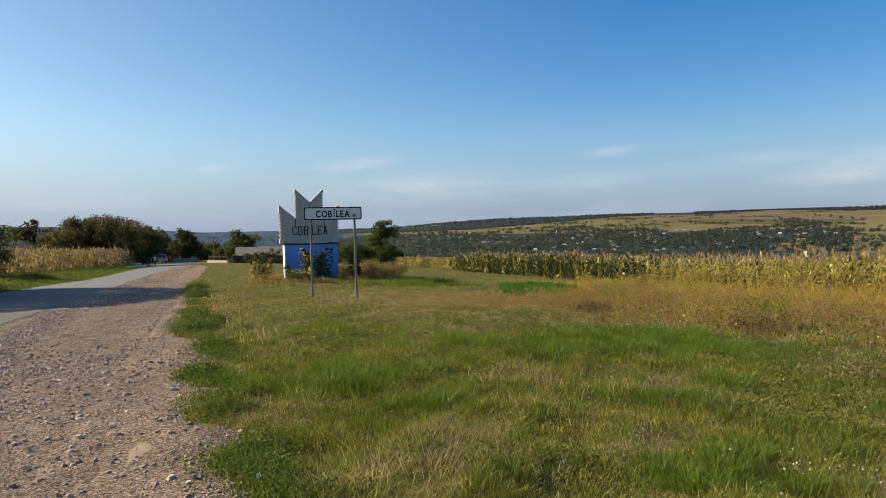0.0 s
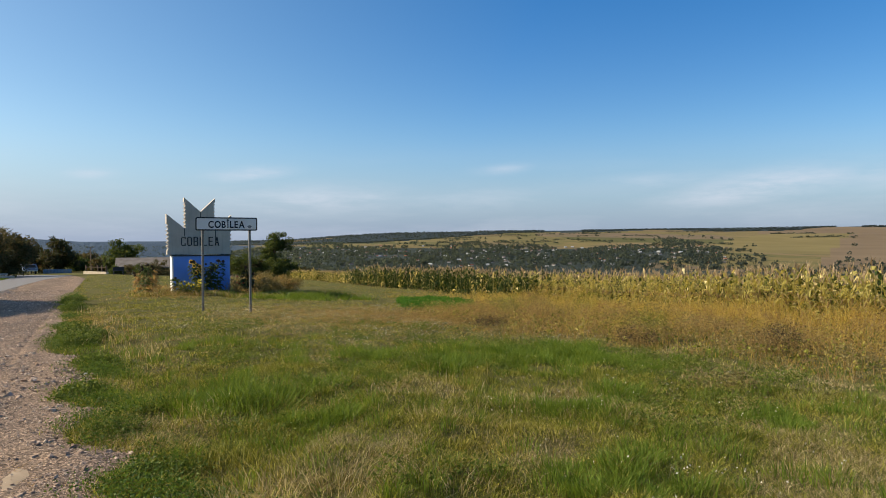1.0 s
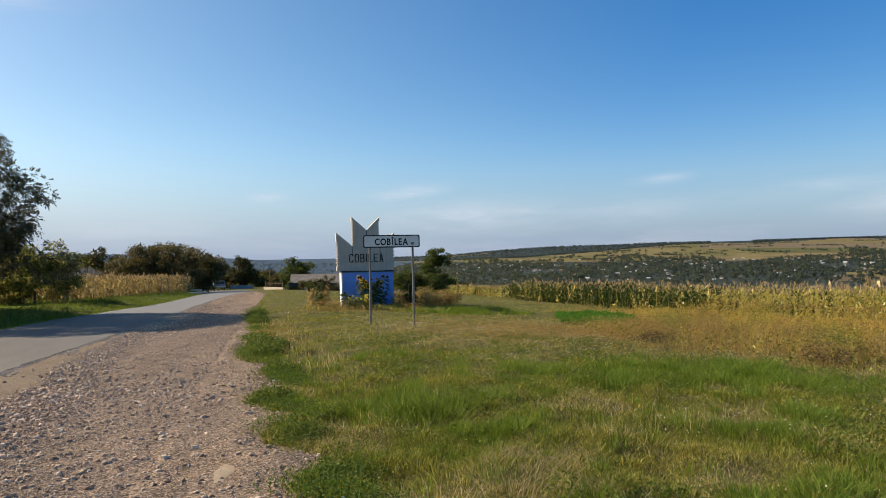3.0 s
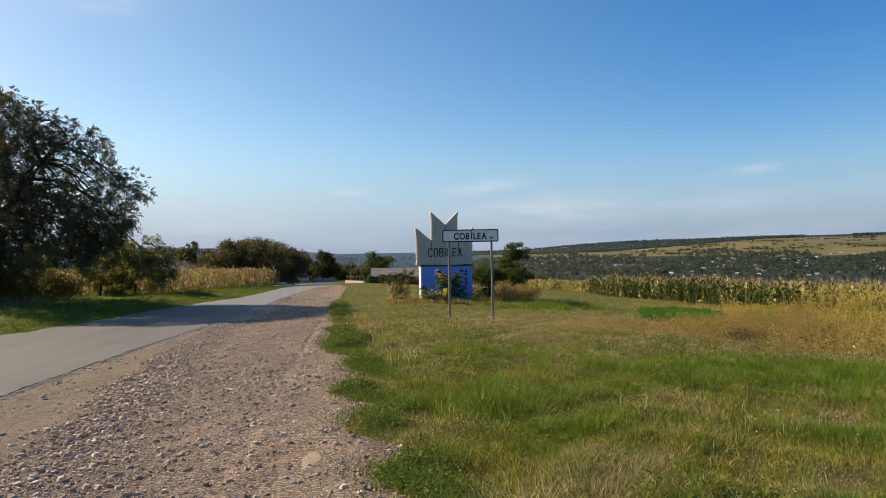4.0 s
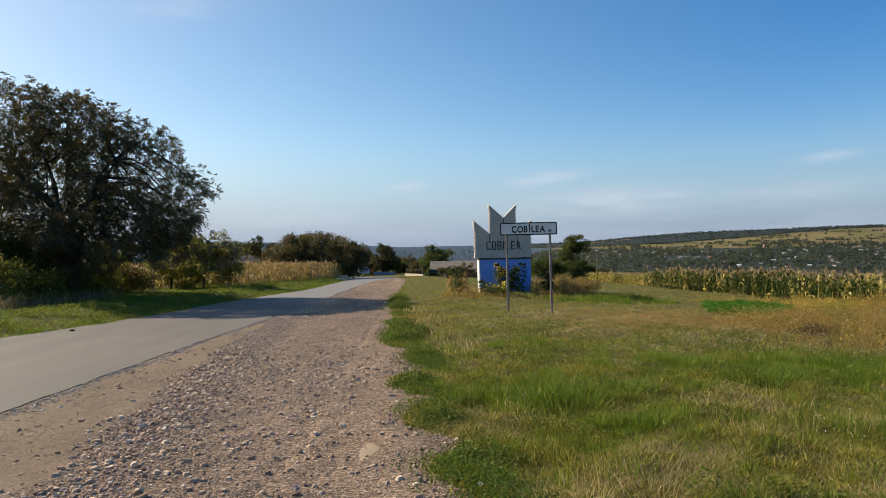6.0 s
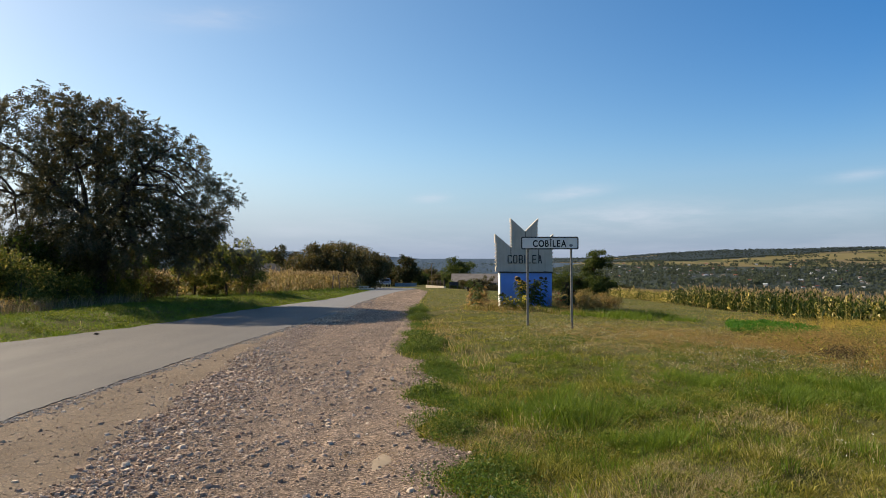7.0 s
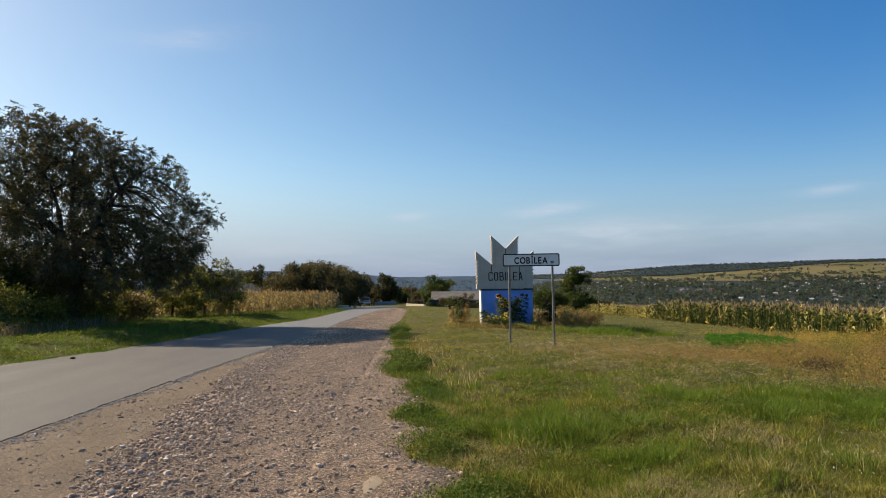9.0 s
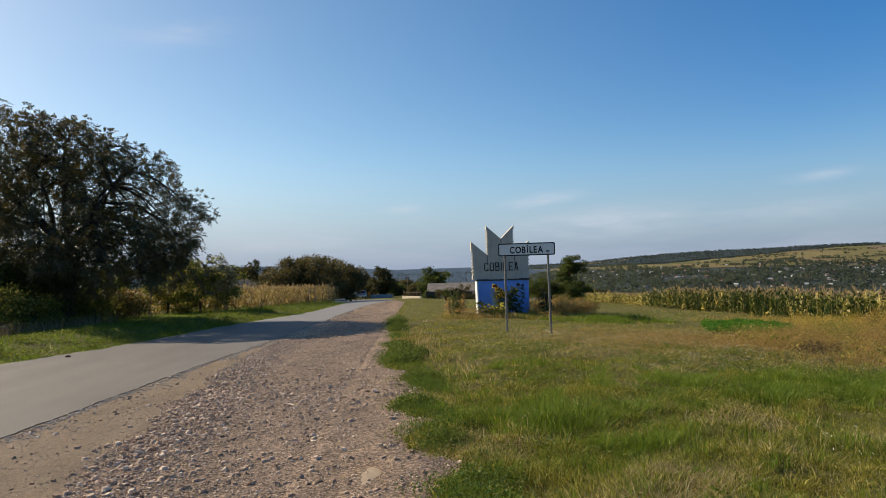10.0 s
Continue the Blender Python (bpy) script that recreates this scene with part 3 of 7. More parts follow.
def letters(text, size, depth, mat, x, z, y, parent, gap=1.0, width=None, narrow=1.0, bold=0.0, name="letter"):
    """Raised letters in one line, each a mesh of its own; x and z: left end and foot of the line."""
    pen, made = 0.0, []
    for ch in text:
        cu = bpy.data.curves.new(name, "FONT")
        cu.body, cu.size, cu.extrude, cu.offset = ch, size, depth / 2, size * bold * (0.6 if ch == "\u00ce" else 1.0)
        ob = bpy.data.objects.new(name, cu)
        me = bpy.data.meshes.new_from_object(ob)
        bpy.data.objects.remove(ob)
        co = np.empty(len(me.vertices) * 3, np.float32)
        me.vertices.foreach_get("co", co)
        co = co.reshape(-1, 3)
        x0, x1 = co[:, 0].min(), co[:, 0].max()
        co[:, 0] = (co[:, 0] - x0) * narrow + pen
        pen += (x1 - x0) * narrow + size * 0.13 * gap
        made.append((me, co))
    scale = width / (pen - size * 0.13 * gap) if width else 1.0
    for me, co in made:
        out = np.stack([x + co[:, 0] * scale, y - co[:, 2], z + co[:, 1]], 1).astype(np.float32)
        me.vertices.foreach_set("co", out.ravel())
        me.materials.clear()
        me.materials.append(mat)
        me.update()
        part(name, me, parent)


M_WALNUT = leafy("walnut_leaves", [(0.0, (0.024, 0.030, 0.012)), (1.0, (0.105, 0.068, 0.032)), (0.55, (0.040, 0.048, 0.018)), (0.85, (0.070, 0.056, 0.024))], through_light=0.3)
M_BROWNLEAF = leafy("autumn_leaves", [(0.0, (0.05, 0.055, 0.02)), (1.0, (0.14, 0.09, 0.035)), (0.5, (0.08, 0.075, 0.026))], through_light=0.25)
M_GREENLEAF = leafy("green_leaves", [(0.0, (0.032, 0.05, 0.014)), (1.0, (0.11, 0.12, 0.03)), (0.6, (0.055, 0.08, 0.02))], through_light=0.42)
M_LIGHTLEAF = leafy("yellowing_leaves", [(0.0, (0.06, 0.08, 0.02)), (1.0, (0.22, 0.19, 0.05)), (0.6, (0.10, 0.12, 0.03))], through_light=0.35)
M_BARK = plain("bark", (0.040, 0.033, 0.027), (0.095, 0.080, 0.066), 9, 0.95, bump=0.8, dist=0.03, stretch=(1, 1, 0.25))
M_BLUE = plain("blue_paint", (0.14, 0.28, 0.68), (0.18, 0.34, 0.76), 1.6, 0.6, bump=0.15, dist=0.004)
M_DARK = plain("dark_paint", (0.02, 0.021, 0.024), (0.045, 0.045, 0.048), 8, 0.5)
M_WHITE = plain("sign_white", (0.70, 0.665, 0.62), (0.80, 0.765, 0.715), 3, 0.4, bump=0.05)
M_STEEL = plain("weathered_steel", (0.13, 0.12, 0.105), (0.25, 0.235, 0.21), 14, 0.5, 0.5)
M_BLACK = plain("sign_black", (0.012, 0.012, 0.014), (0.022, 0.022, 0.024), 20, 0.45, bump=0.0)
M_WOOD = plain("grey_wood", (0.13, 0.10, 0.075), (0.25, 0.20, 0.155), 12, 0.9, bump=0.5, dist=0.01, stretch=(1, 1, 0.2))
M_SLATE = plain("grey_slate", (0.10, 0.086, 0.072), (0.18, 0.155, 0.13), 3, 0.9, bump=0.4, dist=0.02)
M_WALL = plain("limewash", (0.50, 0.47, 0.40), (0.66, 0.63, 0.56), 1.5, 0.9, bump=0.2)


# ==== the town sign ====
def build_sign():
    s = thing("town_sign", 3.9, 20.52, None, -7)
    z0 = s.matrix_world.translation.z
    top, w, h = 2.455 - z0, 1.72, 0.385
    edge = 0.035

    def rounded(x0, z0, x1, z1, r, n=5):
        pts = []
        for cx, cz, a0 in ((x1 - r, z1 - r, 0), (x0 + r, z1 - r, 90), (x0 + r, z0 + r, 180), (x1 - r, z0 + r, 270)):
            for i in range(n + 1):
                a = radians(a0 + 90 * i / n)
                pts.append((cx + r * math.cos(a), cz + r * math.sin(a)))
        return pts
    x0, x1, b = -w / 2, w / 2, top - h
    part("border", prism("border", rounded(x0, b, x1, top, 0.05), 0.0, 0.035, M_BLACK, 0.003), s, "black raised rim of the board")
    part("board", prism("board", rounded(x0 + edge, b + edge, x1 - edge, top - edge, 0.03), -0.004, 0.02, M_WHITE), s, "white sheet with black capital letters")
    letters("COB\u00ceLEA", 0.275, 0.004, M_BLACK, -0.51, b + 0.083, -0.006, s, 0.75, 1.01, bold=0.028)
    smudge = [(0.635 + 0.055 * math.cos(a) * (1 + 0.25 * math.sin(3 * a)), b + 0.115 + 0.045 * math.sin(a)) for a in np.linspace(0, 2 * np.pi, 14, endpoint=False)]
    part("sticker", prism("sticker", smudge, -0.007, -0.004, plain("smudge", (0.10, 0.10, 0.11), (0.3, 0.3, 0.3), 40, 0.7)), s, "faded dark sticker")
    for px, lean in ((-0.66, -0.005), (0.64, 0.022)):
        t = np.linspace(0, 1, 6)
        line = np.stack([px + lean * (1 - t), 0.075 + 0 * t, -0.3 + (b + 0.36 + 0.3) * t], 1)
        V, F = tube(line, np.full(6, 0.036), 14)
        post = part("post", mesh_np("post", V, F, M_STEEL, soft=True), s)
        for cz in (b + 0.08, b + 0.30):
            part("clamp", box("clamp", (0.11, 0.085, 0.03), (px, 0.075, cz), M_STEEL, 0.004), post)
    return tagged(s, "white town name sign on two grey steel posts in the grass", "road sign")


build_sign()


# ==== the monument at the village entrance ====
def serrated(x, z0, z1, teeth, out):
    """A saw-toothed upright edge from z0 to z1; out: how far and to which side the teeth point."""
    step = (z1 - z0) / teeth
    pts = []
    for i in range(teeth):
        pts += [(x, z0 + step * i), (x + out, z0 + step * (i + 0.62))]
    return pts + [(x, z1)]


def block_letter(ch, w, h, t):
    """Strokes of a narrow block letter: boxes (x0, z0, x1, z1), or four corners for a slanted stroke."""
    if ch == "C":
        return [(0, 0.05, t, h - 0.05), (0.03, 0, w, t), (0.03, h - t, w, h), (w - t, h - 0.11, w, h - t), (w - t, t, w, 0.11)]
    if ch == "O":
        return [(0, 0.04, t, h - 0.04), (w - t, 0.04, w, h - 0.04), (0.03, 0, w - 0.03, t), (0.03, h - t, w - 0.03, h)]
    if ch == "B":
        return [(0, 0, t, h), (w - t, 0.04, w, h * 0.5 - 0.02), (w - t - 0.015, h * 0.5 + 0.02, w - 0.015, h - 0.04), (t, 0, w - 0.02, t), (t, h * 0.5 - t / 2, w - 0.025, h * 0.5 + t / 2), (t, h - t, w - 0.03, h)]
    if ch == "I":
        return [(0, 0, t, h)]
    if ch == "L":
        return [(0, 0, t, h), (t, 0, w, t)]
    if ch == "E":
        return [(0, 0, t, h), (t, 0, w, t), (t, h * 0.5 - t / 2, w * 0.85, h * 0.5 + t / 2), (t, h - t, w, h)]
    return [((0, 0), (t, 0), (w / 2 + t / 2, h), (w / 2 - t / 2, h)), ((w - t, 0), (w, 0), (w / 2 + t / 2, h), (w / 2 - t / 2, h)), (w * 0.25, h * 0.3, w * 0.75, h * 0.3 + t)]


def letter_mesh(ch, w, h, t, x, z, y, depth):
    """One raised letter of strokes that stand in front of a wall at y."""
    bm = bmesh.new()
    for k, st in enumerate(block_letter(ch, w, h, t)):
        ring = st if isinstance(st[0], tuple) else ((st[0], st[1]), (st[2], st[1]), (st[2], st[3]), (st[0], st[3]))
        d = depth + 0.0015 * k
        f = [bm.verts.new((x + px, y - d, z + pz)) for px, pz in ring]
        b = [bm.verts.new((x + px, y, z + pz)) for px, pz in ring]
        bm.faces.new(f)
        for i in range(4):
            j = (i + 1) % 4
            bm.faces.new((f[j], f[i], b[i], b[j]))
    bmesh.ops.recalc_face_normals(bm, faces=bm.faces)
    return from_bm("letter", bm, M_DARK)


def make_stained():
    """Pale paint on concrete, with rain streaks and grime."""
    s = Shader("weathered_pale_paint")
    big = s.noise(1.6, 5, 0.6)
    col = s.mix(big, (0.457, 0.399, 0.327), (0.564, 0.492, 0.403))
    streak = s.noise(7.0, 4, 0.55, (1, 1, 0.07), 0.52, 0.80)
    col = s.mix(s.math("MULTIPLY", streak, 0.5), col, (0.30, 0.275, 0.24))
    col = s.mix(s.math("MULTIPLY", s.noise(30, 4, 0.7, lo=0.55, hi=0.75), 0.3), col, (0.33, 0.31, 0.28))
    s.base(col, 0.85)
    return s.bump(s.noise(14, 5), 0.3, 0.006).mat


M_STAINED = make_stained()
M_SIDEWHITE = plain("whitewashed_side", (0.66, 0.64, 0.60), (0.78, 0.76, 0.72), 2.0, 0.85, bump=0.2)


def build_monument():
    m = thing("entrance_monument", 5.05, 32.75, None, 2)
    z0 = m.matrix_world.translation.z
    H = 1.27 - z0                                # top of the plinth
    part("plinth", prism("plinth", [(-1.20, -0.2), (1.26, -0.2), (1.26, H - 0.03), (-1.22, H - 0.03)], 0.02, 0.60, M_BLUE, 0.012), m, "bright blue painted plinth")
    part("side", prism("side", [(-1.262, -0.2), (-1.203, -0.2), (-1.223, H - 0.03), (-1.282, H - 0.03)], 0.012, 0.61, M_SIDEWHITE, 0.006), m, "whitewashed side of the plinth")
    part("ledge", prism("ledge", [(-1.29, H - 0.05), (1.30, H - 0.05), (1.30, H + 0.015), (0.86, H + 0.045), (0.84, H + 0.01), (-0.70, H + 0.01), (-0.72, H + 0.03), (-1.29, H + 0.03)], -0.03, 0.63, M_DARK, 0.006), m, "dark ledge between plinth and panel")
    # outline of the panel, anticlockwise from the lower left, seen from the front
    right = serrated(1.27, H + 0.30, H + 1.36, 6, 0.10)
    inner_r = serrated(0.55, H + 1.24, H + 2.38, 7, 0.08)
    left = [(-0.12 - x, z) for x, z in right][::-1]
    inner_l = [(-0.11 - x, z) for x, z in inner_r][::-1]
    pts = [(-1.46, H + 0.03), (1.32, H + 0.03), (1.33, H + 0.25)] + right + [(1.365, H + 1.42), (1.365, H + 1.85), (0.62, H + 1.21)]
    pts += inner_r + [(0.63, H + 2.42), (0.63, H + 2.61), (-0.015, H + 1.97)]
    pts += [(-0.735, H + 2.61), (-0.735, H + 2.42)] + inner_l + [(-0.72, H + 1.21), (-1.485, H + 1.85), (-1.485, H + 1.42)] + left + [(-1.45, H + 0.25)]
    panel = part("panel", prism("panel", pts, 0.14, 0.44, M_STAINED), m, "pale grey leaf-shaped panel with saw-toothed edges")
    for gx, z1, ln in ((-0.72, 1.22, 0.36), (-0.015, 1.98, 0.30), (0.64, 1.20, 0.62)):
        part("groove", box("groove", (0.032, 0.02, ln), (gx, 0.135, H + z1 - ln), M_DARK, 0.004), panel, "dark upright groove")
    x = -0.88
    for ch in "COBILEA":
        w = 0.045 if ch == "I" else 0.20
        part("letter", letter_mesh(ch, w, 0.41, 0.043, x, H + 0.42, 0.14, 0.03), panel)
        x += w + 0.072
    tagged(m, "village entrance monument with pale jagged panel on a blue plinth", "monument")


build_monument()


# ==== trees and shrubs ====
M_LIGHTBROWN = leafy("brownish_leaves", [(0.0, (0.041, 0.047, 0.020)), (1.0, (0.156, 0.112, 0.050)), (0.5, (0.082, 0.077, 0.032))], through_light=0.3)
M_WALNUTLEAF = leafy("glossy_walnut_leaves", [(0.0, (0.028, 0.036, 0.018)), (1.0, (0.130, 0.094, 0.062)), (0.5, (0.046, 0.052, 0.029)), (0.85, (0.082, 0.070, 0.042))], patch=[(0.0, (0.045, 0.050, 0.020)), (1.0, (0.15, 0.115, 0.036))], patch_scale=0.35, through_light=0.2)
M_WALNUTLEAF.node_tree.nodes["Principled BSDF"].inputs["Specular IOR Level"].default_value = 0.35
M_WALNUTLEAF.node_tree.nodes["Principled BSDF"].inputs["Roughness"].default_value = 0.42


def walnut_tree(x, y, seed):
    """A broad walnut: trunk, limbs to many leafy lobes, and leaves of seven leaflets each."""
    gen = np.random.default_rng(seed)
    base = thing("walnut_tree", x, y)
    mid, size = np.array([0.0, 0.0, 5.5]), np.array([6.2, 5.7, 4.55])

    def bent(p):
        return p - np.stack([0.45 * (p[..., 2] - 5.5), 0 * p[..., 2], 0 * p[..., 2]], -1)
    lobes = []
    while len(lobes) < 130:
        d = gen.normal(size=3)
        d /= np.linalg.norm(d)
        c = d * size * (gen.uniform(0.72, 0.84) if len(lobes) < 92 else gen.uniform(0.2, 0.6)) + mid
        if c[2] > 1.5 and all(np.linalg.norm((c - q) * (1, 1, 1.2)) > (1.05 if len(lobes) < 92 else 0.9) for q in lobes):
            lobes.append(c)
        elif gen.uniform() < 0.004:
            lobes.append(c)
    for k in range(13):
        a = k * 2.4
        lobes.append(np.array([math.cos(a), math.sin(a), 0]) * gen.uniform(2.2, 5.0) + (0, 0, gen.uniform(2.0, 3.6)))
    lobes = bent(np.array(lobes))
    t = np.linspace(0, 1, 8)
    line = np.stack([0.10 * np.sin(2.4 * t), 0.06 * np.sin(3 * t), 3.5 * t - 0.2], 1)
    wood = [tube(line, 0.32 * (1.0 - 0.35 * t) * np.where(t < 0.1, 1.35, 1.0), 10)]
    limbs = []
    w = np.linspace(0, 1, 9)[:, None]
    for k in range(9):
        a = k * 2.4 + gen.normal() * 0.3
        up = gen.uniform(2.2, 5.4) if k else 6.2
        out = 4.0 if k else 0.6
        goal = bent(np.array([math.cos(a) * out * gen.uniform(0.7, 1.0), math.sin(a) * out * gen.uniform(0.7, 1.0), 3.0 + up * 0.85]))
        st = line[-1 - (k % 3)]
        path = st * (1 - w) + goal * w + np.array([0, 0, 0.5]) * np.sin(w * np.pi) + 0.10 * np.cumsum(gen.normal(size=(9, 3)), 0) * w
        limbs.append(path)
        wood.append(tube(path, 0.135 * (1 - 0.72 * w[:, 0]), 7))
    joints = np.concatenate([p[2:] for p in limbs])
    leaf_at, leaf_out = [], []
    u = np.linspace(0, 1, 5)[:, None]
    for c in lobes:
        st = joints[np.argmin(np.linalg.norm(joints - c, axis=1) + 0.6 * (joints[:, 2] > c[2]))]
        path = st * (1 - u) + c * u + np.array([0, 0, 0.14 * np.linalg.norm(c - st)]) * np.sin(u * np.pi) + 0.07 * gen.normal(size=(5, 3)) * np.sin(u * np.pi)
        wood.append(tube(path, 0.055 * (1 - 0.7 * u[:, 0]), 4))
        rad = gen.uniform(0.62, 1.1)
        n = int(46 * rad ** 2)
        d = gen.normal(size=(n, 3)) + 0.55 * (c - mid) / np.linalg.norm(c - mid) + (0, 0, 0.15)
        d /= np.linalg.norm(d, axis=1, keepdims=True)
        p = c + d * rad * gen.uniform(0.45, 1.08, (n, 1)) * np.array([1, 1, 0.8])
        for q in p[::4]:
            wood.append(tube(np.stack([c * 0.85 + path[3] * 0.15, (c + q) / 2 + (0, 0, 0.06), q]), [0.018, 0.012, 0.005], 3))
        leaf_at.append(np.repeat(p, 3, 0))
        leaf_out.append(np.repeat(d, 3, 0))
    P, D = np.concatenate(leaf_at), np.concatenate(leaf_out)
    D = D + gen.normal(size=D.shape) * 0.8 + (0, 0, -0.45)
    D /= np.linalg.norm(D, axis=1, keepdims=True)
    S = np.cross(D, (0, 0, 1.0) + gen.normal(size=D.shape) * 0.35)
    S /= np.linalg.norm(S, axis=1, keepdims=True) + 1e-9
    N = np.cross(S, D)
    V = []
    for f, side in ((0.3, 1), (0.3, -1), (0.55, 1), (0.55, -1), (0.8, 1), (0.8, -1), (1.0, 0)):
        ln = 0.14 * gen.uniform(0.75, 1.2, len(P))[:, None]
        at = P + D * 0.28 * f + np.array([0, 0, -0.10]) * f ** 2
        go = D * (0.45 if side else 1.0) + S * 0.9 * side - N * gen.uniform(-0.1, 0.5, (len(P), 1))
        go /= np.linalg.norm(go, axis=1, keepdims=True)
        wd = np.cross(go, N)
        wd *= 0.031 / (np.linalg.norm(wd, axis=1, keepdims=True) + 1e-9)
        V.append(np.stack([at, at + go * ln * 0.5 + wd, at + go * ln - N * 0.03, at + go * ln * 0.5 - wd], 1))
    V = np.stack(V, 1).reshape(-1, 4, 3)
    V = V[V[:, :, 2].min(1) > 1.0].reshape(-1, 3)
    part("trunk", mesh_np("trunk", *join(wood), M_BARK, soft=True), base)
    part("crown", mesh_np("crown", V, np.arange(len(V)).reshape(-1, 4), M_WALNUTLEAF), base)
    return tagged(base, "large spreading walnut tree with dark leaves beside the road", "tree")


walnut_tree(-14.9, 32.0, 11)
M_SHRUBLEAF = leafy("shrub_leaves", [(0.0, (0.061, 0.081, 0.022)), (1.0, (0.365, 0.290, 0.095)), (0.6, (0.115, 0.135, 0.036)), (0.85, (0.203, 0.196, 0.057))], through_light=0.48)
tree("shrub", -12.7, 42.5, 3.5, 3.0, 1.75, 1.65, 17000, 0.17, M_SHRUBLEAF, M_BARK, 12, "rounded green shrub with yellowing leaves by the verge", clumps=110, spread=0.4, trunk=0.07, limbs=6, stems=3, hollow=0.3, category="shrub")
tree("shrub", -18.2, 30.0, 3.4, 2.4, 1.6, 1.5, 7500, 0.16, M_GREENLEAF, M_BARK, 13, "dense green shrub in the shade of the walnut tree", clumps=60, spread=0.4, trunk=0.06, limbs=5, stems=3, category="shrub")
tree("shrub", -21.5, 33.5, 3.6, 3.0, 1.7, 1.6, 6500, 0.17, M_GREENLEAF, M_BARK, 14, "tall tangled green shrub behind the verge", clumps=60, spread=0.45, trunk=0.06, limbs=5, stems=3, category="shrub")
tree("shrub", -18.5, 37.5, 3.0, 3.2, 1.5, 1.4, 6500, 0.17, M_GREENLEAF, M_BARK, 15, "dark green shrub beneath the walnut tree", clumps=60, spread=0.45, trunk=0.06, limbs=5, stems=3, category="shrub")
for i, (x, y, h, r) in enumerate(((-11.2, 72, 4.9, 2.9), (-8.3, 74, 5.4, 3.0), (-6.0, 79, 4.9, 2.7), (-9.6, 82, 5.6, 3.0))):
    tree("field_tree", x, y, h, r, h * 0.50, h * 0.46, 9500, 0.25, M_LIGHTBROWN, M_BARK, 20 + i, "bushy roadside tree with brownish green leaves", clumps=110, spread=0.5, trunk=0.12, limbs=7, hollow=0.25, group="roadside trees")
for i, (x, y, h, r, m) in enumerate(((-2.9, 124, 5.7, 2.5, M_WALNUT), (-20.5, 100, 6.0, 3.2, M_WALNUT), (-25, 112, 6.5, 3.4, M_GREENLEAF), (-15.6, 100, 3.2, 2.4, M_GREENLEAF), (6.4, 122, 6.8, 2.9, M_GREENLEAF), (3.4, 128, 2.2, 1.6, M_BROWNLEAF), (-9.5, 122, 5.6, 2.8, M_GREENLEAF), (-6.2, 128, 4.4, 2.2, M_WALNUT), (1.6, 150, 3.6, 2.4, M_BROWNLEAF), (4.4, 136, 3.2, 2.0, M_GREENLEAF), (-0.3, 138, 2.6, 2.0, M_GREENLEAF), (-30, 96, 6.4, 3.5, M_GREENLEAF), (-34, 84, 6.0, 3.4, M_GREENLEAF))):
    tree("village_tree", x, y, h, r, h * 0.50, h * 0.46, 5200, 0.40, m, M_BARK, 40 + i, "leafy garden tree at the edge of the village", clumps=80, spread=0.55, trunk=0.15, limbs=6, hollow=0.2, group="trees at the village edge")
tree("round_tree", 19.9, 78.5, 5.3, 1.75, 1.7, 3.45, 9000, 0.20, M_GREENLEAF, M_BARK, 64, "small dark green tree with an uneven crown at the field's edge", clumps=34, spread=0.42, trunk=0.13, limbs=9, lumpy=0.7, hollow=0.25, shear=-0.15)
for i, (x, y, h, r, m) in enumerate(((16.4, 77, 2.7, 1.7, M_GREENLEAF), (22.0, 80, 2.4, 1.3, M_GREENLEAF), (19.3, 76, 2.6, 1.6, M_GREENLEAF), (14.9, 80, 2.7, 1.6, M_GREENLEAF), (17.7, 78.5, 2.3, 1.2, M_WALNUT), (25, 84, 1.5, 1.5, M_WALNUT))):
    tree("shrub", x, y, h, r, h * 0.42, h * 0.5, 3600, 0.2, m, M_BARK, 70 + i, "green shrub at the edge of the corn field", clumps=45, spread=0.35, trunk=0.06, limbs=5, stems=3, category="shrub")

for i, (x, y, h, r, m) in enumerate(((-16.3, 31.6, 3.2, 1.5, M_GREENLEAF), (-17.6, 32.2, 3.6, 1.9, M_LIGHTLEAF), (-20.5, 27.5, 3.2, 2.3, M_BROWNLEAF), (-18.6, 28.6, 2.4, 1.7, M_LIGHTLEAF), (-23.5, 29.0, 4.0, 2.6, M_GREENLEAF))):
    tree("shrub", x, y, h, r, h * 0.5, h * 0.5, 5500, 0.15, m, M_BARK, 90 + i, "tall tangled shrub on the far bank", clumps=55, spread=0.4, trunk=0.05, limbs=5, stems=3, category="shrub")
for i, (x, y, h, r, m) in enumerate(((-15.9, 25.9, 2.5, 1.5, M_LIGHTLEAF), (-14.7, 25.7, 1.9, 1.1, M_SHRUBLEAF), (-14.0, 27.2, 1.3, 0.9, M_GREENLEAF), (-16.6, 33.6, 2.6, 1.6, M_GREENLEAF), (-14.9, 33.9, 1.6, 1.3, M_GREENLEAF), (-14.0, 36.2, 1.5, 1.2, M_BROWNLEAF), (-17.6, 23.0, 2.6, 1.7, M_SHRUBLEAF), (-16.6, 24.4, 2.2, 1.3, M_LIGHTLEAF))):
    tree("shrub", x, y, h, r, h * 0.52, h * 0.46, 3400, 0.14, m, M_BARK, 130 + i, "leafy shrub in the undergrowth beneath the walnut tree", clumps=48, spread=0.36, trunk=0.04, limbs=5, stems=3, category="shrub", group="shrubs beneath the walnut")
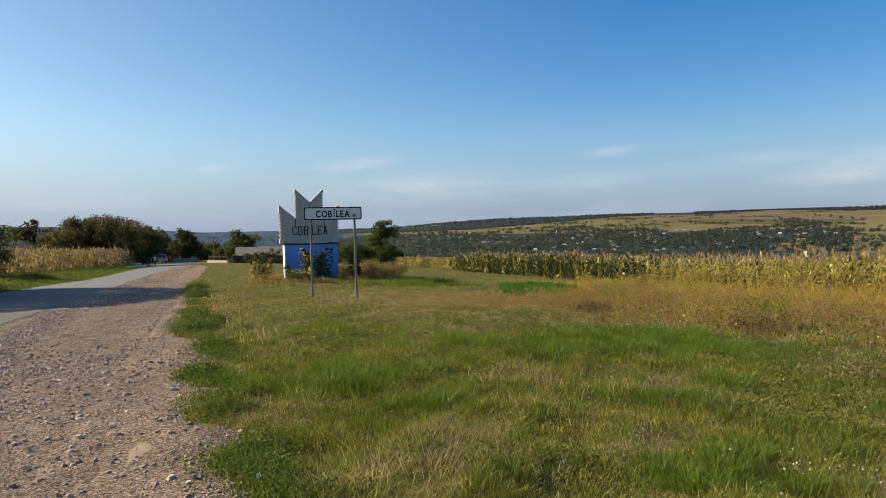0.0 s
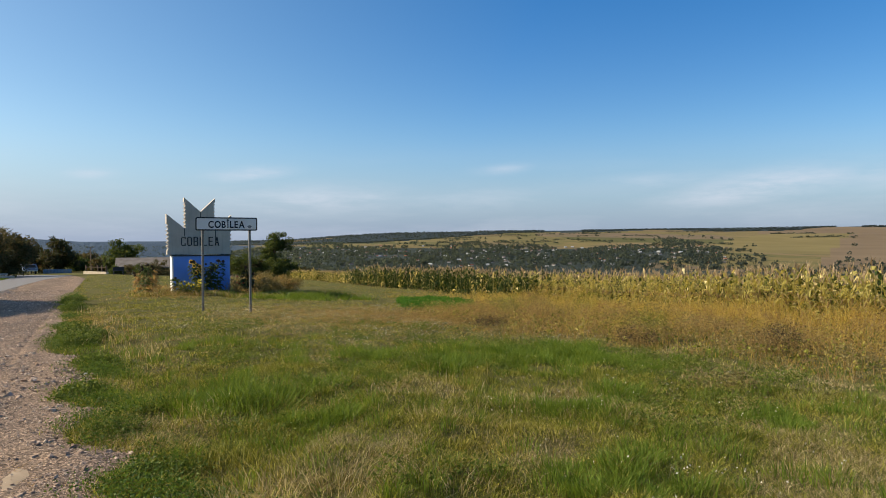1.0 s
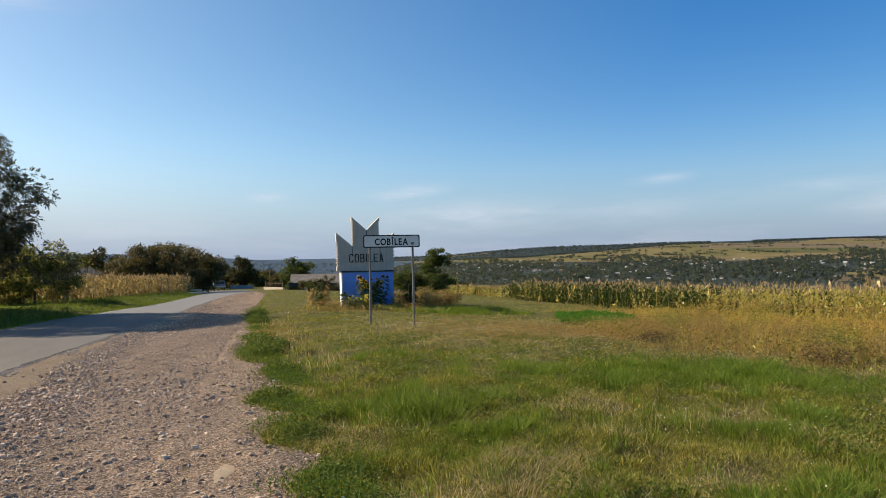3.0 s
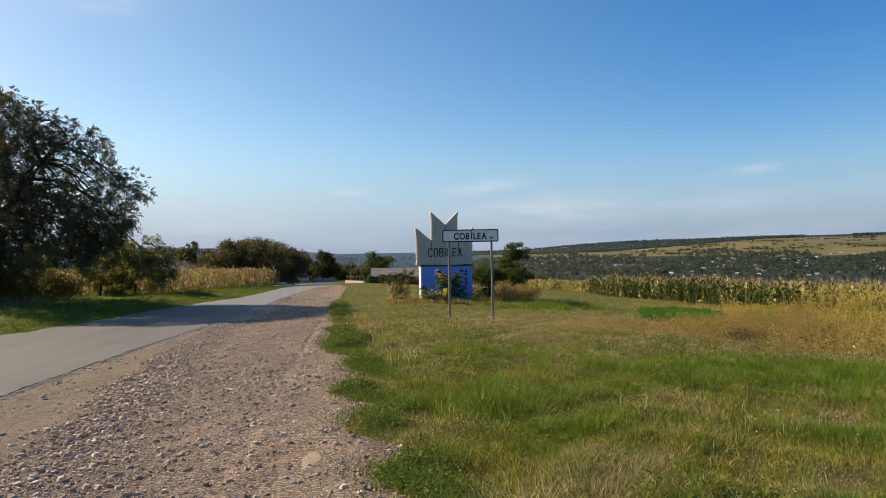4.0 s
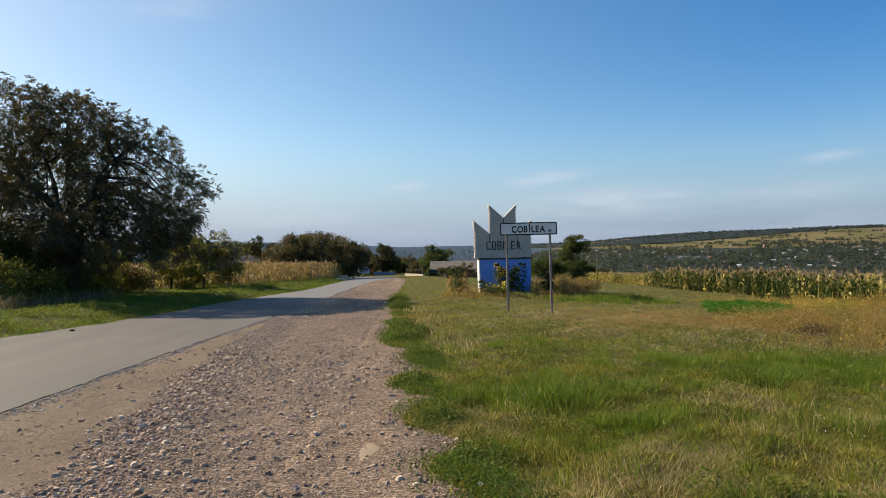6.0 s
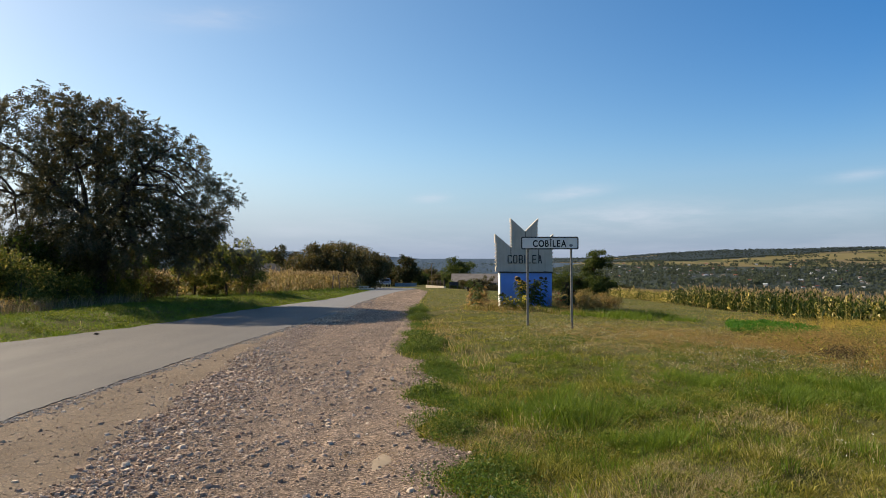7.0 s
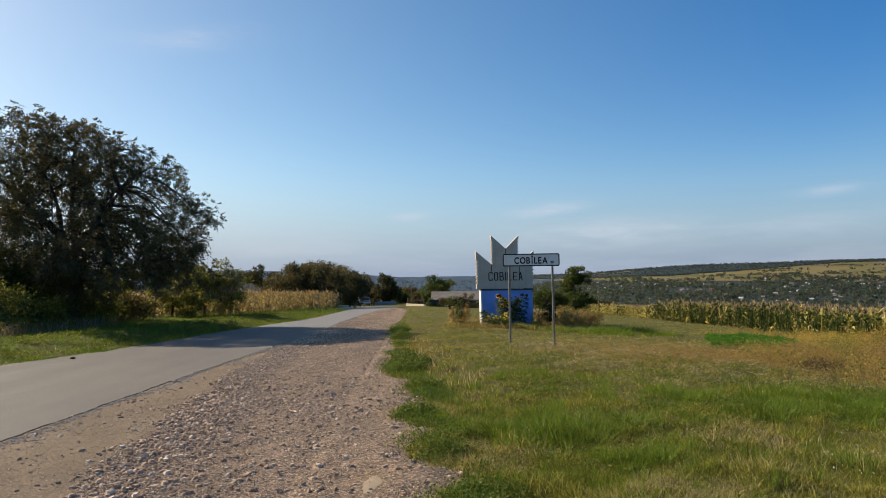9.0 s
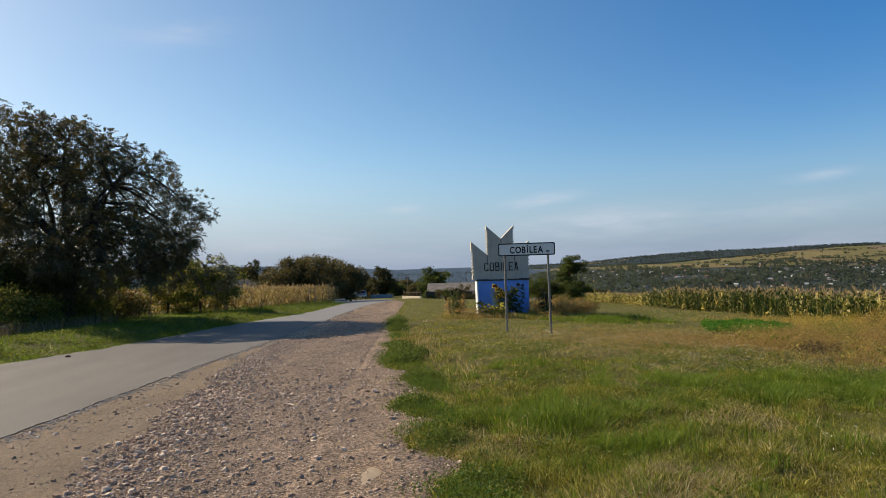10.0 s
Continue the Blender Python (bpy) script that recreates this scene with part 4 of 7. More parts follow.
for i, (x, y, h, r, m) in enumerate(((6.0, 104, 2.3, 1.3, M_BROWNLEAF), (8.6, 102, 2.7, 1.4, M_BROWNLEAF), (10.2, 103, 3.2, 1.5, M_BROWNLEAF), (4.2, 99, 1.2, 1.0, M_GREENLEAF), (7.4, 100.5, 2.2, 1.0, M_GREENLEAF), (9.8, 101, 1.6, 1.4, M_LIGHTBROWN), (11.8, 102, 1.8, 1.5, M_BROWNLEAF), (5.2, 101, 1.3, 1.0, M_LIGHTBROWN))):
    tree("shrub", x, y, h, r, h * 0.48, h * 0.5, 1800, 0.2, m, M_BARK, 95 + i, "brownish garden shrub before the low house", clumps=30, spread=0.35, trunk=0.05, limbs=5, stems=3, category="shrub")


# ==== corn ====
M_CORN = leafy("corn_leaves", [(0.0, (0.047, 0.062, 0.012)), (1.0, (0.791, 0.671, 0.361)), (0.4, (0.206, 0.211, 0.045)), (0.75, (0.550, 0.447, 0.138))], through_light=0.4)
M_CORN_GREEN = leafy("green_corn_leaves", [(0.0, (0.019, 0.036, 0.009)), (1.0, (0.120, 0.129, 0.030)), (0.7, (0.039, 0.065, 0.015))], through_light=0.35)
M_CORN_DRY = leafy("dry_corn_leaves", [(0.0, (0.140, 0.098, 0.046)), (1.0, (0.420, 0.322, 0.170)), (0.5, (0.262, 0.194, 0.086))], through_light=0.4)
M_STALK = leafy("corn_stalk", [(0.0, (0.172, 0.172, 0.043)), (1.0, (0.344, 0.275, 0.095))], through_light=0.1)
M_TASSEL = leafy("corn_tassel", [(0.0, (0.232, 0.168, 0.099)), (1.0, (0.482, 0.370, 0.232))], through_light=0.3)


def corn_leaf(gen, z, a, long, wide, n=5):
    """One arching leaf: vertices and quads."""
    t = np.linspace(0, 1, n)
    rise, drop = gen.uniform(0.1, 0.95), gen.uniform(0.1, 1.2)
    out = long * (t * 0.85 - gen.uniform(0.0, 0.5) * t ** 2)
    up = z + long * (rise * np.sin(t * 2.0) - drop * t ** 2.4 * 0.75 + 0.10 * gen.normal(size=n) * t)
    w = wide * np.interp(t, [0, 0.3, 0.6, 0.8, 1.0], [0.55, 1.0, 0.75, 0.42, 0.03]) / 2
    twist = gen.uniform(-2.2, 2.2) * t
    a = a + gen.normal() * 0.5 * t
    c, s = np.cos(a), np.sin(a)
    mid = np.stack([out * c, out * s, up], 1)
    s0, c0 = np.sin(a[0]), np.cos(a[0])
    side = np.stack([-s0 * np.cos(twist), c0 * np.cos(twist), np.sin(twist)], 1) * w[:, None]
    V = np.stack([mid - side, mid + side], 1).reshape(-1, 3)
    return V, grid_faces(n, 2)


def corn_bits(gen, tall, leaves, detail=True):
    """Pieces of one plant: stalk, leaves, tassel, ear."""
    t = np.linspace(0, 1, 5 if detail else 3)
    bend = gen.uniform(-0.07, 0.07, 2)
    line = np.stack([bend[0] * t ** 2, bend[1] * t ** 2, tall * 0.86 * t - 0.03], 1)
    stalk = tube(line, 0.013 * (1 - 0.6 * t), 5 if detail else 3)
    lv, a = [], gen.uniform(0, 6.3)
    for i in range(leaves):
        f = (i + 0.6) / leaves
        a += np.pi + gen.normal() * 0.9
        V, F = corn_leaf(gen, tall * 0.80 * f, a, gen.uniform(0.28, 0.58) * (1.1 - 0.45 * f) * (1.0 if tall > 1.1 else 0.62), gen.uniform(0.050, 0.096), 5 if detail else 4)
        lv.append((V + np.array([bend[0], bend[1], 0]) * (0.8 * f) ** 2, F))
    n = 11 if detail else 7
    top = np.repeat(line[-1:], n, 0)
    ta = blades(top, gen.uniform(0.12, 0.36, n) * max(tall, 1.0) / 1.9, np.full(n, 0.012 if detail else 0.017), gen, 0.75, True)
    z = tall * gen.uniform(0.38, 0.5)
    a = gen.uniform(0, 6.3)
    e = np.linspace(0, 1, 5)
    ear = tube(np.stack([0.02 * np.cos(a) + 0.07 * e * np.cos(a), 0.02 * np.sin(a) + 0.07 * e * np.sin(a), z + 0.2 * e], 1), np.array([0.012, 0.028, 0.03, 0.022, 0.004]), 6)
    return stalk, lv, ta, ear


def corn_plant(name, tall, seed, mat, label):
    gen = np.random.default_rng(seed)
    stalk, lv, ta, ear = corn_bits(gen, tall, 18)
    p = new(name)
    part("stalk", mesh_np("stalk", *stalk, M_STALK, soft=True), p)
    for V, F in lv:
        part("leaf", mesh_np("leaf", V, F, mat if gen.uniform() < 0.8 else M_CORN_DRY), p)
    part("tassel", mesh_np("tassel", *ta, M_TASSEL), p)
    part("ear", mesh_np("ear", *ear, M_CORN_DRY, soft=True), p)
    return tagged(p, label, "corn plant", "corn plants along the field's edge")


def corn_stand(name, places, tall, mats, seed, leaves, label, kinds=14):
    """Many plants in one mesh, from a few kinds turned and scaled."""
    gen = np.random.default_rng(seed)
    stock = []
    for _ in range(kinds):
        stalk, lv, ta, ear = corn_bits(gen, 1.0, leaves, False)
        groups = [(as_tris(f), v, m) for (v, f), m in [(stalk, 0), (ta, 2)] + [(q, 1) for q in lv]]
        V, F, I, n = [], [], [], 0
        for f, v, m in groups:
            V.append(v)
            F.append(f + n)
            I.append(np.full(len(f), m))
            n += len(v)
        stock.append((np.concatenate(V), np.concatenate(F), np.concatenate(I)))
    Vs, Fs, Is, n = [], [], [], 0
    which, turn = gen.integers(0, kinds, len(places)), gen.uniform(0, 6.3, len(places))
    for (x, y, z), k, a, h in zip(places, which, turn, tall):
        V, F, I = stock[k]
        c, s = math.cos(a), math.sin(a)
        w = 0.9 + 0.45 * h
        Vs.append(np.stack([x + w * (V[:, 0] * c - V[:, 1] * s), y + w * (V[:, 0] * s + V[:, 1] * c), z + V[:, 2] * h], 1))
        Fs.append(F + n)
        Is.append(I)
        n += len(V)
    ob = new(name, mesh_np(name, np.concatenate(Vs), np.concatenate(Fs), mats, np.concatenate(Is)))
    return tagged(ob, label, "corn", kind="stuff")


def corn_height(x, y):
    """Tall near the mown meadow, lower and green in the middle of the field's edge."""
    return 1.93 - 0.04 * smooth(24, 18, y) - 0.42 * smooth(14, 28, y) - 0.50 * smooth(50, 60, y)


gen = np.random.default_rng(77)
kinds = [corn_plant("corn_plant", h, 300 + i, M_CORN, "ripening corn plant with yellow leaves and a dry tassel") for i, h in enumerate((1.95, 2.1, 1.85, 2.0, 1.75, 2.2))]
rows_x = [20.6, 21.3]
spots = []
for k, rx in enumerate(rows_x):
    for y in np.arange(9.5, 28.5, 0.25):
        spots.append((rx + gen.normal() * 0.08, y + gen.normal() * 0.07))
for i, (x, y) in enumerate(spots):
    m = pose(x, y, height(x, y), gen.normal() * 3, gen.normal() * 3, gen.uniform(0, 360)) @ Matrix.Scale(float(corn_height(x, y)) / 1.93, 4)
    if i < len(kinds):
        kinds[i].matrix_world = m
    else:
        copy_thing(kinds[gen.integers(0, len(kinds))], m)

P = []
for rx in np.arange(20.6, 25.5, 0.62):
    for y in np.arange(-6, 96, 0.24):
        if rx < 21.6 and 9.4 < y < 28.6:
            continue
        P.append((rx + gen.normal() * 0.1 + 0.35 * np.sin(y / 3), y + gen.normal() * 0.08))
for rx in np.arange(25.5, 36, 1.5):
    for y in np.arange(-4, 100, 0.75):
        P.append((rx + gen.normal() * 0.3, y + gen.normal() * 0.2))
P = np.array(P)
P = np.column_stack([P, land(P[:, 0], P[:, 1])])
H = corn_height(P[:, 0], P[:, 1]) * gen.normal(1.0, 0.12, len(P))
mid = (P[:, 1] > 29.5 + gen.normal(size=len(P)) * 1.5) & (P[:, 1] < 56 + gen.normal(size=len(P)) * 3)
pick = gen.uniform(size=len(P)) < np.where(mid, 0.82, 0.12)
deep = P[:, 0] > 25.4
corn_stand("corn_stand", P[deep], H[deep], [M_STALK, M_CORN, M_TASSEL], 8, 5, "deeper rows of ripening corn")
P, H, pick = P[~deep], H[~deep], pick[~deep]
back = P[:, 0] > 22.8
corn_stand("corn_stand", P[~pick & ~back], H[~pick & ~back], [M_STALK, M_CORN, M_TASSEL], 5, 13, "dense field of ripening yellow corn")
corn_stand("corn_stand", P[~pick & back], H[~pick & back], [M_STALK, M_CORN, M_TASSEL], 9, 8, "dense field of ripening yellow corn")
corn_stand("corn_stand", P[pick], H[pick], [M_STALK, M_CORN_GREEN, M_TASSEL], 6, 13, "dense patch of corn that is still green")

# dry corn beyond the road
P = []
for d in np.arange(1.6, 16, 0.75):
    for y in np.arange(41, 74, 0.28 if d < 4 else 0.5):
        x = float(verge_line(y)) - d - 0.3 - 0.04 * (74 - y)
        P.append((x + gen.normal() * 0.12, y + gen.normal() * 0.1))
P = np.array(P)
P = P[~((np.hypot(P[:, 0] + 12.6, P[:, 1] - 42.5) < 1.6))]
P = np.column_stack([P, land(P[:, 0], P[:, 1])])
corn_stand("corn_stand", P, 1.5 * gen.normal(1.0, 0.1, len(P)), [M_STALK, M_CORN_DRY, M_TASSEL], 7, 6, "dry straw-coloured corn beyond the road")


# ==== grass, weeds and stones ====
M_GRASS = leafy("green_grass", [(0.0, (0.064, 0.067, 0.008)), (1.0, (0.663, 0.559, 0.182)), (0.6, (0.230, 0.213, 0.032)), (0.85, (0.386, 0.336, 0.069))], patch=[(0.0, (0.033, 0.058, 0.005)), (1.0, (0.312, 0.332, 0.047)), (0.6, (0.125, 0.153, 0.016))], patch_scale=0.75, through_light=0.27)
M_STRAW = leafy("dry_grass", [(0.0, (0.140, 0.108, 0.050)), (1.0, (0.600, 0.505, 0.300)), (0.5, (0.310, 0.245, 0.120))], through_light=0.34)
M_RUST = leafy("rusty_weeds", [(0.0, (0.165, 0.104, 0.046)), (1.0, (0.400, 0.290, 0.125)), (0.5, (0.270, 0.180, 0.078))], through_light=0.5)
M_GOLD = leafy("golden_weeds", [(0.0, (0.260, 0.182, 0.040)), (1.0, (0.580, 0.430, 0.130)), (0.5, (0.440, 0.312, 0.074))], through_light=0.52)
M_LUSH = leafy("lush_grass", [(0.0, (0.062, 0.108, 0.011)), (1.0, (0.176, 0.240, 0.034))], through_light=0.36)
M_CLOVER = leafy("low_green_herbs", [(0.0, (0.031, 0.067, 0.010)), (1.0, (0.112, 0.172, 0.031))], through_light=0.35)


def weed_front(y):
    """Where the tall dry weeds begin, to the right of the meadow."""
    return 9.3 + 0.5 * np.sin(y * 0.9) + 1.2 * smooth(9, 5, y) - 1.0 * smooth(11, 14, y) + 4.5 * smooth(17, 24, y)


def meadow_sample(n, r0, r1, az0, az1, gen, power):
    """Places on the meadow, in small clusters."""
    r = (r0 ** power + gen.uniform(size=n // 7) * (r1 ** power - r0 ** power)) ** (1 / power)
    a = np.radians(gen.uniform(az0, az1, n // 7))
    c = np.stack([r * np.sin(a), r * np.cos(a)], 1)
    p = np.repeat(c, 7, 0) + gen.normal(size=(len(c) * 7, 2)) * (0.045 + 0.006 * np.repeat(r, 7))[:, None]
    return p


def dryness(x, y):
    """Share of straw among the grass, by place: a dry belt round the sign, separate dry patches elsewhere."""
    belt = smooth(12.5, 16, y - 0.1 * x) * smooth(25, 20, y) * smooth(2.0, 4.0, x)
    tufts = smooth(0.15, 0.5, ripple(x, y, 1.1, 0.7) + 0.4 * ripple(x, y, 0.37, 4.0))
    rim = smooth(-2.6, -0.3, x - weed_front(y)) * smooth(15, 9, y)
    lush = np.exp(-((x - 6.5) / 4.5) ** 2 - ((y - 10.0) / 3.0) ** 2)
    return np.clip(0.17 - 0.14 * smooth(2.6, 0.4, x - grass_edge(y)) - 0.3 * lush - 0.15 * smooth(14, 20, y) * smooth(4.5, 2.5, x) + 0.45 * belt + 0.5 * rim + 0.55 * tufts, 0.05, 0.9)


def on_meadow(p):
    x, y = p[:, 0], p[:, 1]
    ok = (x > grass_edge(y) + 0.04 * np.sin(y * 9)) & (x < 20.8)
    ok &= ~((np.abs(x - 4.95) < 1.3) & (np.abs(y - 33.1) < 0.35))
    return ok


def grass(name, n, r0, r1, az0, az1, tall, wide, fine, seed, power=1.0):
    gen = np.random.default_rng(seed)
    p = meadow_sample(n, r0, r1, az0, az1, gen, power)
    p = p[on_meadow(p)]
    z = land(p[:, 0], p[:, 1]) - 0.01
    base = np.column_stack([p, z])
    lush = 0.7 + 0.35 * ripple(p[:, 0], p[:, 1], 0.9, 3.0) + 0.45 * ripple(p[:, 0], p[:, 1], 0.22, 1.0) + 0.4 * smooth(0.9, 0.1, p[:, 0] - grass_edge(p[:, 1]))
    lush = np.clip(lush, 0.55, 1.6)
    dry = gen.uniform(size=len(p)) < dryness(p[:, 0], p[:, 1])
    for sel, mat, what, hk, wk, ln in ((~dry, M_GRASS, "green grass of the verge", 1.0, 1.0, 1.8), (dry, M_STRAW, "dry straw-coloured grass stalks", 0.85, 0.75, 2.4)):
        q = base[sel]
        h = tall * hk * lush[sel] * gen.uniform(0.5, 1.35, len(q))
        w = wide * wk * gen.uniform(0.7, 1.4, len(q))
        V, F = blades(q, h, w, gen, ln, fine)
        tagged(new(name, mesh_np(name, V, F, mat)), what, "grass", kind="stuff")


grass("grass", 120000, 1.6, 6.5, -30, 76, 0.074, 0.0045, True, 101, 1.15)
grass("grass", 240000, 1.6, 7.0, -30, 76, 0.062, 0.0070, False, 106, 1.25)
grass("grass", 150000, 6.5, 10, -20, 76, 0.078, 0.0085, False, 105, 1.15)
grass("grass", 250000, 9.5, 26, -6, 68, 0.058, 0.0120, False, 102, 1.3)
grass("grass", 95000, 26, 75, -2, 45, 0.060, 0.030, False, 103, 1.2)
grass("grass", 14000, 0.2, 7, 76, 324, 0.12, 0.008, False, 104, 1.5)


def tussocks(name, n, r0, r1, az0, az1, tall, wide, per, mat, label, seed, dry, spread=0.055):
    """Taller tufts that stand out of the sward, their blades falling outward."""
    gen = np.random.default_rng(seed)
    r = np.sqrt(r0 ** 1.4 + gen.uniform(size=n) * (r1 ** 1.4 - r0 ** 1.4)) ** (2 / 1.4)
    a = np.radians(gen.uniform(az0, az1, n))
    c = np.stack([r * np.sin(a), r * np.cos(a)], 1)
    d = dryness(c[:, 0], c[:, 1])
    c = c[on_meadow(c) & (c[:, 0] > grass_edge(c[:, 1]) + 0.15) & (gen.uniform(size=n) < (d * 1.3 if dry else 1.1 - d))]
    big = gen.uniform(0.5, 1.3, len(c))
    off = gen.normal(size=(len(c) * per, 2)) * (spread * np.repeat(big, per))[:, None]
    p = np.repeat(c, per, 0) + off
    base = np.column_stack([p, land(p[:, 0], p[:, 1]) - 0.01])
    h = tall * np.repeat(big, per) * gen.uniform(0.5, 1.2, len(p)) * np.exp(-0.25 * (np.hypot(off[:, 0], off[:, 1]) / (spread * np.repeat(big, per))) ** 2)
    V, F = blades(base, h, wide * gen.uniform(0.7, 1.3, len(p)), gen, 0.95, True, np.arctan2(off[:, 1], off[:, 0]))
    tagged(new(name, mesh_np(name, V, F, mat)), label, "grass", kind="stuff")


tussocks("grass_tuft", 620, 2.2, 14, -20, 72, 0.22, 0.0055, 62, M_LUSH, "thick green tussocks in the verge", 110, False, 0.085)
tussocks("grass_tuft", 1100, 1.8, 14, -20, 72, 0.14, 0.0055, 24, M_GRASS, "taller green tufts in the verge", 111, False)
tussocks("grass_tuft", 800, 1.8, 14, -20, 72, 0.13, 0.0042, 24, M_STRAW, "taller dry tufts in the verge", 112, True, 0.095)
tussocks("grass_tuft", 1100, 12, 30, -3, 62, 0.15, 0.012, 14, M_GRASS, "taller green tufts in the verge", 113, False, 0.10)
tussocks("grass_tuft", 600, 12, 30, -3, 62, 0.15, 0.010, 14, M_STRAW, "taller dry tufts in the verge", 114, True, 0.10)


# ==== low plants along the edges ====
def scatter(name, p, tall, wide, mat, label, seed, lean=0.5, fine=True, lift=0.0):
    gen = np.random.default_rng(seed)
    base = np.column_stack([p, land(p[:, 0], p[:, 1]) - 0.01 + lift])
    V, F = blades(base, np.asarray(tall) * gen.uniform(0.5, 1.3, len(p)), wide * gen.uniform(0.7, 1.4, len(p)), gen, lean, fine)
    return tagged(new(name, mesh_np(name, V, F, mat)), label, "plants", kind="stuff")


def herb_cloud(name, p, tall, leaf, mat, label, seed, per=8, aspect=0.5):
    """Leafy herbs: small leaves up to the given height over each place."""
    gen = np.random.default_rng(seed)
    q = np.repeat(p, per, 0) + gen.normal(size=(len(p) * per, 2)) * 0.06
    t = np.repeat(np.broadcast_to(tall, len(p)), per)
    z = land(q[:, 0], q[:, 1]) + t * gen.uniform(0.05, 1.0, len(q))
    V, F = leaflets(np.column_stack([q, z]), leaf * gen.uniform(0.6, 1.4, len(q)), leaf * aspect, gen, 0.0)
    return tagged(new(name, mesh_np(name, V, F, mat)), label, "plants", kind="stuff")


M_CROP = leafy("bright_crop_leaves", [(0.0, (0.030, 0.095, 0.009)), (1.0, (0.095, 0.215, 0.026))], through_light=0.4)
M_TWIG = leafy("dead_twigs", [(0.0, (0.040, 0.032, 0.018)), (1.0, (0.110, 0.080, 0.040))], through_light=0.15)
M_WEEDLEAF = leafy("greyish_weeds", [(0.0, (0.112, 0.095, 0.034)), (1.0, (0.292, 0.232, 0.095)), (0.5, (0.189, 0.155, 0.060))], through_light=0.3)
M_HERB = leafy("meadow_herbs", [(0.0, (0.056, 0.084, 0.011)), (1.0, (0.206, 0.227, 0.047)), (0.6, (0.112, 0.143, 0.026))], through_light=0.36)
M_PALE = leafy("whitish_flowers", [(0.0, (0.473, 0.447, 0.344)), (1.0, (0.671, 0.654, 0.568))], through_light=0.3)
gen = np.random.default_rng(900)


def tuft(x, y, r, h, n, wide, mat, label, seed):
    """One thick tuft, its blades falling outward."""
    gen = np.random.default_rng(seed)
    off = gen.normal(size=(n, 2)) * r * 0.5
    p = off + np.array([x, y])
    base = np.column_stack([p, land(p[:, 0], p[:, 1]) - 0.01])
    V, F = blades(base, h * gen.uniform(0.5, 1.2, n), wide * gen.uniform(0.7, 1.3, n), gen, 1.6, True, np.arctan2(off[:, 1], off[:, 0]))
    return tagged(new("grass_tuft", mesh_np("grass_tuft", V, F, mat)), label, "grass", kind="stuff")


for i, (x, y, r, h) in enumerate(((3.5, 3.75, 0.24, 0.13), (3.15, 3.95, 0.20, 0.11), (3.95, 3.95, 0.22, 0.12), (5.7, 6.2, 0.36, 0.17), (1.5, 7.3, 0.30, 0.15), (1.1, 7.5, 0.25, 0.14), (7.3, 9.9, 0.6, 0.20), (7.7, 9.3, 0.55, 0.20), (8.1, 10.3, 0.6, 0.22), (6.5, 9.6, 0.5, 0.18), (6.1, 10.6, 0.5, 0.18), (2.6, 7.9, 0.4, 0.15), (4.6, 8.6, 0.45, 0.16))):
    tuft(x, y, r, h, 420 if y < 5 else 520, 0.006 if y < 5 else 0.009, M_LUSH, "thick tuft of long green grass", 400 + i)
for i, (x, y, r, h) in enumerate(((1.15, 4.3, 0.32, 0.20), (0.85, 4.05, 0.22, 0.17), (1.6, 4.4, 0.3, 0.18), (2.4, 4.1, 0.36, 0.14), (4.2, 6.0, 0.4, 0.16), (4.9, 5.1, 0.4, 0.15), (3.1, 5.6, 0.4, 0.14))):
    tuft(x, y, r, h, 150, 0.0042, M_STRAW, "dry bent stalks in the grass", 430 + i)

# lush clumps that stand closest where the meadow is moist, and trodden hay between them
for i, (x0, y0, rx, ry, n) in enumerate(((6.3, 9.7, 1.3, 0.8, 34), (7.9, 9.9, 0.9, 0.8, 24), (5.2, 9.0, 0.8, 0.5, 16), (7.2, 8.4, 1.0, 0.5, 18), (4.3, 10.1, 0.9, 0.7, 14), (4.75, 5.75, 0.5, 0.35, 14), (6.25, 4.5, 0.4, 0.35, 14), (3.3, 3.5, 0.35, 0.25, 12), (1.5, 7.7, 0.7, 0.8, 22), (2.1, 6.2, 0.4, 0.35, 12), (8.9, 29.4, 1.9, 1.3, 46), (7.2, 30.6, 1.3, 0.6, 18))):
    c = np.stack([gen.normal(x0, rx * 0.6, n), gen.normal(y0, ry * 0.6, n)], 1)
    size = gen.uniform(0.6, 1.3, n)
    near = y0 < 7
    per = 190 if near else (130 if y0 < 20 else 60)
    off = gen.normal(size=(n * per, 2)) * np.repeat(size * (0.07 if near else 0.12 if y0 < 20 else 0.22), per)[:, None]
    p = np.repeat(c, per, 0) + off
    ok = on_meadow(p)
    base = np.column_stack([p, land(p[:, 0], p[:, 1]) - 0.01])[ok]
    V, F = blades(base, (np.repeat(size, per) * (0.115 if near else 0.16 if y0 < 20 else 0.26) * gen.uniform(0.5, 1.2, n * per))[ok], (0.0055 if near else 0.010 if y0 < 20 else 0.03) * gen.uniform(0.7, 1.3, len(base)), gen, 1.2, near, np.arctan2(off[ok, 1], off[ok, 0]))
    tagged(new("lush_grass", mesh_np("lush_grass", V, F, M_LUSH)), "lush bright green clumps of grass", "grass", kind="stuff")
M_HAY = leafy("trodden_hay", [(0.0, (0.075, 0.058, 0.032)), (1.0, (0.380, 0.310, 0.190)), (0.6, (0.190, 0.150, 0.085))], through_light=0.12)
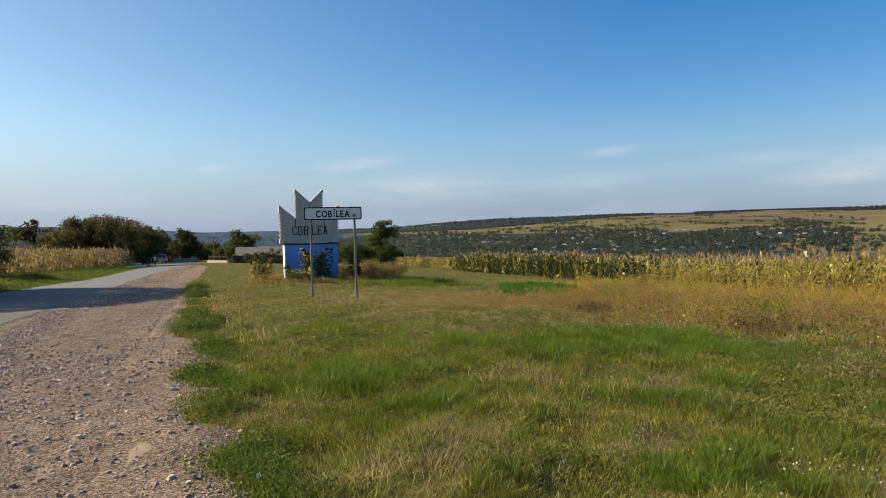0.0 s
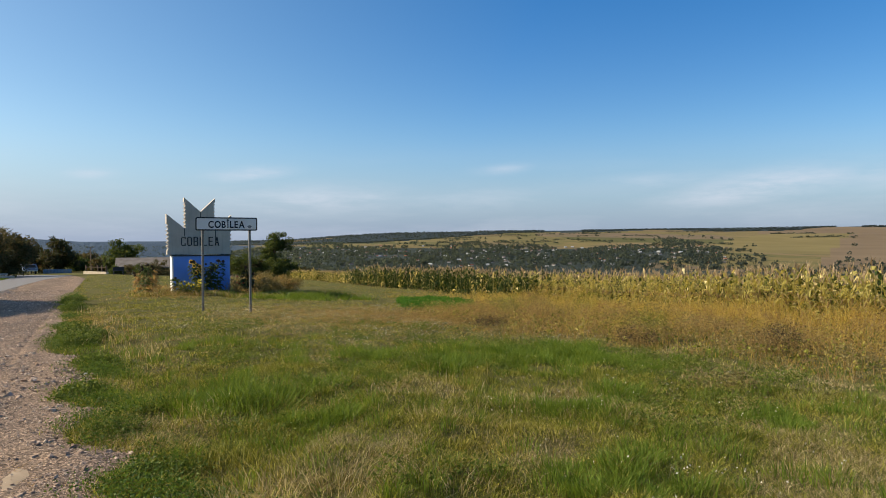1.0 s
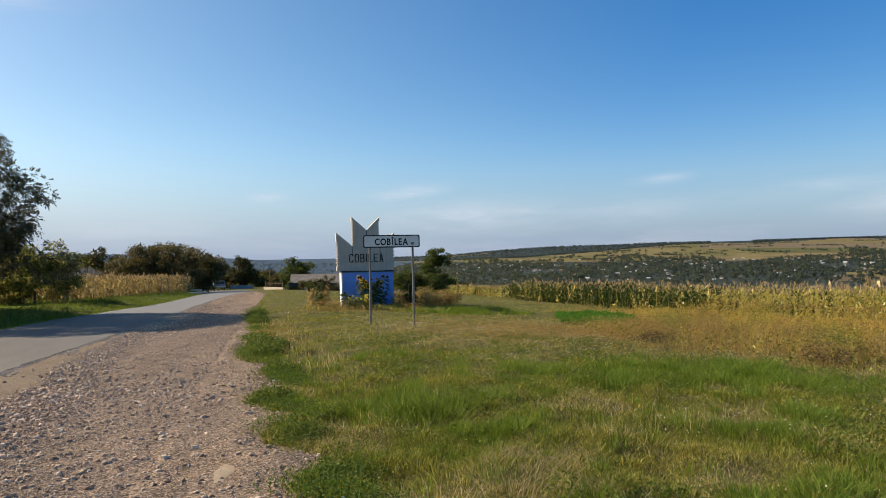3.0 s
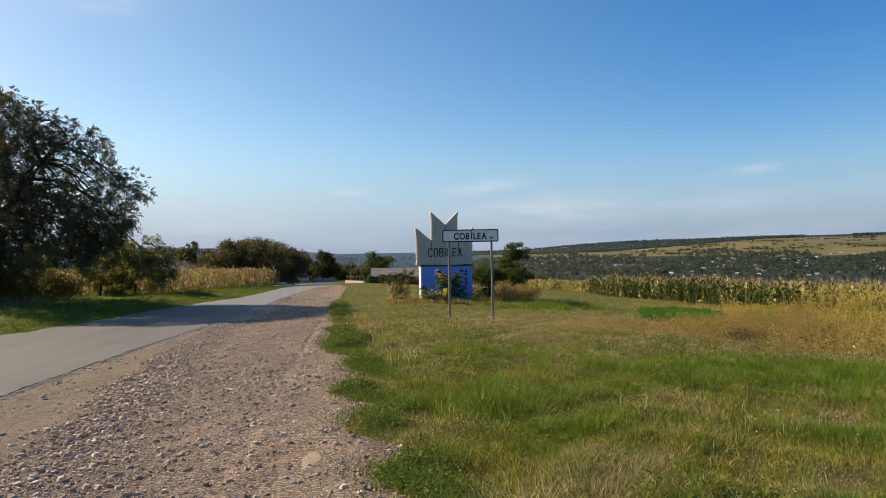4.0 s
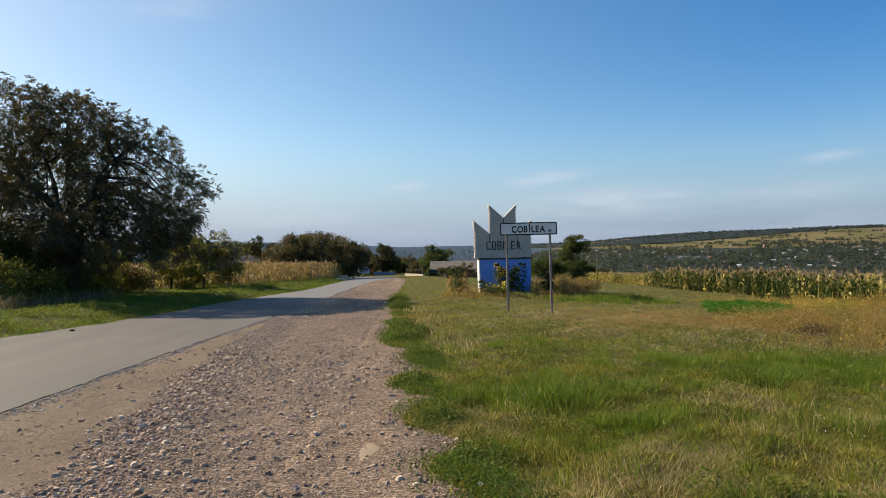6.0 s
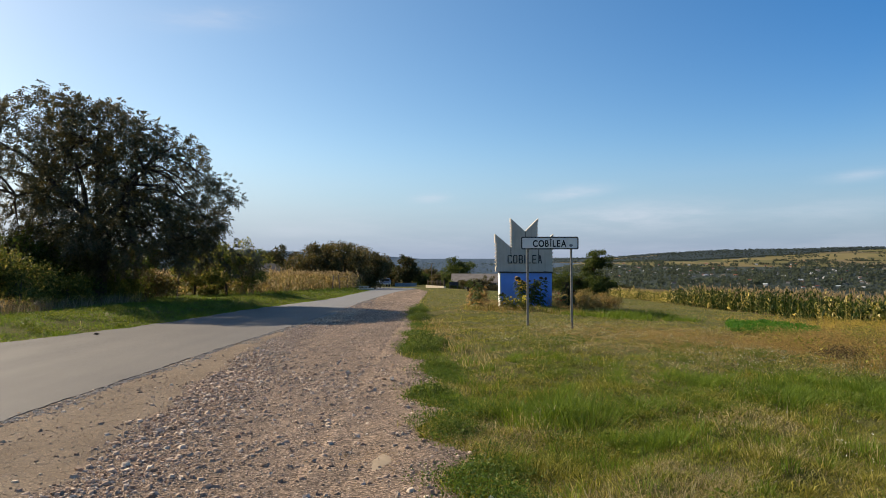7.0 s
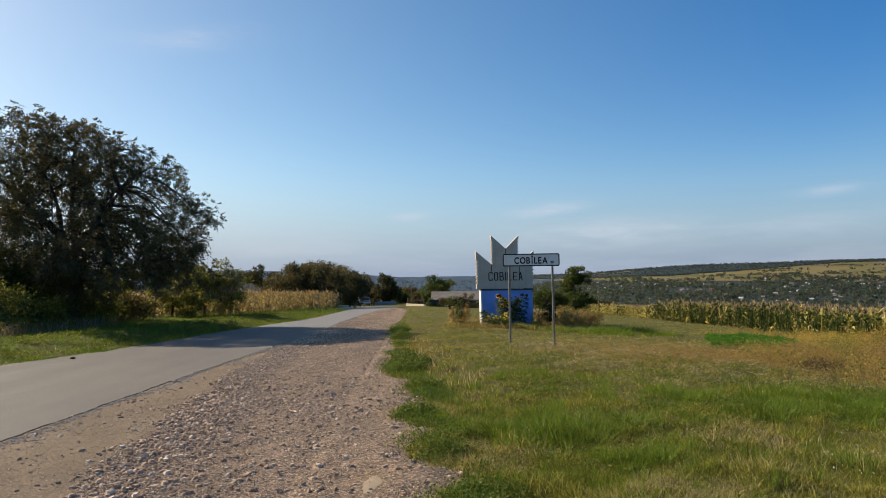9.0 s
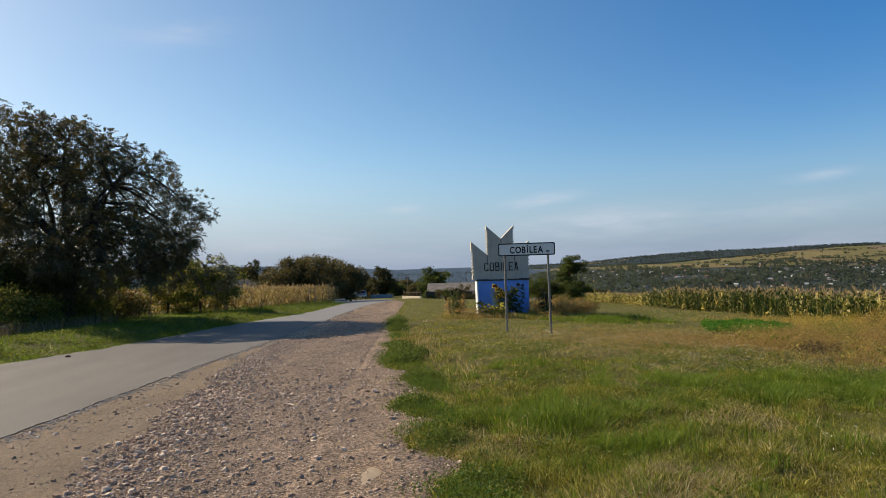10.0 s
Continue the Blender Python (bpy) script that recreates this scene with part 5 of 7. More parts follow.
for i, (x0, y0, rx, ry, n) in enumerate(((2.9, 8.0, 0.6, 0.35, 900), (3.4, 13.8, 1.0, 0.5, 1000), (6.9, 5.6, 0.6, 0.3, 1100), (5.3, 6.9, 0.9, 0.4, 1300), (3.6, 4.6, 0.5, 0.3, 1200), (5.2, 4.3, 0.5, 0.3, 1100), (8.2, 7.0, 0.8, 0.4, 1100), (2.3, 5.2, 0.4, 0.3, 900), (6.0, 12.5, 1.2, 0.5, 1200), (8.5, 12.0, 1.0, 0.5, 1000))):
    p = np.stack([gen.normal(x0, rx * 0.6, n), gen.normal(y0, ry * 0.6, n)], 1)
    scatter("trodden_hay", p, 0.045 if y0 < 7 else 0.06, 0.005 if y0 < 7 else 0.009, M_HAY, "trodden brown hay in the sward", 480 + i, 3.2, False)

# tall dry weeds between meadow and corn
n = 80000
x = gen.uniform(8, 20.7, n)
y = gen.uniform(-4, 31, n)
tall = (0.12 + 0.26 * smooth(0, 3, x - weed_front(y)) + 0.46 * smooth(15, 19.5, x) * smooth(22, 15, y)) * (1 + 0.40 * ripple(x, y, 0.7, 3.0))
ok = (x > weed_front(y)) & ~((np.abs(x - 12.3 - 0.42 * (y - 23)) < 1.9) & (y > 21.8) & (y < 30))
clump = gen.uniform(size=n) < 0.55 + 0.45 * ripple(x, y, 1.4, 2.0)
ok &= clump
rust = gen.uniform(size=n) < np.clip(0.95 - 0.085 * (x - 8.5), 0.05, 0.92)
for sel, mat, label in ((ok & rust, M_RUST, "reddish brown dry weeds"), (ok & ~rust, M_GOLD, "golden dry weeds in front of the corn")):
    p = np.stack([x[sel], y[sel]], 1)
    scatter("weeds", p, tall[sel], 0.009, mat, label, 901 + int(rust[0]), 1.0)
    sub = p[gen.uniform(size=len(p)) < 0.5]
    herb_cloud("weeds", sub, (0.34 + 0.38 * smooth(15, 19.5, sub[:, 0]) * smooth(22, 15, sub[:, 1])) * (1 + 0.5 * ripple(sub[:, 0], sub[:, 1], 0.7, 3.0)), 0.030, mat, label, 903, 4, 0.5)
sel = ok & (gen.uniform(size=n) < 0.10)
herb_cloud("weeds", np.stack([x[sel], y[sel]], 1), 0.36, 0.032, M_WEEDLEAF, "greyish weeds with seed heads", 906, 9)
sel = ok & (gen.uniform(size=n) < 0.05)
herb_cloud("weeds", np.stack([x[sel], y[sel]], 1), 0.35, 0.07, M_GRASS, "green weeds among the dry ones", 905, 8)

for i, (x0, y0, h, r, m) in enumerate(((12.1, 8.75, 0.62, 0.55, M_TWIG), (11.9, 8.5, 0.50, 0.45, M_TWIG), (11.2, 8.4, 0.45, 0.4, M_RUST), (12.3, 8.2, 0.55, 0.5, M_RUST), (8.8, 14.0, 0.32, 0.5, M_TWIG), (10.2, 10.6, 0.42, 0.45, M_RUST), (12.6, 11.0, 0.6, 0.8, M_WEEDLEAF), (11.2, 11.4, 0.5, 0.7, M_WEEDLEAF), (10.6, 14.6, 0.7, 0.7, M_RUST), (9.8, 16.0, 0.6, 0.6, M_RUST), (12.6, 14.0, 0.8, 0.9, M_RUST), (15.0, 11.5, 0.8, 0.8, M_RUST), (11.5, 7.0, 0.35, 0.5, M_WEEDLEAF), (12.9, 6.6, 0.45, 0.6, M_WEEDLEAF), (7.2, 5.95, 0.22, 0.42, M_WEEDLEAF), (7.9, 5.7, 0.24, 0.40, M_HERB), (10.1, 10.5, 0.40, 0.45, M_TWIG))):
    tree("weed_bush", x0, y0, h, r, h * 0.5, h * 0.45, 1500, 0.042, m, M_STALK, 260 + i, "low tangled weed bush among the dry stalks", clumps=40, spread=0.16, trunk=0.012, limbs=1, stems=4, category="bush", aspect=0.4, group="weed bushes")

for i in range(34):
    y0 = gen.uniform(6.0, 24.0)
    x0 = float(weed_front(y0)) + gen.uniform(0.4, 1.0) * (20.0 - float(weed_front(y0))) * gen.uniform(0.2, 1.0)
    if abs(x0 - 12.3 - 0.42 * (y0 - 23)) < 2.6 and y0 > 21:
        continue
    h = gen.uniform(0.45, 0.75) + 0.35 * float(smooth(13, 19, x0))
    m = (M_RUST, M_WEEDLEAF, M_GOLD, M_RUST, M_GRASS)[i % 5]
    tree("weed_bush", x0, y0, h, gen.uniform(0.5, 0.95), h * 0.5, h * 0.48, 1100, 0.046, m, M_STALK, 320 + i, "shaggy dry weed bush before the corn", clumps=46, spread=0.2, trunk=0.012, limbs=1, stems=4, category="bush", aspect=0.4, group="weed bushes")

# bright low crop
p = np.stack([gen.uniform(10.0, 18, 12000), gen.uniform(22.0, 28.8, 12000)], 1)
p = p[np.abs(p[:, 0] - 12.3 - 0.42 * (p[:, 1] - 23)) < 1.6 + 0.2 * np.sin(p[:, 1] * 2)]
herb_cloud("low_crop", p, 0.16, 0.085, M_CROP, "bright green low crop beside the corn", 910, 3, 0.6)

# green herbs creeping on to the gravel
p = np.stack([0 * gen.uniform(size=5200), 3.0 + 31 * gen.uniform(size=5200) ** 1.5], 1)
p[:, 0] = grass_edge(p[:, 1]) + gen.normal(size=5200) * 0.17 + 0.16
p = p[np.sin(p[:, 1] * 1.9 + np.sin(p[:, 1] * 0.7)) + gen.normal(size=len(p)) * 0.7 > 0.1]
herb_cloud("edge_herbs", p, 0.11, 0.024, M_CLOVER, "creeping green herbs at the gravel's edge", 911, 16, 0.55)
scatter("edge_herbs", np.repeat(p, 3, 0) + gen.normal(size=(len(p) * 3, 2)) * 0.08, 0.10, 0.006, M_GRASS, "creeping green herbs at the gravel's edge", 912, 0.8)

# broad-leaved clumps where the meadow meets the gravel
M_DOCK = leafy("dark_edge_leaves", [(0.0, (0.048, 0.080, 0.012)), (1.0, (0.190, 0.222, 0.050)), (0.6, (0.094, 0.134, 0.025))], through_light=0.3)
for i, (x0, y0, r, h) in enumerate(((0.10, 15.6, 0.42, 0.42), (0.05, 13.7, 0.36, 0.32), (-0.05, 23.2, 0.36, 0.45), (0.32, 11.3, 0.24, 0.20), (0.16, 8.8, 0.30, 0.20), (0.34, 6.75, 0.28, 0.15), (0.66, 5.35, 0.26, 0.13), (0.40, 14.6, 0.25, 0.28), (-0.05, 28.0, 0.36, 0.3))):
    ang, rad = gen.uniform(0, 6.3, 420), r * gen.uniform(0, 1, 420) ** 0.6
    p = np.stack([x0 + rad * np.cos(ang), y0 + 1.3 * rad * np.sin(ang)], 1)
    dome = 0.72 * h * np.sqrt(np.clip(1.08 - (rad / r) ** 2, 0.05, 1)) * (1 + 0.25 * ripple(p[:, 0], p[:, 1], 0.12, i))
    herb_cloud("edge_herbs", p, dome, 0.042 if y0 > 8 else 0.028, M_DOCK, "dark green broad-leaved clump at the gravel's edge", 950 + i, 5, 0.5)
for i, (x0, y0, r, h) in enumerate(((0.85, 13.5, 0.35, 0.42), (0.95, 11.5, 0.4, 0.36), (0.7, 17.5, 0.4, 0.40), (0.55, 21.0, 0.4, 0.40), (1.2, 7.0, 0.35, 0.28), (2.8, 7.0, 0.5, 0.26), (4.3, 8.0, 0.5, 0.26), (3.6, 6.4, 0.5, 0.24))):
    p = np.stack([gen.normal(x0, r * 0.7, 70), gen.normal(y0, r * 0.9, 70)], 1)
    scatter("tall_stalks", p, 0.62 * h, 0.005 if y0 < 9 else 0.008, M_STRAW, "thin dry stalks standing out of the grass", 970 + i, 0.9)

# taller growth at the foot of the monument and round the posts
p = np.stack([gen.uniform(2.0, 9.2, 9000), 29.6 + 3.0 * gen.uniform(size=9000)], 1)
scatter("tall_grass", p[:5200], 0.20, 0.016, M_GRASS, "taller grass at the foot of the monument", 930, 0.7)
scatter("tall_grass", p[5200:], 0.22, 0.014, M_STRAW, "dry grass at the foot of the monument", 931, 0.7)
sel = p[(np.abs(p[:, 0] - 3.0) < 0.7) | (np.abs(p[:, 0] - 6.6) < 0.5)][:500]
herb_cloud("tall_grass", sel, 0.4, 0.05, M_RUST, "rusty herbs beside the monument", 932, 5)
p = np.stack([gen.uniform(1.6, 10.5, 3400), gen.uniform(11, 23, 3400)], 1)
p = p[ripple(p[:, 0], p[:, 1], 1.6, 2.0) > 0.15]
p = np.concatenate([p, np.stack([gen.uniform(3, 9, 160), gen.uniform(2.5, 8, 160)], 1), gen.normal((4.05, 3.35), 0.14, (14, 2))])
p = np.concatenate([p, gen.normal((6.0, 18.5), (2.4, 2.6), (900, 2)), gen.normal((8.0, 13.0), (1.6, 1.2), (260, 2))])
p = p[on_meadow(p)]
herb_cloud("meadow_flowers", p, 0.14, 0.018, M_PALE, "tiny whitish flower heads in the meadow", 933, 2, 0.8)

# reddish seed heads over the dry sward beyond the sign
p = np.concatenate([gen.normal((8.0, 17.5), (2.2, 2.2), (2600, 2)), gen.normal((3.3, 28.8), (1.0, 0.8), (260, 2)), gen.normal((0.45, 17.5), (0.35, 1.6), (160, 2))])
herb_cloud("seed_heads", p[on_meadow(p)], 0.19, 0.036, M_RUST, "reddish brown seed heads in the meadow", 935, 7, 0.45)

# leafy clumps in the sward, thickest towards the weeds
c = np.stack([gen.uniform(1.0, 11.0, 900), gen.uniform(4.0, 17.0, 900)], 1)
c = c[(ripple(c[:, 0], c[:, 1], 1.3, 5.0) > 0.12) & (c[:, 0] < weed_front(c[:, 1]) + 0.6) & (np.degrees(np.arctan2(c[:, 0], c[:, 1])) > 8)]
p = np.repeat(c, 22, 0) + gen.normal(size=(len(c) * 22, 2)) * np.repeat(gen.uniform(0.06, 0.2, len(c)), 22)[:, None]
p = p[on_meadow(p)]
herb_cloud("meadow_herbs", p, 0.11 + 0.04 * ripple(p[:, 0], p[:, 1], 0.4), 0.036, M_HERB, "bright green leafy clumps in the sward", 940, 5, 0.4)

# dead stalks trodden into the gravel
p = np.stack([gen.normal(-0.35, 0.3, 420), gen.normal(5.75, 0.35, 420)], 1)
scatter("dead_stalks", p, 0.012, 0.004, M_RUST, "dead stalks lying on the gravel", 934, 9.0, True, 0.03)

# far verge beyond the road
n = 110000
y = 6 + 75 * gen.uniform(size=n) ** 1.3
d = gen.uniform(0, 1, n) ** 1.4 * 8.4
x = road_left(y) - d + 0.14 * np.sin(y * 2.3)
scatter("verge_grass", np.stack([x, y], 1), 0.070 * (1 + 0.8 * ripple(x, y, 0.8, 2.0)), 0.030, M_LUSH, "bright green grass on the far verge", 920, 2.0, False)
sel = gen.uniform(size=n) < 0.008
scatter("verge_grass", np.stack([x, y], 1)[sel], 0.16, 0.012, M_STRAW, "dry stalks on the far verge", 921, 0.5, False)
p = np.stack([gen.uniform(-24, -13.5, 1500), gen.uniform(24, 40, 1500)], 1)
p = p[p[:, 0] < verge_line(p[:, 1]) - 3.5]
herb_cloud("undergrowth", p, 0.9, 0.13, M_GREENLEAF, "tangled undergrowth beneath the walnut tree", 922, 14, 0.4)
scatter("undergrowth", p, 0.6, 0.02, M_GRASS, "tangled undergrowth beneath the walnut tree", 923, 0.5)
p = np.stack([gen.uniform(-30, -16, 900), gen.uniform(14, 30, 900)], 1)
p = p[p[:, 0] < verge_line(p[:, 1]) - 5.0]
herb_cloud("undergrowth", p, 0.8, 0.12, M_RUST, "rusty undergrowth on the far bank", 924, 12, 0.4)


p = np.stack([gen.uniform(-20, -12.6, 1500), gen.uniform(21, 32, 1500)], 1)
p = p[(p[:, 0] < road_left(p[:, 1]) - 3.4 - 0.5 * np.sin(p[:, 1] * 1.3)) & (p[:, 0] > road_left(p[:, 1]) - 6.5)]
scatter("undergrowth", np.repeat(p, 6, 0) + gen.normal(size=(len(p) * 6, 2)) * 0.12, 0.42, 0.012, M_HAY, "brown dead grass in the shade of the walnut tree", 928, 0.9)
herb_cloud("undergrowth", p[::3], 0.5, 0.09, M_SHRUBLEAF, "pale green broad leaves in the undergrowth", 929, 9, 0.4)
p = np.stack([gen.normal(-14.6, 0.8, 420), gen.normal(22.5, 1.4, 420)], 1)
p = p[p[:, 0] < road_left(p[:, 1]) - 2.6]
scatter("verge_weeds", p, 0.55, 0.012, M_RUST, "rusty dry weeds on the far verge", 925, 0.7)
herb_cloud("verge_weeds", p[::2], 0.42, 0.06, M_RUST, "rusty dry weeds on the far verge", 926, 6, 0.5)
c = np.stack([0 * gen.uniform(size=240), gen.uniform(17, 48, 240)], 1)
c[:, 0] = road_left(c[:, 1]) - gen.uniform(0.1, 3.6, 240)
p = np.repeat(c, 20, 0) + gen.normal(size=(len(c) * 20, 2)) * 0.14
p = p[p[:, 0] < road_left(p[:, 1]) - 0.05]
herb_cloud("verge_herbs", p, 0.13, 0.06, M_HERB, "leafy green herbs on the far verge", 927, 4, 0.5)


# ==== stones ====
def make_stone_mat():
    s = Shader("gravel_stone")
    col = s.ramp(s.math("FRACT", s.math("ADD", s.island(), s.each())), [(0.0, (0.225, 0.150, 0.100)), (1.0, (0.800, 0.635, 0.470)), (0.4, (0.410, 0.290, 0.200)), (0.75, (0.570, 0.420, 0.300))])
    s.base(s.mix(s.math("MULTIPLY", s.noise(70, 5), 0.4), col, (0.227, 0.181, 0.145)), 0.9)
    return s.bump(s.noise(120, 4), 0.4, 0.004).mat


M_STONE = make_stone_mat()
ICO = bmesh.new()
bmesh.ops.create_icosphere(ICO, subdivisions=1, radius=1.0)
ICO_V = np.array([v.co[:] for v in ICO.verts])
ICO_F = np.array([[v.index for v in f.verts] for f in ICO.faces])
ICO.free()


PEAK = (np.array([[1, 0, -0.3], [0, 1, -0.3], [-1, 0, -0.3], [0, -1, -0.3], [0.1, 0, 0.9]]), np.array([[0, 1, 4], [1, 2, 4], [2, 3, 4], [3, 0, 4]]))


def slab(sides):
    """A low broken stone: a wide foot, a smaller flat top."""
    a = np.linspace(0, 2 * np.pi, sides, endpoint=False)
    ring = np.stack([np.cos(a), np.sin(a), 0 * a], 1)
    i = np.arange(sides)
    j = (i + 1) % sides
    V = np.concatenate([ring + (0, 0, -0.35), ring * (0.66, 0.66, 1) + (0, 0, 0.75)])
    F = np.concatenate([np.stack([i, j, j + sides], 1), np.stack([i, j + sides, i + sides], 1), np.stack([np.full(sides - 2, sides), np.arange(1, sides - 1) + sides, np.arange(2, sides) + sides], 1)])
    return V, F


def stone_shapes(k, gen, form=ICO_V, uneven=0.17):
    d = form[None] * (1 + gen.normal(size=(k, len(form), 1)) * uneven) + gen.normal(size=(k, len(form), 3)) * uneven * 0.5
    s = np.stack([gen.uniform(0.8, 1.3, k), gen.uniform(0.6, 1.0, k), gen.uniform(0.4, 0.75, k)], 1)
    return d * s[:, None]


def gravel_density(x, y):
    """Where the stones lie: a grey ridge along the road, fewer on the driven strips."""
    u = x - ridge_edge(y) + 0.10 * np.sin(y * 2.1) + 0.06 * np.sin(y * 5.3 + 1)
    ridge = smooth(-0.12, 0.35, u) * smooth(1.3, 0.5, u)
    beige = smooth(0.10, -0.12, u)
    rim = np.exp(-((x - road_right(y) - 0.14) / 0.10) ** 2) * smooth(-0.3, 0.4, np.sin(y * 1.1))
    track = np.exp(-((x + 0.93 - 0.02 * y) / 0.07) ** 2)
    smooth_edge = np.exp(-((x + 0.35) / 0.28) ** 2)
    return np.clip((0.40 + 0.52 * ridge - 0.28 * track - 0.26 * smooth_edge + 0.14 * ripple(x, y, 0.5, 1.0)) * (1 - 0.86 * beige) + 0.5 * rim, 0.02, 1)


def stones():
    gen = np.random.default_rng(33)
    n = 165000
    y = np.where(gen.uniform(size=n) < 0.62, 1.8 + 9 * gen.uniform(size=n) ** 1.15, 9 + 30 * gen.uniform(size=n) ** 1.4)
    y = np.where(gen.uniform(size=n) < 0.05, gen.uniform(-8, 2.5, n), y)
    x = road_right(y) - 0.15 + gen.uniform(size=n) * (grass_edge(y) - road_right(y) + 0.35)
    ok = gen.uniform(size=n) < gravel_density(x, y)
    x, y = x[ok], y[ok]
    n = len(x)
    size = 0.0046 * (1 - gen.uniform(size=n)) ** -0.43 * (1 + 0.8 * smooth(6, 15, y))
    heap = smooth(-0.05, 0.15, x - ridge_edge(y)) * smooth(1.2, 0.5, x - ridge_edge(y))
    size = np.minimum(size * (1 + 0.40 * heap), 0.034)
    a = gen.uniform(0, 6.3, n)
    z = land(x, y, False) + gravel_lift(x, y) + size * (0.12 + 0.10 * heap)
    big = (size > 0.011 + 0.005 * smooth(6, 12, y)) & (y > 0) & (y < 13)
    pieces = []
    for sel, sides in ((big, 5), (~big & (y < 11), 3), (~big & (y >= 11), 0)):
        form, F = slab(sides) if sides else PEAK
        V = stone_shapes(70, gen, form, 0.20)[gen.integers(0, 70, sel.sum())]
        c, s = np.cos(a[sel])[:, None], np.sin(a[sel])[:, None]
        W = np.stack([V[..., 0] * c - V[..., 1] * s, V[..., 0] * s + V[..., 1] * c, V[..., 2]], -1) * size[sel][:, None, None] + np.stack([x, y, z], 1)[sel][:, None]
        pieces.append((W.reshape(-1, 3), (F[None] + (np.arange(sel.sum()) * len(form))[:, None, None]).reshape(-1, 3)))
    # fine grit between the stones
    m = 70000
    gy = 2.2 + 7.5 * gen.uniform(size=m) ** 1.2
    gx = road_right(gy) + 0.1 + gen.uniform(size=m) * (grass_edge(gy) - road_right(gy) - 0.1)
    ok = gen.uniform(size=m) < 0.25 + 0.9 * gravel_density(gx, gy)
    gx, gy = gx[ok], gy[ok]
    gs = gen.uniform(0.0032, 0.0062, len(gx)) * (1 + 0.05 * gy)
    form = stone_shapes(40, gen, PEAK[0], 0.28)[gen.integers(0, 40, len(gx))]
    gz = land(gx, gy, False) + gravel_lift(gx, gy) + gs * 0.12
    pieces.append(((form * gs[:, None, None] + np.stack([gx, gy, gz], 1)[:, None]).reshape(-1, 3), (PEAK[1][None] + (np.arange(len(gx)) * 5)[:, None, None]).reshape(-1, 3)))
    ob = new("loose_gravel", mesh_np("loose_gravel", *join(pieces), M_STONE))
    tagged(ob, "loose grey and tan gravel on the shoulder", "gravel", kind="stuff")
    # the larger stones, one by one
    meshes = [mesh_np("stone", v, ICO_F, M_STONE) for v in stone_shapes(10, gen)]
    for i in range(280):
        y = 2.6 + 13 * gen.uniform() ** 1.5
        x = float(ridge_edge(y)) + 0.1 + gen.uniform() ** 1.2 * (float(grass_edge(y)) - float(ridge_edge(y)) - 0.1)
        s = 0.014 + 0.020 * gen.uniform() ** 2.5
        ob = new("stone", meshes[i % 10])
        ob.parent = gravel
        ob.matrix_world = Matrix.LocRotScale((x, y, float(land(np.array([x]), np.array([y]), False)[0] + gravel_lift(x, y)) + s * 0.25), Euler((0, 0, gen.uniform(0, 6.3))), (s, s, s))



def crumbs():
    """Broken pale chips along the asphalt's edge."""
    gen = np.random.default_rng(36)
    n = 3600
    y = 3 + 42 * gen.uniform(size=n) ** 1.5
    x = road_right(y) + 0.05 + np.abs(gen.normal(size=n)) * (0.05 + 0.16 * smooth(-0.2, 0.6, np.sin(y * 1.7) + 0.6 * np.sin(y * 4.1)))
    size = gen.uniform(0.007, 0.022, n) * (1 + 0.03 * y)
    form, F = slab(4)
    V = stone_shapes(40, gen, form, 0.22)[gen.integers(0, 40, n)]
    a = gen.uniform(0, 6.3, n)
    c, s = np.cos(a)[:, None], np.sin(a)[:, None]
    z = land(x, y, False) + np.maximum(gravel_lift(x, y), 0.012) + size * 0.10
    W = np.stack([V[..., 0] * c - V[..., 1] * s, V[..., 0] * s + V[..., 1] * c, V[..., 2] * 0.6], -1) * size[:, None, None] + np.stack([x, y, z], 1)[:, None]
    tagged(new("asphalt_crumbs", mesh_np("asphalt_crumbs", W.reshape(-1, 3), (F[None] + (np.arange(n) * len(form))[:, None, None]).reshape(-1, 3), M_CRUMB)), "pale broken chips along the asphalt's edge", "rubble", kind="stuff")


M_CRUMB = plain("pale_chips", (0.24, 0.205, 0.168), (0.40, 0.355, 0.305), 25, 0.9, bump=0.3)
crumbs()

stones()


# ==== flowers and plants round the monument ====
M_PETAL = leafy("yellow_petals", [(0.0, (0.62, 0.40, 0.03)), (1.0, (0.80, 0.58, 0.06))], through_light=0.35)
M_PALEPETAL = leafy("pale_yellow_petals", [(0.0, (0.55, 0.52, 0.07)), (1.0, (0.76, 0.70, 0.18))], through_light=0.35)
M_RED = leafy("red_petals", [(0.0, (0.35, 0.03, 0.03)), (1.0, (0.55, 0.07, 0.06))], through_light=0.3)
M_SEED = plain("seed_disc", (0.03, 0.022, 0.016), (0.09, 0.065, 0.04), 60, 0.95, bump=0.5, dist=0.01)


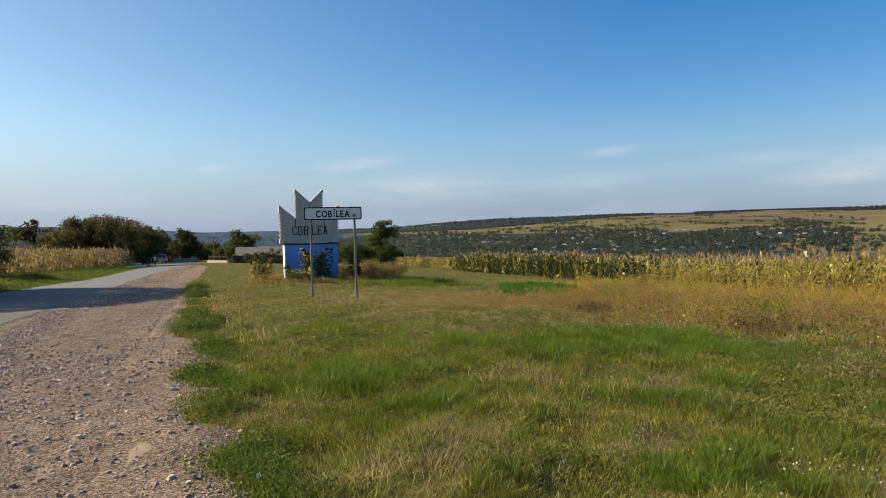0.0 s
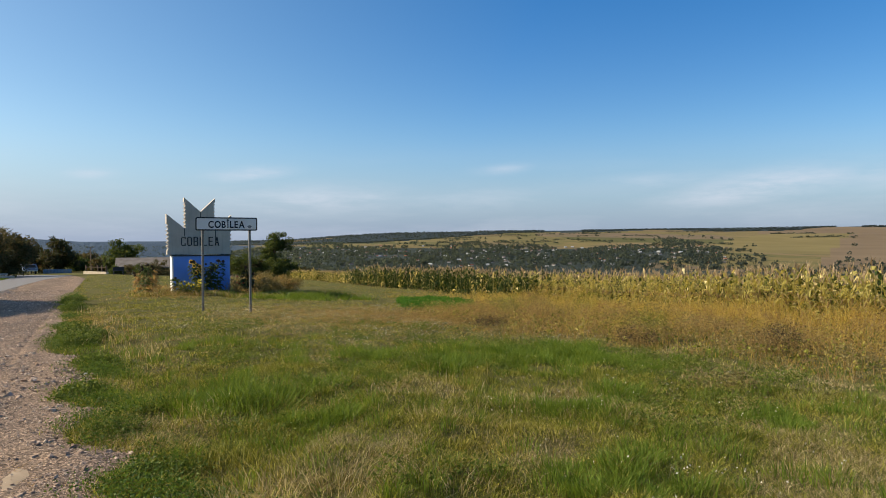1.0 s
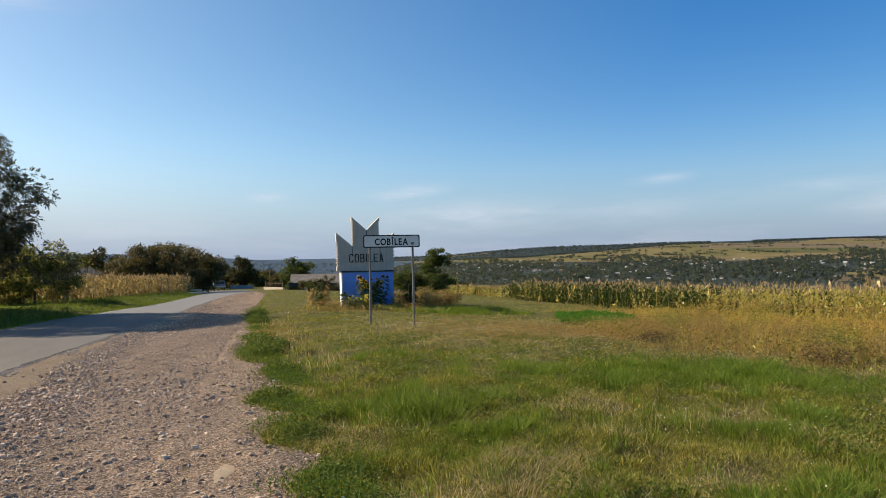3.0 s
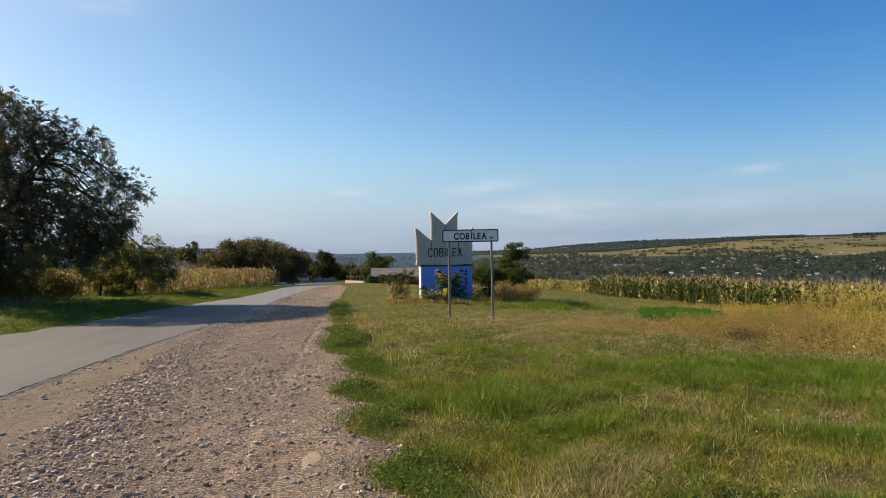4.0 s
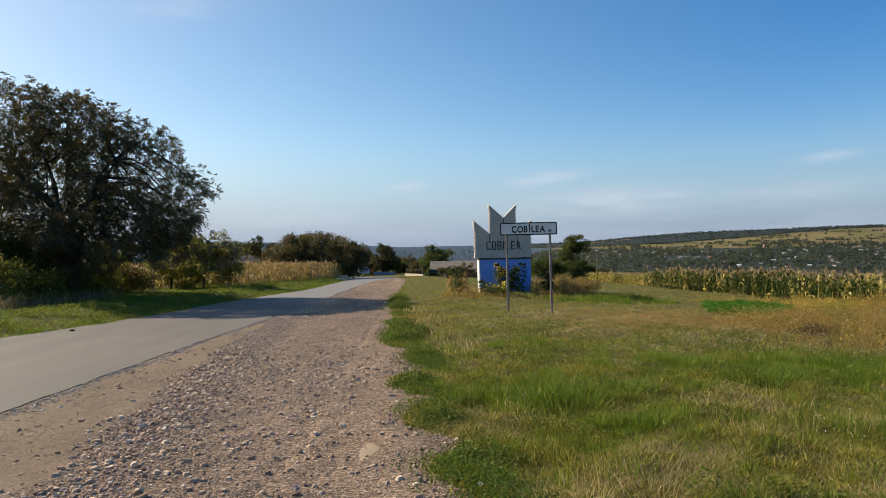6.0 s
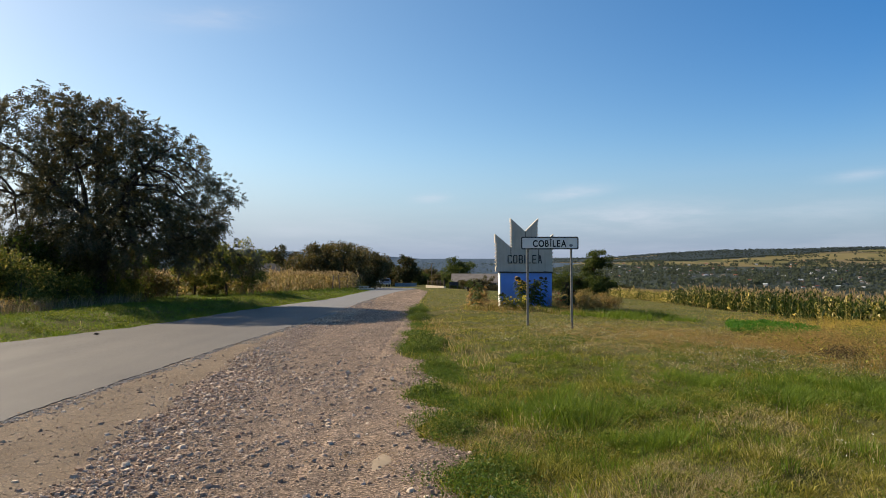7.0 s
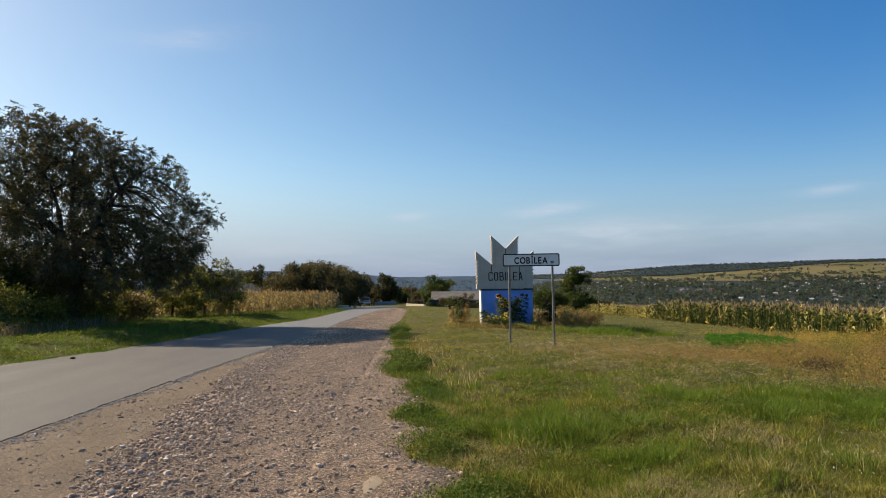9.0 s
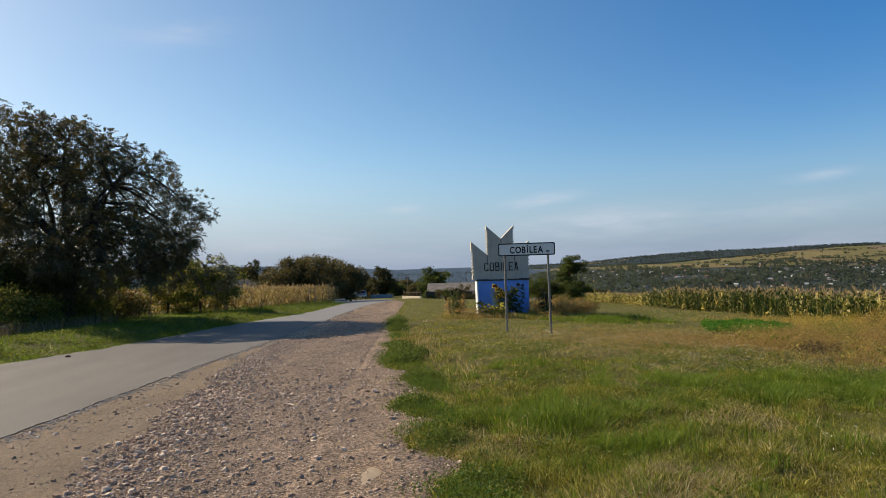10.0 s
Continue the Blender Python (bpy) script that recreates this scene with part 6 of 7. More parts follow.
def sunflower(x, y, tall, seed, blooms, dead, label, leaf_mat=M_GREENLEAF):
    """A branched sunflower: stem, large leaves and nodding heads."""
    gen = np.random.default_rng(seed)
    base = thing("sunflower", x, y)
    t = np.linspace(0, 1, 7)
    line = np.stack([0.06 * np.sin(2 * t + seed), 0.05 * np.cos(3 * t) - 0.05, tall * t - 0.03], 1)
    part("stem", mesh_np("stem", *tube(line, 0.018 * (1.2 - 0.6 * t), 7), M_STALK, soft=True), base)
    for i in range(int(tall * 58)):
        f = gen.uniform(0.12, 0.95)
        p = np.array([np.interp(f, t, line[:, k]) for k in range(3)])
        a = gen.uniform(0, 6.3)
        out = np.array([math.cos(a), math.sin(a), gen.uniform(-0.3, 0.35)])
        ln, wd = gen.uniform(0.12, 0.24), gen.uniform(0.09, 0.17)
        s = np.array([-math.sin(a), math.cos(a), 0.0])
        q = p + out * gen.uniform(0.05, 0.2)
        V = np.array([p, q, q + out * ln * 0.35 + s * wd / 2 + (0, 0, -0.01), q + out * ln * 0.35 - s * wd / 2 + (0, 0, -0.01), q + out * ln + (0, 0, -0.09), q + out * ln * 0.4 + (0, 0, 0.02)])
        F = np.array([[0, 1, 5], [1, 2, 5], [1, 5, 3], [5, 2, 4], [5, 4, 3]])
        part("leaf", mesh_np("leaf", V, F, leaf_mat), base)
    for i in range(blooms + dead):
        f = 1.0 if i == 0 else gen.uniform(0.62, 1.0)
        p = np.array([np.interp(f, t, line[:, k]) for k in range(3)])
        a = gen.uniform(0, 6.3)
        c = p + np.array([0.22 * math.cos(a), 0.16 * math.sin(a), gen.uniform(-0.02, 0.1)]) * (0 if i == 0 else 1)
        n = np.array([gen.uniform(-0.7, 0.7), -1.0, gen.uniform(-0.5, 0.3)])
        n /= np.linalg.norm(n)
        u = np.cross(n, [0, 0, 1.0])
        u /= np.linalg.norm(u)
        v = np.cross(u, n)
        r = gen.uniform(0.046, 0.068)
        ang = np.linspace(0, 2 * np.pi, 12, endpoint=False)
        rings = [c + n * h + k * r * (np.cos(ang)[:, None] * u + np.sin(ang)[:, None] * v) for k, h in ((0.4, -0.035), (1.0, -0.012), (1.0, 0.008), (0.55, 0.02), (0.02, 0.014))]
        head = part("head", mesh_np("head", np.concatenate(rings), grid_faces(5, 12, True), M_SEED, soft=True), base)
        part("stalk", mesh_np("stalk", *tube(np.stack([p, (p + c) / 2 + (0, 0, 0.02), c - n * 0.03]), [0.011, 0.009, 0.012], 5), M_STALK), base)
        if i < blooms:
            ang = np.linspace(0, 2 * np.pi, 17, endpoint=False)
            pv, pf = [], []
            for j, g in enumerate(ang):
                d = np.cos(g) * u + np.sin(g) * v
                s = -np.sin(g) * u + np.cos(g) * v
                k = len(pv)
                pv += [c + d * r * 0.9, c + d * r * 1.5 + s * 0.018 + n * 0.01, c + d * r * gen.uniform(1.5, 1.9) + n * gen.uniform(-0.04, 0.03), c + d * r * 1.5 - s * 0.018 + n * 0.01]
                pf.append([k, k + 1, k + 2, k + 3])
            part("petals", mesh_np("petals", np.array(pv), np.array(pf), M_PETAL), head)
    return tagged(base, label, "sunflower", "sunflowers by the monument")


sunflower(4.55, 31.75, 1.45, 1, 6, 2, "leafy sunflower with yellow heads before the monument")
sunflower(4.75, 31.95, 1.35, 2, 5, 2, "leafy sunflower with yellow heads before the monument")
sunflower(5.35, 31.9, 1.45, 3, 0, 5, "faded sunflower with dark seed heads")
sunflower(5.62, 31.8, 1.55, 4, 0, 5, "faded sunflower with dark seed heads")
sunflower(5.15, 32.0, 1.25, 5, 0, 4, "faded sunflower with dark seed heads")
sunflower(2.55, 30.9, 1.3, 6, 0, 5, "drooping withered sunflower in the grass", M_LIGHTLEAF)
sunflower(2.75, 31.1, 1.2, 7, 0, 4, "drooping withered sunflower in the grass", M_RUST)
sunflower(2.35, 31.2, 1.05, 17, 0, 3, "drooping withered sunflower in the grass", M_RUST)
sunflower(3.85, 32.0, 0.75, 8, 0, 2, "small withered sunflower beside the blue plinth")
sunflower(6.75, 31.3, 1.3, 9, 0, 4, "dark leafy sunflower behind the sign", M_WALNUT)
sunflower(6.95, 31.6, 1.1, 10, 0, 3, "dark leafy sunflower behind the sign", M_WALNUT)


def flower_bush(name, x, y, r, tall, leaf, petal, n, blooms, seed, label):
    gen = np.random.default_rng(seed)
    base = thing(name, x, y)
    q = gen.normal(size=(n, 3)) * np.array([r * 0.5, r * 0.5, tall * 0.28]) + np.array([0, 0, tall * 0.45])
    q[:, 2] = np.clip(q[:, 2], 0.02, tall)
    V, F = leaflets(q, 0.09 * gen.uniform(0.7, 1.4, n), 0.035, gen)
    part("foliage", mesh_np("foliage", V, F, leaf), base)
    st = np.column_stack([gen.normal(size=(30, 2)) * r * 0.4, np.zeros(30) - 0.02])
    part("stems", mesh_np("stems", *blades(st, np.full(30, tall * 0.9), np.full(30, 0.012), gen, 0.3), M_STALK), base)
    for i in range(blooms):
        c = np.array([gen.normal() * r * 0.45, gen.normal() * r * 0.45 - 0.1, tall * gen.uniform(0.55, 1.05)])
        V, F = leaflets(np.repeat(c[None], 26, 0), np.full(26, 0.055), 0.03, gen, -0.3)
        part("bloom", mesh_np("bloom", V, F, petal), base)
    return tagged(base, label, "flowers")


flower_bush("flower_bush", 3.95, 30.1, 0.34, 0.55, M_LIGHTLEAF, M_PALEPETAL, 600, 12, 1, "low yellow flowers before the monument")
flower_bush("flower_bush", 4.55, 30.1, 0.24, 0.62, M_LIGHTLEAF, M_PALEPETAL, 400, 11, 2, "low yellow flowers before the monument")
flower_bush("flower_bush", 6.35, 31.5, 0.45, 0.85, M_RUST, M_RED, 700, 4, 3, "reddish bush with red blooms beside the plinth")
flower_bush("flower_bush", 7.0, 32.0, 0.5, 0.7, M_LIGHTLEAF, M_PETAL, 700, 3, 4, "yellowing bush near the monument")
for i, (x, y, r, h, m) in enumerate(((7.9, 32.3, 0.6, 0.8, M_WEEDLEAF), (8.6, 32.2, 0.7, 0.75, M_RUST), (9.1, 32.6, 0.5, 0.7, M_WEEDLEAF), (7.4, 33.5, 0.8, 0.9, M_RUST), (8.4, 34.2, 0.75, 0.9, M_WEEDLEAF))):
    tree("weed_bush", x, y, h, r, h * 0.5, h * 0.48, 1500, 0.085, m, M_STALK, 160 + i, "grey-green weed bush on the low berm", clumps=40, spread=0.2, trunk=0.02, limbs=5, stems=4, category="bush", aspect=0.35)

# ==== edge of the village ====
M_CARPAINT = plain("silver_blue_car_paint", (0.14, 0.17, 0.24), (0.18, 0.21, 0.29), 3, 0.3, bump=0.0)
M_FENCEBLUE = plain("pale_blue_fence", (0.10, 0.17, 0.24), (0.15, 0.23, 0.31), 3, 0.7)
M_GLASS = plain("dark_window", (0.03, 0.035, 0.04), (0.05, 0.055, 0.06), 2, 0.12, bump=0.0)
M_TYRE = plain("tyre_rubber", (0.015, 0.015, 0.015), (0.03, 0.03, 0.03), 30, 0.9)
M_PARAPET = plain("pale_concrete", (0.42, 0.35, 0.26), (0.56, 0.48, 0.37), 3, 0.9, bump=0.3)
M_TILE = plain("weathered_roof_sheets", (0.164, 0.140, 0.115), (0.257, 0.222, 0.187), 1.2, 0.9, bump=0.4, dist=0.02)
M_RUSTROOF = plain("rust_red_roof", (0.17, 0.075, 0.05), (0.26, 0.12, 0.08), 1.0, 0.85)
M_PALEROOF = plain("pale_metal_roof", (0.32, 0.33, 0.33), (0.46, 0.47, 0.47), 1.0, 0.5)


def gable_roof(name, w, d, rise, z, over, mat, thick=0.12):
    """A pitched roof with its ridge along x."""
    bm = bmesh.new()
    x, y = w / 2 + over, d / 2 + over
    drop = over * rise / (d / 2)
    pts = [(-y, z - drop), (0, z + rise), (y, z - drop), (y, z - drop + thick), (0, z + rise + thick), (-y, z - drop + thick)]
    a = [bm.verts.new((-x, py, pz)) for py, pz in pts]
    b = [bm.verts.new((x, py, pz)) for py, pz in pts]
    for i in range(6):
        j = (i + 1) % 6
        bm.faces.new((a[i], a[j], b[j], b[i]))
    bm.faces.new((a[0], a[5], a[4], a[1]))
    bm.faces.new((a[1], a[4], a[3], a[2]))
    bm.faces.new((b[1], b[4], b[5], b[0]))
    bm.faces.new((b[2], b[3], b[4], b[1]))
    bmesh.ops.recalc_face_normals(bm, faces=bm.faces)
    return from_bm(name, bm, mat)


def gable_walls(name, w, d, h, rise, mat):
    bm = bmesh.new()
    x, y = w / 2, d / 2
    pts = [(-y, -0.3), (-y, h), (0, h + rise), (y, h), (y, -0.3)]
    a = [bm.verts.new((-x, py, pz)) for py, pz in pts]
    b = [bm.verts.new((x, py, pz)) for py, pz in pts]
    for i in range(5):
        j = (i + 1) % 5
        bm.faces.new((a[i], a[j], b[j], b[i]))
    bm.faces.new(a)
    bm.faces.new(b)
    bmesh.ops.recalc_face_normals(bm, faces=bm.faces)
    return from_bm(name, bm, mat)


def house(x, y, z, turn, w, d, h, rise, roof, label, windows=3, group=""):
    base = thing("house", x, y, z, turn)
    part("wall", gable_walls("wall", w, d, h, rise, M_WALL), base)
    part("roof", gable_roof("roof", w, d, rise, h, 0.35, roof), base)
    for i in range(windows):
        wx = (i + 0.5) / windows * w - w / 2
        win = part("window", box("window", (1.0, 0.06, 1.2), (wx, -d / 2 - 0.01, h * 0.35), M_GLASS, 0.01), base)
        part("frame", box("frame", (1.16, 0.05, 0.1), (wx, -d / 2 - 0.025, h * 0.35 + 1.2), M_PALEROOF, 0.01), win)
        part("sill", box("sill", (1.2, 0.12, 0.07), (wx, -d / 2 - 0.05, h * 0.35 - 0.07), M_PALEROOF, 0.01), win)
    return tagged(base, label, "house", group)


house(9.0, 112.0, None, -4, 7.6, 6.0, 2.1, 1.25, M_TILE, "low house with a grey slate roof behind weeds")
house(-21.5, 94, None, 78, 5.0, 4.5, 2.0, 1.0, M_SLATE, "small outbuilding with a pale gable roof", 1)


M_DARKWOOD = plain("dark_weathered_wood", (0.07, 0.052, 0.038), (0.13, 0.10, 0.075), 12, 0.9, bump=0.4, dist=0.01)


def garden_wall():
    w = thing("garden_wall", 1.9, 95, None, -62)
    part("footing", box("footing", (5.2, 0.3, 0.36), (0, 0, -0.05), M_PARAPET, 0.02), w, "pale concrete footing")
    for px in (-2.2, -0.9, 0.5, 1.4, 2.4):
        part("post", box("post", (0.14, 0.14, 0.8), (px, 0, 0.30), M_DARKWOOD, 0.02), w)
    part("rail", box("rail", (4.8, 0.05, 0.07), (0, -0.05, 0.80), M_DARKWOOD, 0.01), w)
    tagged(w, "low pale wall with wooden posts at the roadside", "wall")


garden_wall()


def car(x, y):
    b = thing("car", x, y, None, 14)
    side = [(-0.9, 0.45), (0.9, 0.45), (0.92, 0.8), (0.80, 1.2), (0.66, 1.42), (-0.66, 1.42), (-0.80, 1.2), (-0.92, 0.8)]
    part("body", prism("body", side, 0.0, 4.2, M_CARPAINT, 0.06), b)
    part("windscreen", prism("windscreen", [(-0.68, 0.95), (0.68, 0.95), (0.58, 1.32), (-0.58, 1.32)], -0.02, 0.02, M_GLASS), b, "dark windscreen")
    part("bumper", box("bumper", (1.75, 0.12, 0.2), (0, -0.04, 0.42), M_PALEROOF, 0.03), b, "pale bumper")
    for sx in (-0.68, 0.68):
        part("headlight", box("headlight", (0.28, 0.05, 0.16), (sx, -0.02, 0.68), M_PALEROOF, 0.02), b)
        for wy in (0.8, 3.3):
            V, F = tube(np.array([[sx * 1.1 - 0.09, wy, 0.33], [sx * 1.1 + 0.09, wy, 0.33]]), [0.33, 0.33], 16)
            ring = np.arange(16)
            wheel = part("wheel", mesh_np("wheel", V, F, M_TYRE), b)
            part("rim", mesh_np("rim", np.concatenate([V[:16] * 1.0, [[sx * 1.1 - 0.09, wy, 0.33]]]), np.stack([ring, (ring + 1) % 16, np.full(16, 16)], 1), M_STEEL), wheel)
    tagged(b, "silver-blue car parked at the roadside", "car")


car(-5.9, 111)


def plank_fence(x, y, length, tall, n, mat, label, turn=0.0, every=1.6):
    f = thing("fence", x, y, None, turn)
    step = length / n
    board = box("board", (step * 0.92, 0.03, tall), (0, 0, 0.05), mat, 0.004)
    for i in range(n):
        o = part("board", board, f)
        o.location = (step * (i + 0.5) - length / 2, 0, 0)
    for i in range(int(length / every) + 1):
        part("post", box("post", (0.09, 0.09, tall + 0.1), (i * every - length / 2, 0.07, -0.05), M_WOOD, 0.01), f)
    return tagged(f, label, "fence")


plank_fence(-2.7, 114, 3.6, 0.6, 20, M_FENCEBLUE, "pale blue board fence at the village edge")


def post_fence(places, tall, label, seed):
    """Thin wooden posts with two wires."""
    gen = np.random.default_rng(seed)
    x0, y0 = places[0]
    f = thing("fence", x0, y0)
    z0 = f.matrix_world.translation.z
    tops = []
    for x, y in places:
        z = height(x, y) - z0
        l = np.stack([np.array([0, 0.5, 1.0]) * gen.normal() * 0.06 + x - x0, np.full(3, y - y0), z + np.array([-0.1, tall / 2, tall])], 1)
        part("post", mesh_np("post", *tube(l, [0.055, 0.05, 0.045], 7), M_WOOD, soft=True), f)
        tops.append(l[2])
    for h in (0.12, 0.55):
        for a, b in zip(tops[:-1], tops[1:]):
            part("wire", mesh_np("wire", *tube(np.stack([a - (0, 0, h), (a + b) / 2 - (0, 0, h + 0.04), b - (0, 0, h)]), [0.006] * 3, 4), M_STEEL), f)
    return tagged(f, label, "fence")


post_fence([(float(verge_line(y)) - 2.2, y) for y in (57.5, 60.2, 63.0, 66.0, 69.2)], 1.25, "weathered wooden post fence round the dry corn", 3)
post_fence([(float(verge_line(y)) - 6.2, y) for y in (33.5, 36.5, 39.5, 43, 46.5)], 1.3, "thin wooden posts of a wire fence near the walnut tree", 4)


def pole(x, y, tall, label, lean=0.0, brace=False):
    b = thing("utility_pole", x, y)
    t = np.linspace(0, 1, 5)
    part("mast", mesh_np("mast", *tube(np.stack([lean * t, 0 * t, tall * t - 0.1], 1), 0.12 - 0.05 * t, 9), M_WOOD, soft=True), b)
    part("crossarm", box("crossarm", (1.2, 0.09, 0.09), (lean * 0.95, -0.1, tall * 0.94), M_WOOD, 0.01), b)
    for sx in (-0.5, 0.0, 0.5):
        part("insulator", box("insulator", (0.07, 0.07, 0.14), (lean * 0.95 + sx, -0.1, tall * 0.94 + 0.09), M_PALEROOF, 0.02), b)
    if brace:
        part("brace", mesh_np("brace", *tube(np.array([[1.1, 0, -0.1], [lean * 0.8 + 0.05, 0, tall * 0.8]]), [0.09, 0.07], 8), M_WOOD, soft=True), b)
    return tagged(b, label, "utility pole", "poles along the street")


pole(1.85, 131, 4.4, "grey wooden utility pole beside the road")
pole(-8.4, 150, 6.4, "grey wooden utility pole beside the road", 0.5, True)
pole(-4.6, 140, 4.6, "grey wooden utility pole beside the road")
pole(-16.6, 89, 4.3, "braced wooden utility pole behind the dry corn", 0.0, True)


def timber():
    gen = np.random.default_rng(8)
    b = thing("timber_pile", -15.8, 79)
    for i in range(9):
        s = box("plank", (gen.uniform(2.4, 4.2), 0.22, 0.06), (gen.normal() * 0.3, gen.normal() * 0.15, 0.75 + 0.09 * i), M_WOOD, 0.008, gen.normal() * 6)
        part("plank", s, b)
    for sx in (-1.0, 1.0):
        part("trestle", box("trestle", (0.2, 0.9, 0.95), (sx, 0, -0.2), M_WOOD, 0.02), b)
    tagged(b, "pile of pale planks behind the corn", "timber pile")


timber()


def culvert(x, y, turn):
    """Pale concrete slabs over the ditch at the roadside."""
    b = thing("culvert_slab", x, y, None, turn)
    for i in range(3):
        part("slab", box("slab", (0.95, 0.5, 0.16), (i - 1.0, 0.03 * (i % 2), -0.03), M_PARAPET, 0.02, (i - 1) * 2.0), b)
    tagged(b, "pale concrete slabs at the road's edge", "slab", "slabs over the ditch")


culvert(-5.6, 66.5, 62)
culvert(-6.6, 70.5, 50)
bench = thing("bench", 3.8, 81)
part("seat", box("seat", (1.1, 0.4, 0.06), (0, 0, 0.42), M_DARK, 0.01), bench)
part("backrest", box("backrest", (1.1, 0.05, 0.35), (0, 0.2, 0.48), M_DARK, 0.01), bench)
for sx in (-0.45, 0.45):
    part("leg", box("leg", (0.08, 0.36, 0.46), (sx, 0, -0.03), M_DARK, 0.01), bench)
tagged(bench, "dark bench at the edge of the grass", "bench")

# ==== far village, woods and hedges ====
# the bluish shift in these leaf colours imitates haze before the far slope
M_FARLEAF = leafy("haze_tinted_tree_leaves", [(0.0, (0.050, 0.066, 0.066)), (1.0, (0.062, 0.078, 0.070)), (0.6, (0.056, 0.072, 0.068))], patch=[(0.0, (0.056, 0.073, 0.068)), (1.0, (0.078, 0.092, 0.076))], patch_scale=0.03, through_light=0.6, rough=0.9)
M_WOODLEAF = leafy("haze_tinted_ridge_leaves", [(0.0, (0.034, 0.047, 0.052)), (1.0, (0.044, 0.058, 0.062))], through_light=0.6, rough=0.9)

# bluest leaves: more of the haze is mixed into their colour
M_HAZYLEAF = leafy("haze_tinted_wood_leaves", [(0.0, (0.054, 0.078, 0.106)), (1.0, (0.070, 0.098, 0.128))], through_light=0.6, rough=0.9)


def polar(r, a):
    a = np.radians(a)
    return np.stack([r * np.sin(a), r * np.cos(a)], 1)


def reach(a):
    return (2700 + 1500 * smooth(20, 6, a)) / 2700


def far_trees(name, p, size, mat, label, seed, quads=14):
    """Distant trees, each a loose heap of leafy clumps."""
    gen = np.random.default_rng(seed)
    n = len(p)
    z = land(p[:, 0], p[:, 1])
    d = gen.normal(size=(n, quads, 3))
    d /= np.linalg.norm(d, axis=2, keepdims=True)
    at = d * gen.uniform(0.4, 1.0, (n, quads, 1)) * np.array([0.6, 0.6, 0.36]) + np.array([0, 0, 0.4])
    at = at * size[:, None, None] + np.column_stack([p, z])[:, None]
    V, F = leaflets(at.reshape(-1, 3), np.repeat(size, quads) * gen.uniform(0.7, 1.3, n * quads) * 1.7 / quads ** 0.5, np.repeat(size, quads) * 1.6 / quads ** 0.5, gen, 0.0)
    return tagged(new(name, mesh_np(name, V, F, mat)), label, "trees", kind="stuff")


gen = np.random.default_rng(2024)
n = 5000
a = np.where(gen.uniform(size=n) < 0.82, gen.uniform(9, 50, n), gen.uniform(46, 64, n))
a = a + 0.5 * np.sin(a * 7)
edge = 1560 + 130 * np.sin(a / 2.3) + 70 * np.sin(a * 1.1) - 560 * smooth(48, 58, a)
edge = edge * np.where(gen.uniform(size=n) < 0.08, 1 + 0.35 * gen.uniform(size=n), 1.0)
r = (900 + (edge - 900) * gen.uniform(size=n) ** 0.85) * reach(a)
thin = (a > 48) & (gen.uniform(size=n) < smooth(48, 55, a) * 0.66)
thin |= ripple(r * np.sin(np.radians(a)), r * np.cos(np.radians(a)), 90.0, 4.0) + 0.30 * gen.normal(size=n) > 0.40
a, r = a[~thin], r[~thin]
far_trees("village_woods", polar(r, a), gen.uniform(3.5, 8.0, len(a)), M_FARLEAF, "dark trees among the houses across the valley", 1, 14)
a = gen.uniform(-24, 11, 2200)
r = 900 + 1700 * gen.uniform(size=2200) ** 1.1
far_trees("valley_woods", polar(r, a), gen.uniform(3.5, 6, 2200), M_HAZYLEAF, "woods in the valley, tinted blue for haze", 2, 10)
n = 7000
a = gen.uniform(-24, 64, n)
inner = wood_line(a)
u = np.where(gen.uniform(size=n) < 0.25, 0.02 * gen.uniform(size=n), gen.uniform(size=n) ** 0.6)
r = (inner + (2735 - inner) * u) * reach(a)
gap = (a < 11) | (a > 36.5) & (a < 39.5) | (a > 58.0) & (a < 59.6)
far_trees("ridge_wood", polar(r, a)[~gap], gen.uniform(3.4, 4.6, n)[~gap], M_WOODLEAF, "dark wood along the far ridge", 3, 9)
# hedges and single trees on the slopes
rows = []
for i in range(26):
    a0, r0 = gen.uniform(22, 63), gen.uniform(1600, 2350)
    n = gen.integers(3, 22)
    t = np.arange(n)
    rows.append(polar(r0 + t * gen.uniform(-9, 9) + gen.normal(size=n) * 5, a0 + np.cumsum(gen.exponential(0.09, n))))
for i in range(18):
    a0, r0 = gen.uniform(24, 58), gen.uniform(1500, 2300)
    n = gen.integers(35, 95)
    bend = gen.uniform(-60, 60)
    t = np.linspace(0, 1, n)
    keep = gen.uniform(size=n) < 0.35 + 0.6 * (np.sin(t * 9 + i) > -0.3)
    rows.append(polar(r0 + bend * t ** 2 + gen.normal(size=n) * 3, a0 + 0.055 * np.arange(n))[keep])
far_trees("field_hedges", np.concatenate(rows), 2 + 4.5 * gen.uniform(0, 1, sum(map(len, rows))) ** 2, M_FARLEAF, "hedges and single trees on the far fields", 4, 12)

